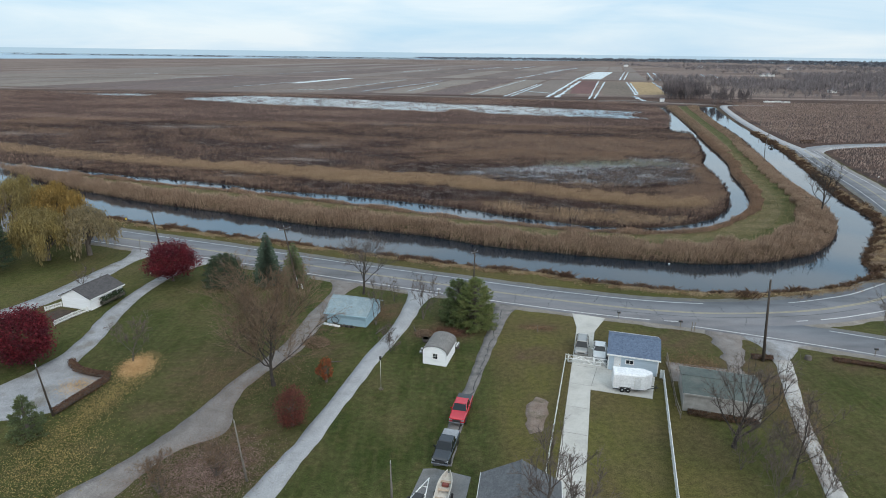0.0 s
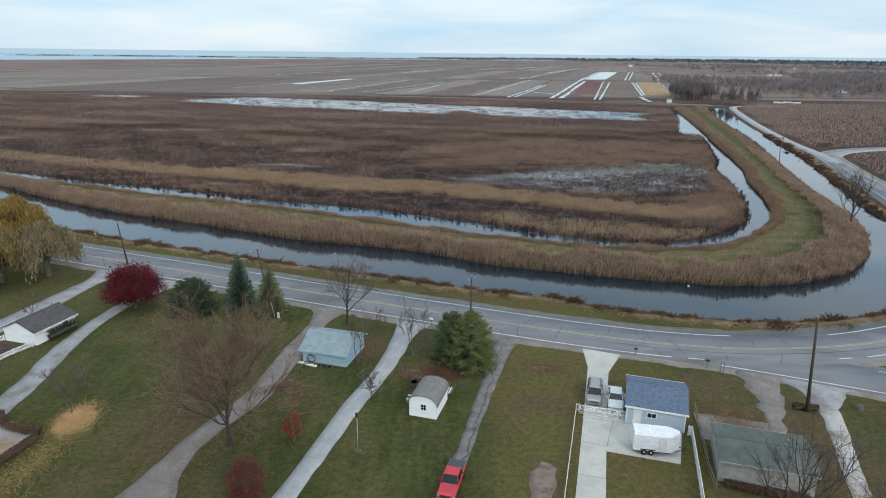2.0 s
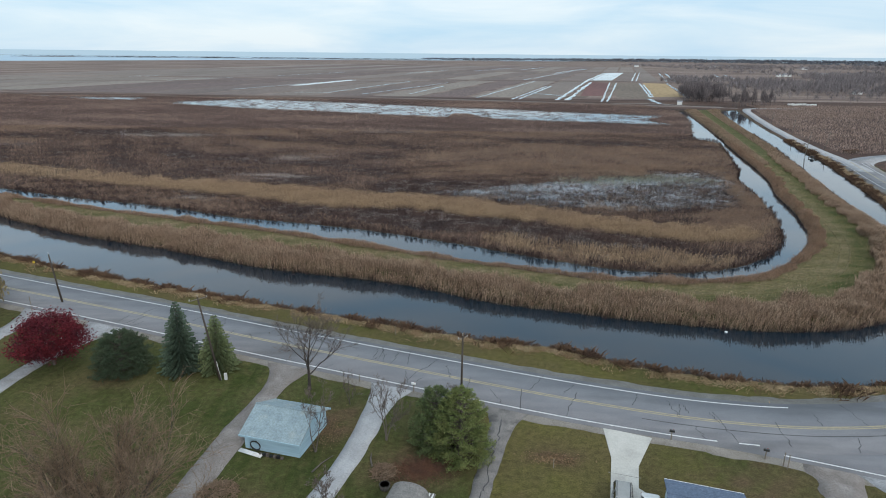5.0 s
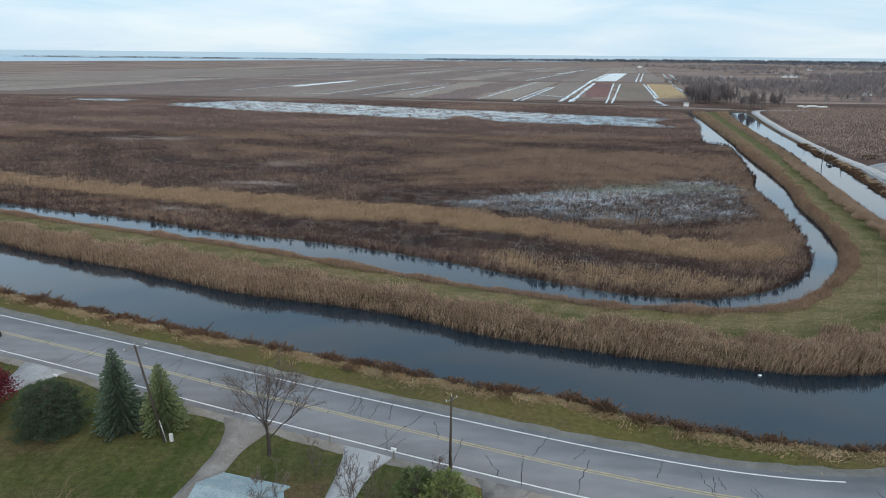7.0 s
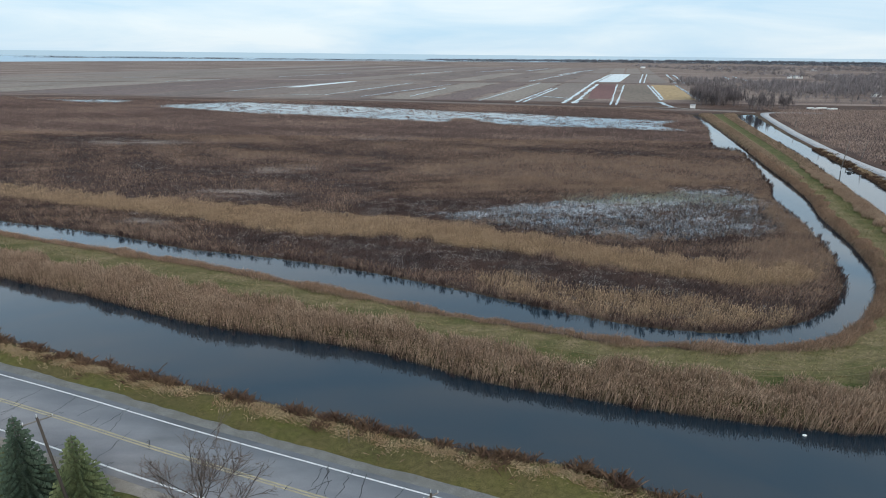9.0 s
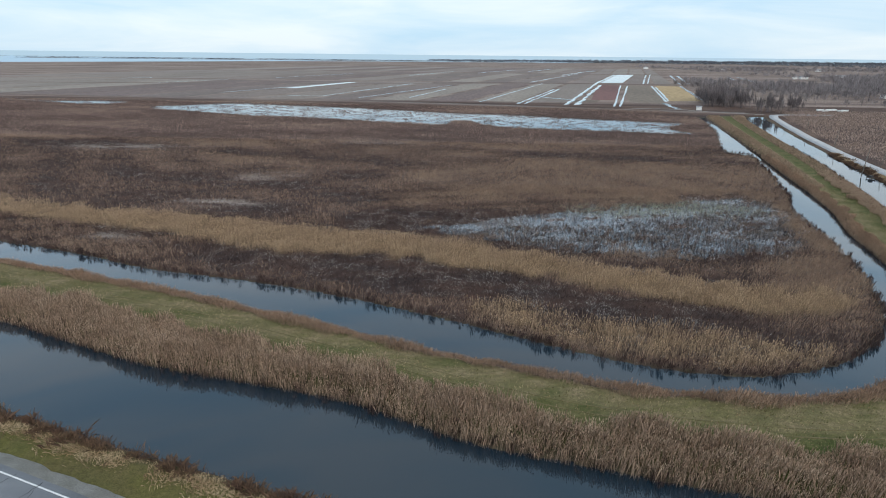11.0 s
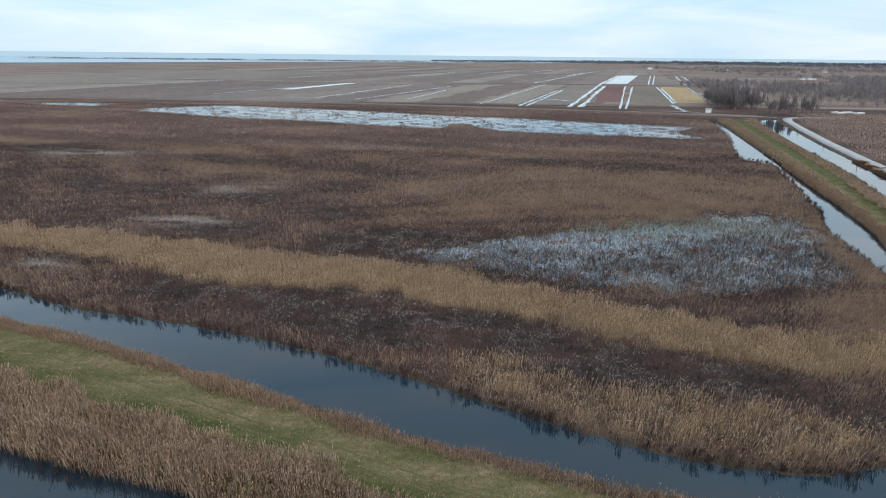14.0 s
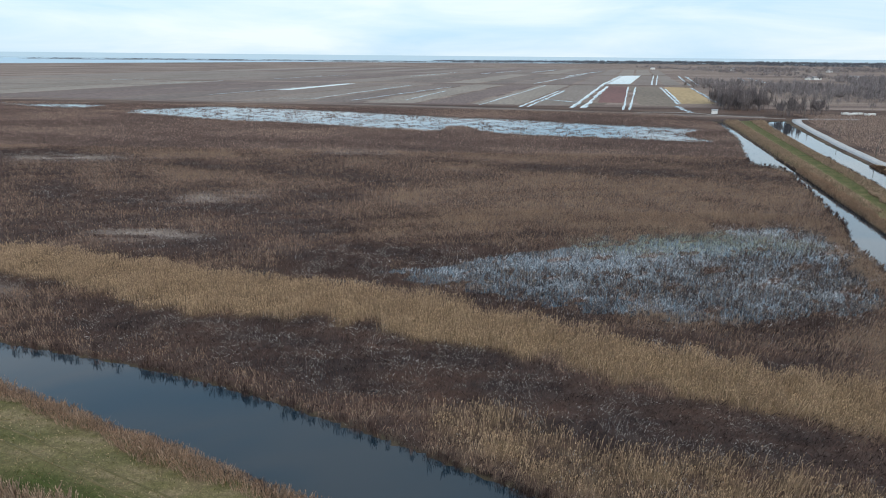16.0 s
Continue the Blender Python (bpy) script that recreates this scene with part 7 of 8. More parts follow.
# low building with a green-grey roof
g = gable("outbuilding", 24.8, 23.5, -15.0, 8.6, 6.4, 2.4, 2.95, BLOCK_GREY, SHINGLE_GREEN, "low off-white outbuilding with a grey-green roof", over=0.3, trim=BLOCK_GREY)
hedge([(25.2, 22.9), (28.5, 21.9), (32.6, 20.9)], 1.2, 0.5, 6, BANK_BRUSH, "dark brown brush along the outbuilding's wall", "brush")

# the grey-roofed house
g = gable("house", -0.95, -3.0, -8.0, 6.6, 10.6, 2.6, 4.3, SIDING_BLUE, SHINGLE_DARK, "house with a dark grey gabled shingle roof", along_x=False, over=0.45)

# ---- vehicles ----
CHROME = plain("chrome", (0.55, 0.55, 0.56), 0.2, 1.0)
TYRE = plain("tyre_rubber", (0.018, 0.018, 0.019), 0.8)
RIM = plain("alloy_rim", (0.45, 0.45, 0.47), 0.3, 0.9)
LAMP_W = plain("clear_headlamp", (0.28, 0.29, 0.30), 0.1)
LAMP_R = plain("red_tail_lamp", (0.25, 0.01, 0.01), 0.2)
DARK_TRIM = plain("dark_plastic", (0.03, 0.03, 0.032), 0.6)


def car_paint(name, c, metal=0.2):
    m = plain(name, c, 0.25, metal, 0.6, 0.05)
    m.node_tree.nodes["Principled BSDF"].inputs["Coat Weight"].default_value = 0.6
    return m


def wheel(parent, x, y, r, w):
    t = Tubes()
    sg = 1 if x > 0 else -1
    t.add([(x - sg * w, y, r), (x - sg * w, y, r), (x - sg * 0.03, y, r), (x, y, r), (x, y, r)], (r * 0.6, r * 0.96, r, r * 0.93, r * 0.62), 20)
    ty = t.put("wheel", TYRE, parent, "black tyre on an alloy rim")
    t = Tubes()
    t.add([(x - sg * 0.06, y, r), (x - sg * 0.01, y, r), (x - sg * 0.02, y, r)], (r * 0.64, r * 0.6, 0.03), 16)
    t.put("rim", RIM, ty)


def loft(rings):
    """Closed skin through rings of equal count."""
    bm = bmesh.new()
    rows = [[bm.verts.new(p) for p in rg] for rg in rings]
    n = len(rows[0])
    for a, b in zip(rows[:-1], rows[1:]):
        for k in range(n):
            bm.faces.new((a[k], a[(k + 1) % n], b[(k + 1) % n], b[k]))
    bm.faces.new(rows[0][::-1]), bm.faces.new(rows[-1])
    bmesh.ops.recalc_face_normals(bm, faces=bm.faces[:])
    return bm


def section(y, hw, z0, z1, r=0.14):
    """A rounded body section across the car at y."""
    return [(-hw + r, y, z0), (hw - r, y, z0), (hw, y, z0 + r), (hw, y, z1 - r), (hw - r, y, z1), (-hw + r, y, z1), (-hw, y, z1 - r), (-hw, y, z0 + r)]


def vehicle(name, x, y, turn, L, W, paint, stations, cabin, label, wheels, wr=0.34, bed=None, roof_paint=None):
    """stations: (y, half width, bottom, top) from the nose (-y) back; cabin: base front and back, roof front and back, base z, roof z."""
    car = empty(name, x, y, 0.06, turn)
    body = part("body", loft([section(*s) for s in stations]), paint, car)
    for p in body.data.polygons:
        p.use_smooth = False
    bf, bb, rf, rb, z0, z1 = cabin
    hw, ht = W / 2 - 0.07, W / 2 - 0.24
    glass = loft([[(-hw, bf, z0), (hw, bf, z0), (hw, bb, z0), (-hw, bb, z0)], [(-ht, rf, z1), (ht, rf, z1), (ht, rb, z1), (-ht, rb, z1)]])
    part("window_band", glass, GLASS, car, "dark tinted windows")
    rp = loft([[(-ht - 0.02, rf - 0.03, z1 - 0.02), (ht + 0.02, rf - 0.03, z1 - 0.02), (ht + 0.02, rb + 0.03, z1 - 0.02), (-ht - 0.02, rb + 0.03, z1 - 0.02)],
               [(-ht + 0.05, rf + 0.05, z1 + 0.05), (ht - 0.05, rf + 0.05, z1 + 0.05), (ht - 0.05, rb - 0.05, z1 + 0.05), (-ht + 0.05, rb - 0.05, z1 + 0.05)]])
    part("roof", rp, roof_paint or paint, car)
    for sg in (-1, 1):
        for (b0, r0) in ((bf, rf), (bb, rb)):
            rod("pillar", (sg * (hw + 0.005), b0, z0), (sg * (ht + 0.005), r0, z1), 0.045, 0.04, paint, car, 5)
        mid_b, mid_r = (bf * 0.45 + bb * 0.55), (rf * 0.45 + rb * 0.55)
        rod("pillar", (sg * (hw + 0.012), mid_b, z0), (sg * (ht + 0.012), mid_r, z1), 0.035, 0.035, paint, car, 5)
        box_part("wing_mirror", (sg * (W / 2 + 0.10) - 0.10, bf + 0.30, z0 + 0.02, sg * (W / 2 + 0.10) + 0.10, bf + 0.40, z0 + 0.2), paint, car, bevel=0.03)
        fy, fz = stations[0][0], stations[1][3]
        box_part("headlight", (sg * (W / 2 - 0.28) - 0.2, fy - 0.025, fz - 0.34, sg * (W / 2 - 0.28) + 0.2, fy + 0.15, fz - 0.14), LAMP_W, car, "clear headlight", 0.03)
        ry = stations[-1][0]
        box_part("tail_light", (sg * (W / 2 - 0.16) - 0.09, ry - 0.1, stations[-1][3] - 0.42, sg * (W / 2 - 0.16) + 0.09, ry + 0.02, stations[-1][3] - 0.08), LAMP_R, car, "red tail light")
        for wy in wheels:
            wheel(car, sg * (W / 2 + 0.01), wy, wr, 0.22)
    fy = stations[0][0]
    box_part("grille", (-W * 0.24, fy - 0.03, stations[0][3] - 0.42, W * 0.24, fy + 0.05, stations[0][3] - 0.1), DARK_TRIM, car, "dark grille")
    box_part("bumper", (-W / 2 + 0.06, fy - 0.09, 0.36, W / 2 - 0.06, fy + 0.12, 0.58), CHROME if bed else paint, car, bevel=0.04)
    ry = stations[-1][0]
    box_part("bumper", (-W / 2 + 0.06, ry - 0.12, 0.38, W / 2 - 0.06, ry + 0.09, 0.6), CHROME if bed else paint, car, bevel=0.04)
    if bed:
        y0, y1, z, mat, lb = bed
        box_part("bed_cover", (-W / 2 + 0.1, y0, z - 0.05, W / 2 - 0.1, y1, z + 0.04), mat, car, lb, 0.02)
    return tagged(car, label, "pickup" if "pickup" in name else "car", "parked vehicles")


def pickup(x, y, turn, paint, label, bed_mat, bed_label):
    st = [(-2.85, 0.86, 0.42, 0.98), (-2.6, 0.97, 0.34, 1.08), (-1.5, 1.0, 0.32, 1.16), (-1.1, 1.0, 0.32, 1.20), (0.95, 1.0, 0.32, 1.20), (1.0, 1.0, 0.34, 1.22), (2.75, 0.99, 0.40, 1.24), (2.9, 0.95, 0.46, 1.2)]
    truck = vehicle("pickup_truck", x, y, turn, 5.8, 2.0, paint, st, (-1.25, 0.95, -0.62, 0.72, 1.15, 1.86), label, (-1.85, 1.75), 0.39, (1.05, 2.82, 1.24, bed_mat, bed_label))
    truck.scale = (0.93, 0.91, 0.95)
    return truck


TONNEAU = plain("dark_grey_bed_cover", (0.06, 0.065, 0.075), 0.7)
SILVER_COVER = plain("silver_bed_cover", (0.30, 0.31, 0.33), 0.5)
pickup(-1.6, 21.6, -12.5, car_paint("bright_red_paint", (0.50, 0.012, 0.028), 0.1), "bright red pickup parked on the asphalt drive", TONNEAU, "dark grey bed cover")
pickup(-3.25, 14.2, -13.5, car_paint("dark_blue_grey_paint", (0.012, 0.015, 0.022), 0.1), "dark blue-grey pickup parked behind the red one", SILVER_COVER, "silver bed cover")
st = [(-2.35, 0.80, 0.40, 0.80), (-2.15, 0.90, 0.30, 0.92), (-1.2, 0.94, 0.27, 1.02), (1.5, 0.94, 0.27, 1.06), (2.2, 0.92, 0.32, 1.06), (2.36, 0.86, 0.42, 1.0)]
suv = vehicle("suv_car", 15.75, 38.7, -13.5, 4.75, 1.88, car_paint("silver_beige_paint", (0.33, 0.32, 0.30), 0.5), st, (-1.25, 2.25, -0.6, 1.85, 1.0, 1.66), "silver-beige estate car parked behind the white gate", (-1.45, 1.4), 0.35)
for sg in (-1, 1):
    rod("roof_rail", (sg * 0.6, -0.5, 1.75), (sg * 0.6, 1.7, 1.75), 0.025, 0.025, DARK_TRIM, suv, 5)
st = [(-2.4, 0.78, 0.36, 0.70), (-2.2, 0.88, 0.26, 0.82), (-1.1, 0.92, 0.24, 0.95), (1.3, 0.92, 0.24, 0.98), (2.25, 0.89, 0.28, 0.94), (2.42, 0.82, 0.38, 0.86)]
vehicle("sedan_car", 18.05, 37.55, -13.5, 4.8, 1.84, car_paint("white_car_paint", (0.72, 0.72, 0.71), 0.0), st, (-1.05, 1.75, -0.30, 1.05, 0.92, 1.42), "white saloon car parked beside the garage", (-1.45, 1.4), 0.32)
can = empty("rubbish_bin", 18.6, 34.4, 0.06, 10)
bm = loft([[(-0.24, -0.26, 0), (0.24, -0.26, 0), (0.24, 0.26, 0), (-0.24, 0.26, 0)], [(-0.3, -0.34, 1.0), (0.3, -0.34, 1.0), (0.3, 0.34, 1.0), (-0.3, 0.34, 1.0)]])
part("bin_body", bm, DARK_TRIM, can)
box_part("lid", (-0.33, -0.38, 1.0, 0.33, 0.36, 1.08), DARK_TRIM, can, bevel=0.03)
tagged(can, "dark wheeled rubbish bin by the gate", "bin")

# enclosed white trailer with a V nose
TRAILER = plain("white_trailer_skin", (0.76, 0.77, 0.78), 0.4)
tr = empty("cargo_trailer", 17.45, 27.45, 0.06, -8)
bm = bmesh.new()
pl = [(0, 0), (3.75, 0), (4.75, 0.75), (4.75, 1.25), (3.75, 2.0), (0, 2.0)]
a = [bm.verts.new((x, y, 0.5)) for x, y in pl]
b = [bm.verts.new((x, y, 2.35)) for x, y in pl]
c = [bm.verts.new((x * 0.985 + 0.03, 1.0 + (y - 1.0) * 0.86, 2.55)) for x, y in pl]
for lo_, hi_ in ((a, b), (b, c)):
    for k in range(6):
        bm.faces.new((lo_[k], lo_[(k + 1) % 6], hi_[(k + 1) % 6], hi_[k]))
bm.faces.new(c), bm.faces.new(a[::-1])
bmesh.ops.recalc_face_normals(bm, faces=bm.faces[:])
part("box", bm, TRAILER, tr)
for k in range(5):
    box_part("roof_bow", (0.6 + 0.75 * k, 0.16, 2.552, 0.66 + 0.75 * k, 1.84, 2.572), TRAILER, tr)
box_part("side_door", (2.55, -0.03, 0.62, 3.3, -0.003, 2.1), plain("off_white_door", (0.66, 0.67, 0.68), 0.4), tr, "off-white side door")
for p, q in (((2.53, -0.035, 0.6), (2.57, -0.004, 2.12)), ((3.28, -0.035, 0.6), (3.32, -0.004, 2.12)), ((2.53, -0.035, 2.08), (3.32, -0.004, 2.12))):
    box_part("door_trim", (*p, *q), GALV, tr)
box_part("skirt", (0.0, -0.015, 0.42, 3.75, 0.04, 0.52), DARK_TRIM, tr)
for wx in (1.15, 1.85):
    for yy, sg in ((-0.02, -1), (2.02, 1)):
        t = Tubes()
        t.add([(wx, yy - sg * 0.2, 0.33), (wx, yy - sg * 0.2, 0.33), (wx, yy, 0.33), (wx, yy, 0.33)], (0.2, 0.32, 0.33, 0.2), 18)
        ty = t.put("wheel", TYRE, tr, "black trailer tyre")
        t = Tubes()
        t.add([(wx, yy - sg * 0.03, 0.33), (wx, yy + sg * 0.01, 0.33)], (0.21, 0.04), 14)
        t.put("rim", TRIM_WHITE, ty)
box_part("mudguard", (0.75, -0.06, 0.64, 2.25, -0.004, 0.74), DARK_TRIM, tr)
for sg in (-1, 1):
    rod("tow_bar", (4.2, 1 + sg * 0.6, 0.5), (5.7, 1.0, 0.5), 0.05, 0.05, DARK_TRIM, tr, 6)
rod("jack", (5.4, 1.0, 0.0), (5.4, 1.0, 0.9), 0.04, 0.04, DARK_TRIM, tr, 6)
tagged(tr, "white enclosed cargo trailer with two axles on the pad", "trailer")

# skiff on the pad, and a bare A-frame trailer
HULL = plain("cream_hull", (0.52, 0.48, 0.42), 0.5)
SEAT = plain("tan_thwart", (0.40, 0.30, 0.22), 0.7)
bt = empty("skiff", -3.3, 7.9, 0.05, -10)
rows_o, rows_i = [], []
for k in range(9):
    t = k / 8
    hw = 0.72 * (1 - max(0, t - 0.45) ** 2 * 2.6)
    y = -2.0 + 4.2 * t
    rows_o.append([(-hw, y, 0.95 + 0.12 * t), (-hw * 0.7, y, 0.45 + 0.1 * t * t), (hw * 0.7, y, 0.45 + 0.1 * t * t), (hw, y, 0.95 + 0.12 * t), (hw - 0.07, y, 0.95 + 0.12 * t), (hw * 0.62, y, 0.55 + 0.1 * t * t), (-hw * 0.62, y, 0.55 + 0.1 * t * t), (-hw + 0.07, y, 0.95 + 0.12 * t)])
part("hull", loft(rows_o), HULL, bt)
for y in (-1.7, -0.5, 0.7):
    box_part("seat", (-0.6, y - 0.15, 0.75, 0.6, y + 0.15, 0.8), SEAT, bt)
box_part("transom", (-0.7, -2.06, 0.45, 0.7, -1.98, 0.95), HULL, bt)
box_part("gear", (-0.3, 0.1, 0.6, 0.35, 0.55, 0.85), plain("red_brown_gear", (0.18, 0.05, 0.04), 0.8), bt, bevel=0.05)
for sg in (-1, 1):
    rod("trailer_beam", (sg * 0.5, -2.2, 0.38), (sg * 0.12, 2.6, 0.38), 0.05, 0.05, DARK_TRIM, bt, 6)
    t = Tubes()
    t.add([(sg * 0.75, -0.6, 0.28), (sg * 0.92, -0.6, 0.28)], (0.28, 0.28), 16)
    t.put("wheel", TYRE, bt)
tagged(bt, "cream open skiff on a low trailer", "boat")
af = empty("tilt_trailer", -5.5, 7.3, 0.05, -18)
for sg in (-1, 1):
    rod("beam", (sg * 0.8, -1.6, 0.5), (0, 2.2, 0.55), 0.06, 0.05, TRIM_WHITE, af, 6)
    t = Tubes()
    t.add([(sg * 0.85, -1.0, 0.27), (sg * 1.0, -1.0, 0.27)], (0.27, 0.27), 16)
    t.put("wheel", TYRE, af)
for y, hw in ((-1.4, 0.8), (-0.2, 0.5), (0.9, 0.27)):
    rod("cross_beam", (-hw, y, 0.52), (hw, y, 0.52), 0.045, 0.045, TRIM_WHITE, af, 6)
box_part("load", (-0.45, -1.5, 0.56, 0.45, -0.4, 0.8), DARK_TRIM, af, "dark load", 0.05)
tagged(af, "white A-frame boat trailer on the pad", "trailer")

# ---- poles, posts, boxes and signs ----
POLE_DARK = material("dark_creosoted_pole", (0.050, 0.040, 0.033), (0.080, 0.064, 0.052), 0.8, 0.06, 0.9, 0.3, 0.25, stretch=(1, 1, 0.1))
POLE_GREY = material("weathered_grey_pole", (0.185, 0.165, 0.145), (0.145, 0.128, 0.112), 0.8, 0.06, 0.9, 0.3, 0.25, stretch=(1, 1, 0.1))
CERAMIC = plain("pale_insulator", (0.55, 0.55, 0.54), 0.3)


def utility_pole(x, y, tall, lean, mat, label, arm=None, radius=0.16, can=False):
    p = empty("utility_pole", x, y)
    top = (lean[0], lean[1], tall)
    rod("pole", (0, 0, -0.2), top, radius, radius * 0.62, mat, p, 10)
    at = lambda z: (lean[0] * z / tall, lean[1] * z / tall, z)
    if arm:
        ax, ay, ln = arm
        c = at(tall - 0.35)
        t = Tubes()
        t.add([(c[0] - ax * ln / 2, c[1] - ay * ln / 2, c[2]), (c[0] + ax * ln / 2, c[1] + ay * ln / 2, c[2] + 0.1)], (0.06, 0.06), 6)
        cb = t.put("crossarm", POLE_GREY, p, "pale timber crossarm")
        for s in (-0.48, 0.48):
            rod("insulator", (c[0] + ax * ln * s, c[1] + ay * ln * s, c[2] + 0.05), (c[0] + ax * ln * s, c[1] + ay * ln * s, c[2] + 0.28), 0.05, 0.03, CERAMIC, cb, 7)
    rod("top_pin", at(tall - 0.02), (top[0], top[1], tall + 0.3), 0.03, 0.03, CERAMIC, p, 6)
    rod("ground_wire_cover", (at(0)[0] + radius, 0, 0), (at(2.6)[0] + radius, 0, 2.6), 0.035, 0.035, CERAMIC if can else mat, p, 5)
    return tagged(p, label, "pole", "utility poles")


utility_pole(40.5, 36.5, 12.0, (-0.9, 0.2), POLE_DARK, "tall dark utility pole at the road bend", radius=0.20)
utility_pole(-30.2, 60.3, 11.3, (-1.9, 0.3), POLE_DARK, "leaning dark utility pole with a pale crossarm", (0.75, 0.66, 2.2), can=True)
utility_pole(0.7, 55.6, 9.3, (0.05, 0.0), POLE_DARK, "short dark utility pole with a pale side arm", (0.8, 0.6, 1.3))
utility_pole(-66.0, 84.2, 8.4, (-0.9, 0.1), POLE_DARK, "leaning dark utility pole beside the road")
utility_pole(-48.4, 19.4, 6.2, (-1.0, 0.2), POLE_DARK, "leaning dark pole beside the gravel yard", radius=0.13)
utility_pole(-22.7, 9.0, 6.6, (-0.7, 0.1), POLE_GREY, "thin grey pole at the lawn's edge", radius=0.10)
utility_pole(-8.2, 6.2, 4.6, (-0.05, 0), POLE_GREY, "short grey post on the lawn", radius=0.09)
for x, y, h, lx in ((224.3, 516, 8.8, 0.3), (239, 518, 9.7, 0.2), (197.6, 398, 7.0, 0.3), (180.4, 338, 8.0, 0.9), (146.0, 258, 10.4, 1.1), (164.6, 277.5, 8.2, 1.6)):
    utility_pole(x, y, h, (lx, 0), POLE_GREY, "leaning grey pole beside the gravel road", radius=0.17)
bx = empty("meter_box", -29.5, 60.4)
box_part("housing", (-0.18, -0.12, 0, 0.18, 0.12, 0.95), CERAMIC, bx, bevel=0.03)
tagged(bx, "pale meter box at the pole's foot", "meter box")

lamp = empty("yard_lamp", -11.6, 26.9)
rod("post", (0, 0, 0), (0, 0, 4.1), 0.032, 0.028, GALV, lamp)
t = Tubes()
t.add([(0, 0, 4.05), (0, 0, 4.3), (0, 0, 4.5), (0, 0, 4.62)], (0.09, 0.16, 0.18, 0.03), 8)
t.put("lantern", DARK_TRIM, lamp, "black lantern head")
bm = bmesh.new()
ring(bm, (0, 0, 0.04), (0, 0, 1), 0.26, 0.05, 16, 5)
part("base_ring", bm, WOOD_OLD, lamp)
tagged(lamp, "slim white yard lamp with a black lantern", "lamp")


def mailbox(x, y, turn, paint, label):
    m = empty("mailbox", x, y, 0, turn)
    box_part("post", (-0.05, -0.05, -0.05, 0.05, 0.05, 1.05), WOOD_OLD, m)
    prof = [(-0.11, 1.05), (0.11, 1.05), (0.11, 1.2)] + [(0.11 * math.cos(math.pi * k / 8), 1.2 + 0.11 * math.sin(math.pi * k / 8)) for k in range(1, 8)] + [(-0.11, 1.2)]
    prism_part("box", prof, -0.28, 0.28, paint, m)
    box_part("flag", (0.11, -0.2, 1.2, 0.125, -0.05, 1.3), LAMP_R, m)
    return tagged(m, label, "mailbox", "roadside mailboxes")


MB_W, MB_B = plain("white_mailbox", (0.72, 0.72, 0.72), 0.4), plain("black_mailbox", (0.03, 0.03, 0.03), 0.4)
for x, y, c, lb in ((-49.4, 71.6, MB_W, "white mailbox on a post by the road"), (-5.2, 58.6, MB_W, "white mailbox on a post by the road"), (23.8, 49.9, MB_B, "black mailbox on a post by the road"), (32.6, 46.9, MB_B, "black mailbox on a post by the road"), (57.2, 38.6, MB_B, "black mailbox on a post by the road")):
    mailbox(x, y, 72, c, lb)


def marker(x, y, tall, label, plate=None):
    m = empty("marker_post", x, y)
    z0 = float(height_at(np.array([[x, y]]))[0])
    box_part("post", (-0.04, -0.03, z0 - 0.05, 0.04, 0.03, tall), WOOD_OLD, m)
    if plate:
        box_part("plate", (-0.22, -0.055, tall - 0.45, 0.22, -0.032, tall), plate, m)
    return tagged(m, label, "post")


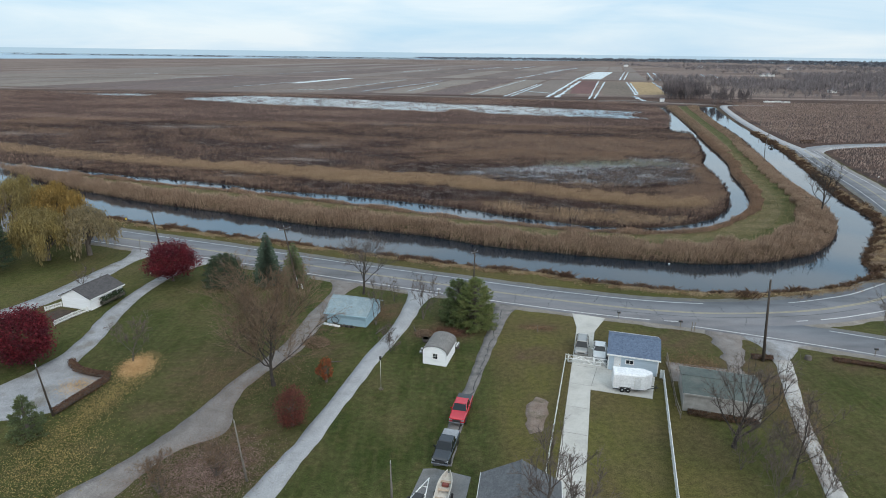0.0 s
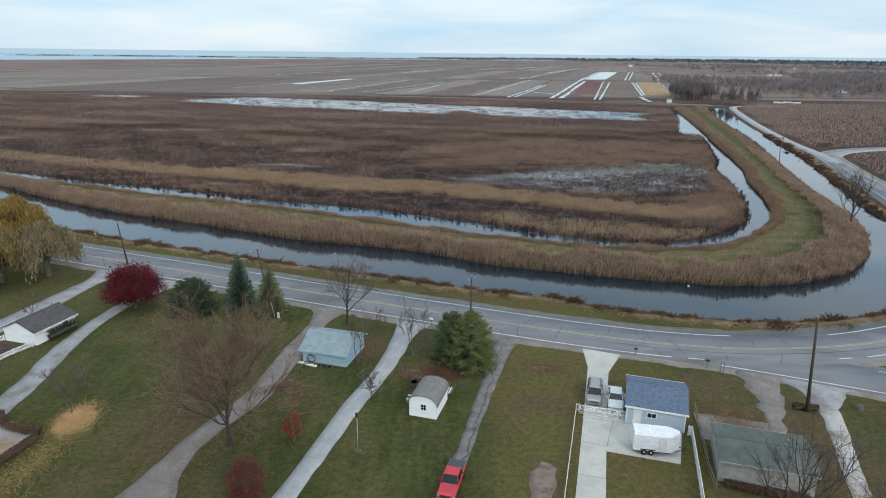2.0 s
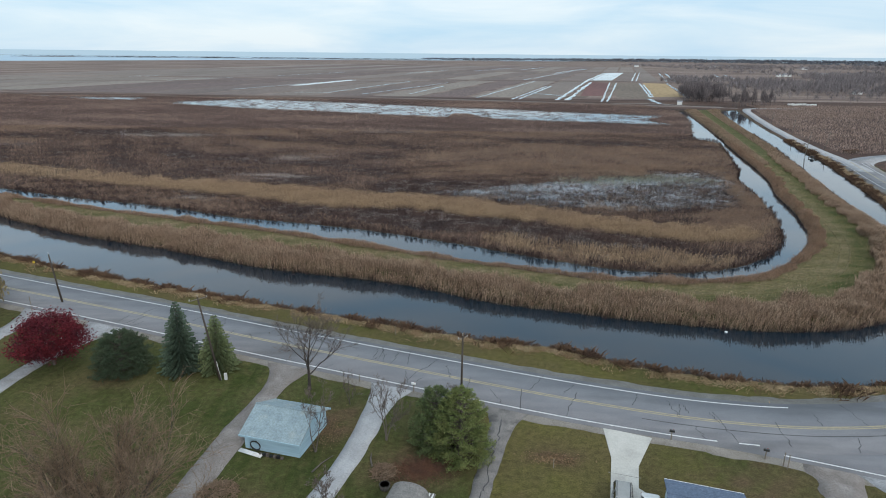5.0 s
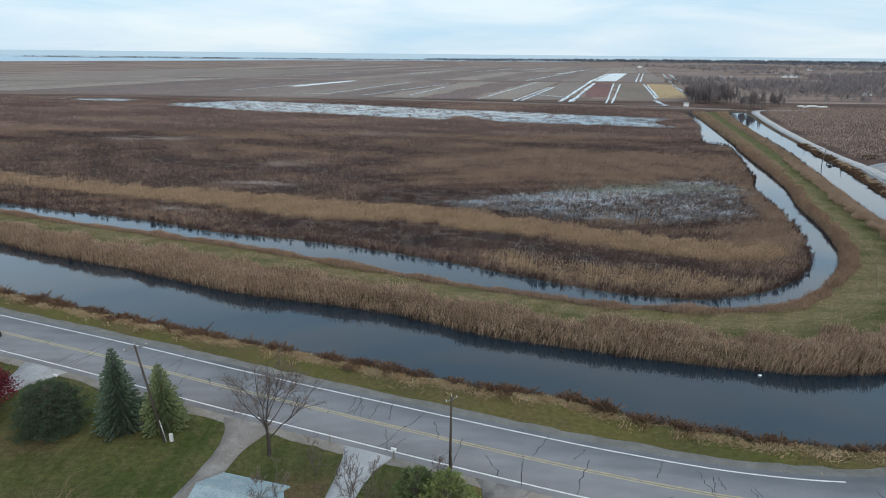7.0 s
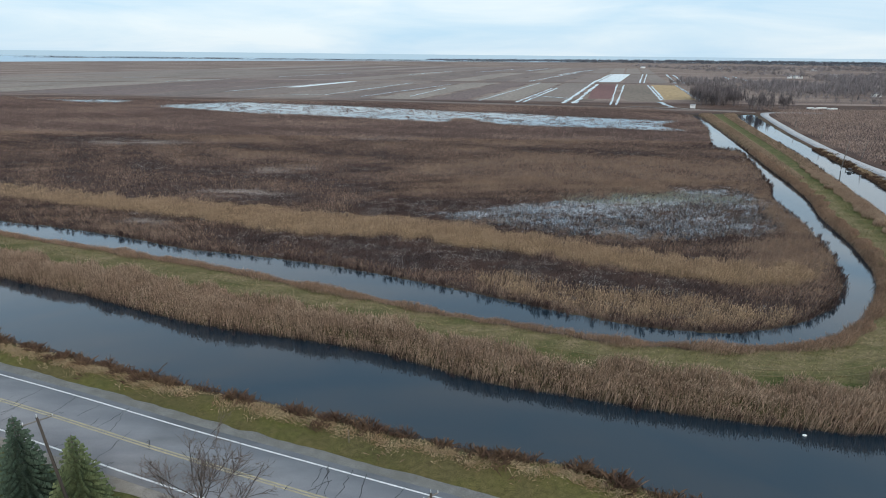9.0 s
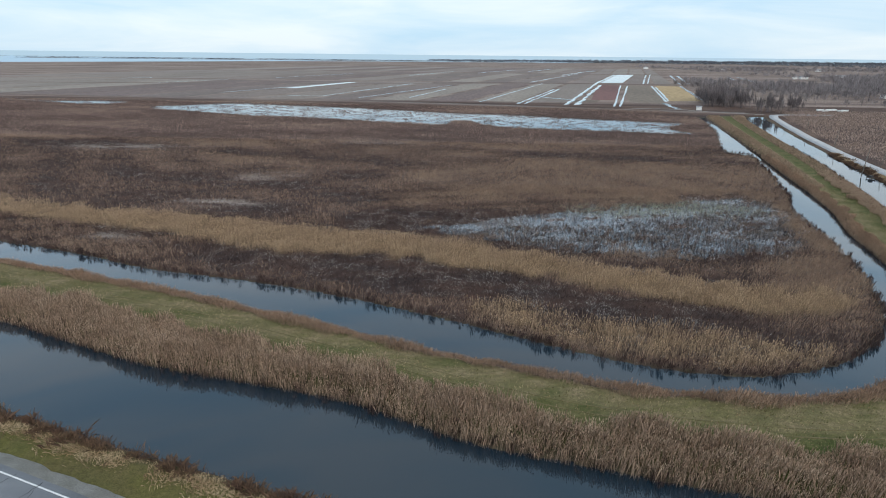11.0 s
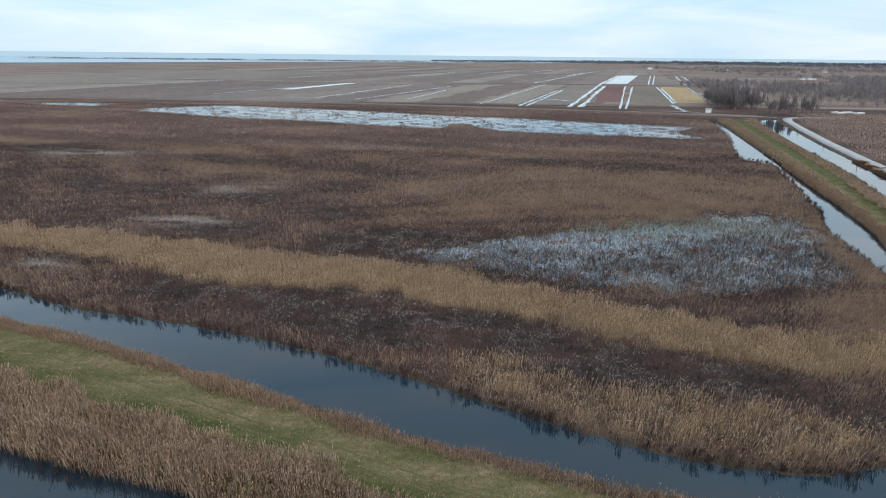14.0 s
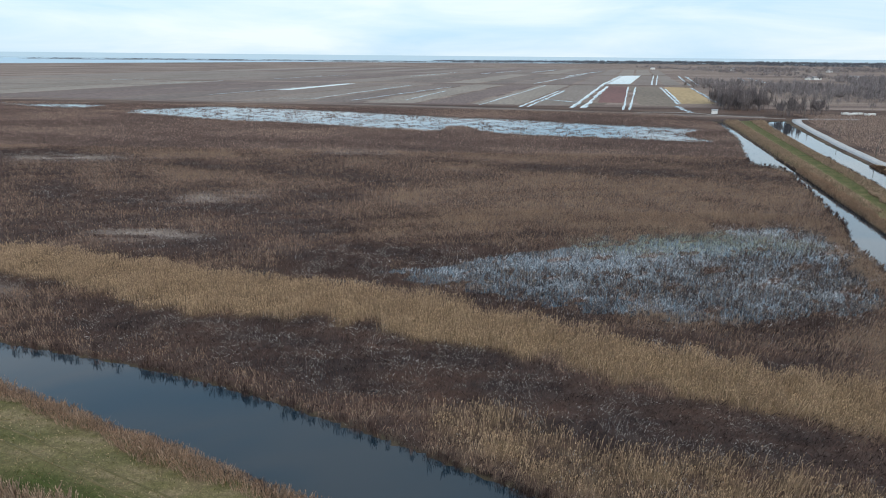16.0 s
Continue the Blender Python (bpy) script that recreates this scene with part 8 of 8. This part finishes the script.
marker(-9.2, 74.6, 1.6, "thin weathered marker post on the canal bank")
marker(34.2, 45.4, 1.7, "pair of thin posts beside a mailbox")
marker(34.0, 45.9, 1.6, "pair of thin posts beside a mailbox")
marker(-81.0, 99.6, 1.8, "yellow marker plate on the canal bank", plain("yellow_plate", (0.6, 0.42, 0.04), 0.5))
marker(-67.5, 79.0, 3.2, "tall thin dark post beside the drive")
marker(-12.3, 60.6, 1.2, "thin stake at the corner of the lawn")
marker(141.0, 168.0, 2.4, "white sign plate beside the branch road", TRIM_WHITE)
marker(10.2, 44.5, 1.1, "thin pale stake on the lawn")
stump = empty("tree_stump", 47.2, 37.4)
t = Tubes()
t.add([(0, 0, -0.05), (0, 0, 0.5), (0, 0, 0.52)], (0.5, 0.42, 0.05), 12)
t.put("stump", BARK, stump)
tagged(stump, "dark tree stump on the corner lawn", "stump")
for x, y, w, tn in ((-20.0, 33.0, 2.4, 20), (-14.2, 42.6, 3.2, 60), (-8.3, 43.8, 2.2, 100)):
    lg = empty("fallen_branch", x, y, 0, tn)
    t = Tubes()
    t.add([(0, 0, 0.08), (w / 2, 0.1, 0.14), (w, 0, 0.08)], (0.09, 0.08, 0.04), 6)
    t.put("branch", BARK, lg)
    tagged(lg, "pale fallen branch lying on the grass", "branch")
buoy = empty("white_float", 41.6, 79.3, -0.5)
bm = bmesh.new()
bmesh.ops.create_uvsphere(bm, u_segments=10, v_segments=7, radius=0.19, matrix=Matrix.Translation((0, 0, 0.12)) @ Matrix.Diagonal((1.4, 0.8, 0.7, 1)))
part("float", bm, TRIM_WHITE, buoy)
tagged(buoy, "small white float on the canal by the reeds", "float")
dock = empty("pump_dock", 147.6, 255.0, -0.5, 15)
box_part("deck", (-0.9, -1.2, 0.35, 0.9, 1.2, 0.5), POLE_DARK, dock)
for sx in (-1.0, 1.0):
    for sy in (-1.3, 1.3):
        rod("pile", (sx * 0.8, sy * 0.8, -0.8), (sx * 0.8, sy * 0.8, 0.9), 0.1, 0.1, POLE_DARK, dock, 7)
box_part("pump_housing", (-0.5, -0.6, 0.5, 0.5, 0.6, 1.2), DARK_TRIM, dock, bevel=0.06)
tagged(dock, "small dark pump dock at the canal bank", "dock")
hedge([(168.0, 268.0), (176.0, 271.0)], 3.0, 1.6, 8, HEDGE_BROWN, "dark brown brush beside the road junction", "brush")
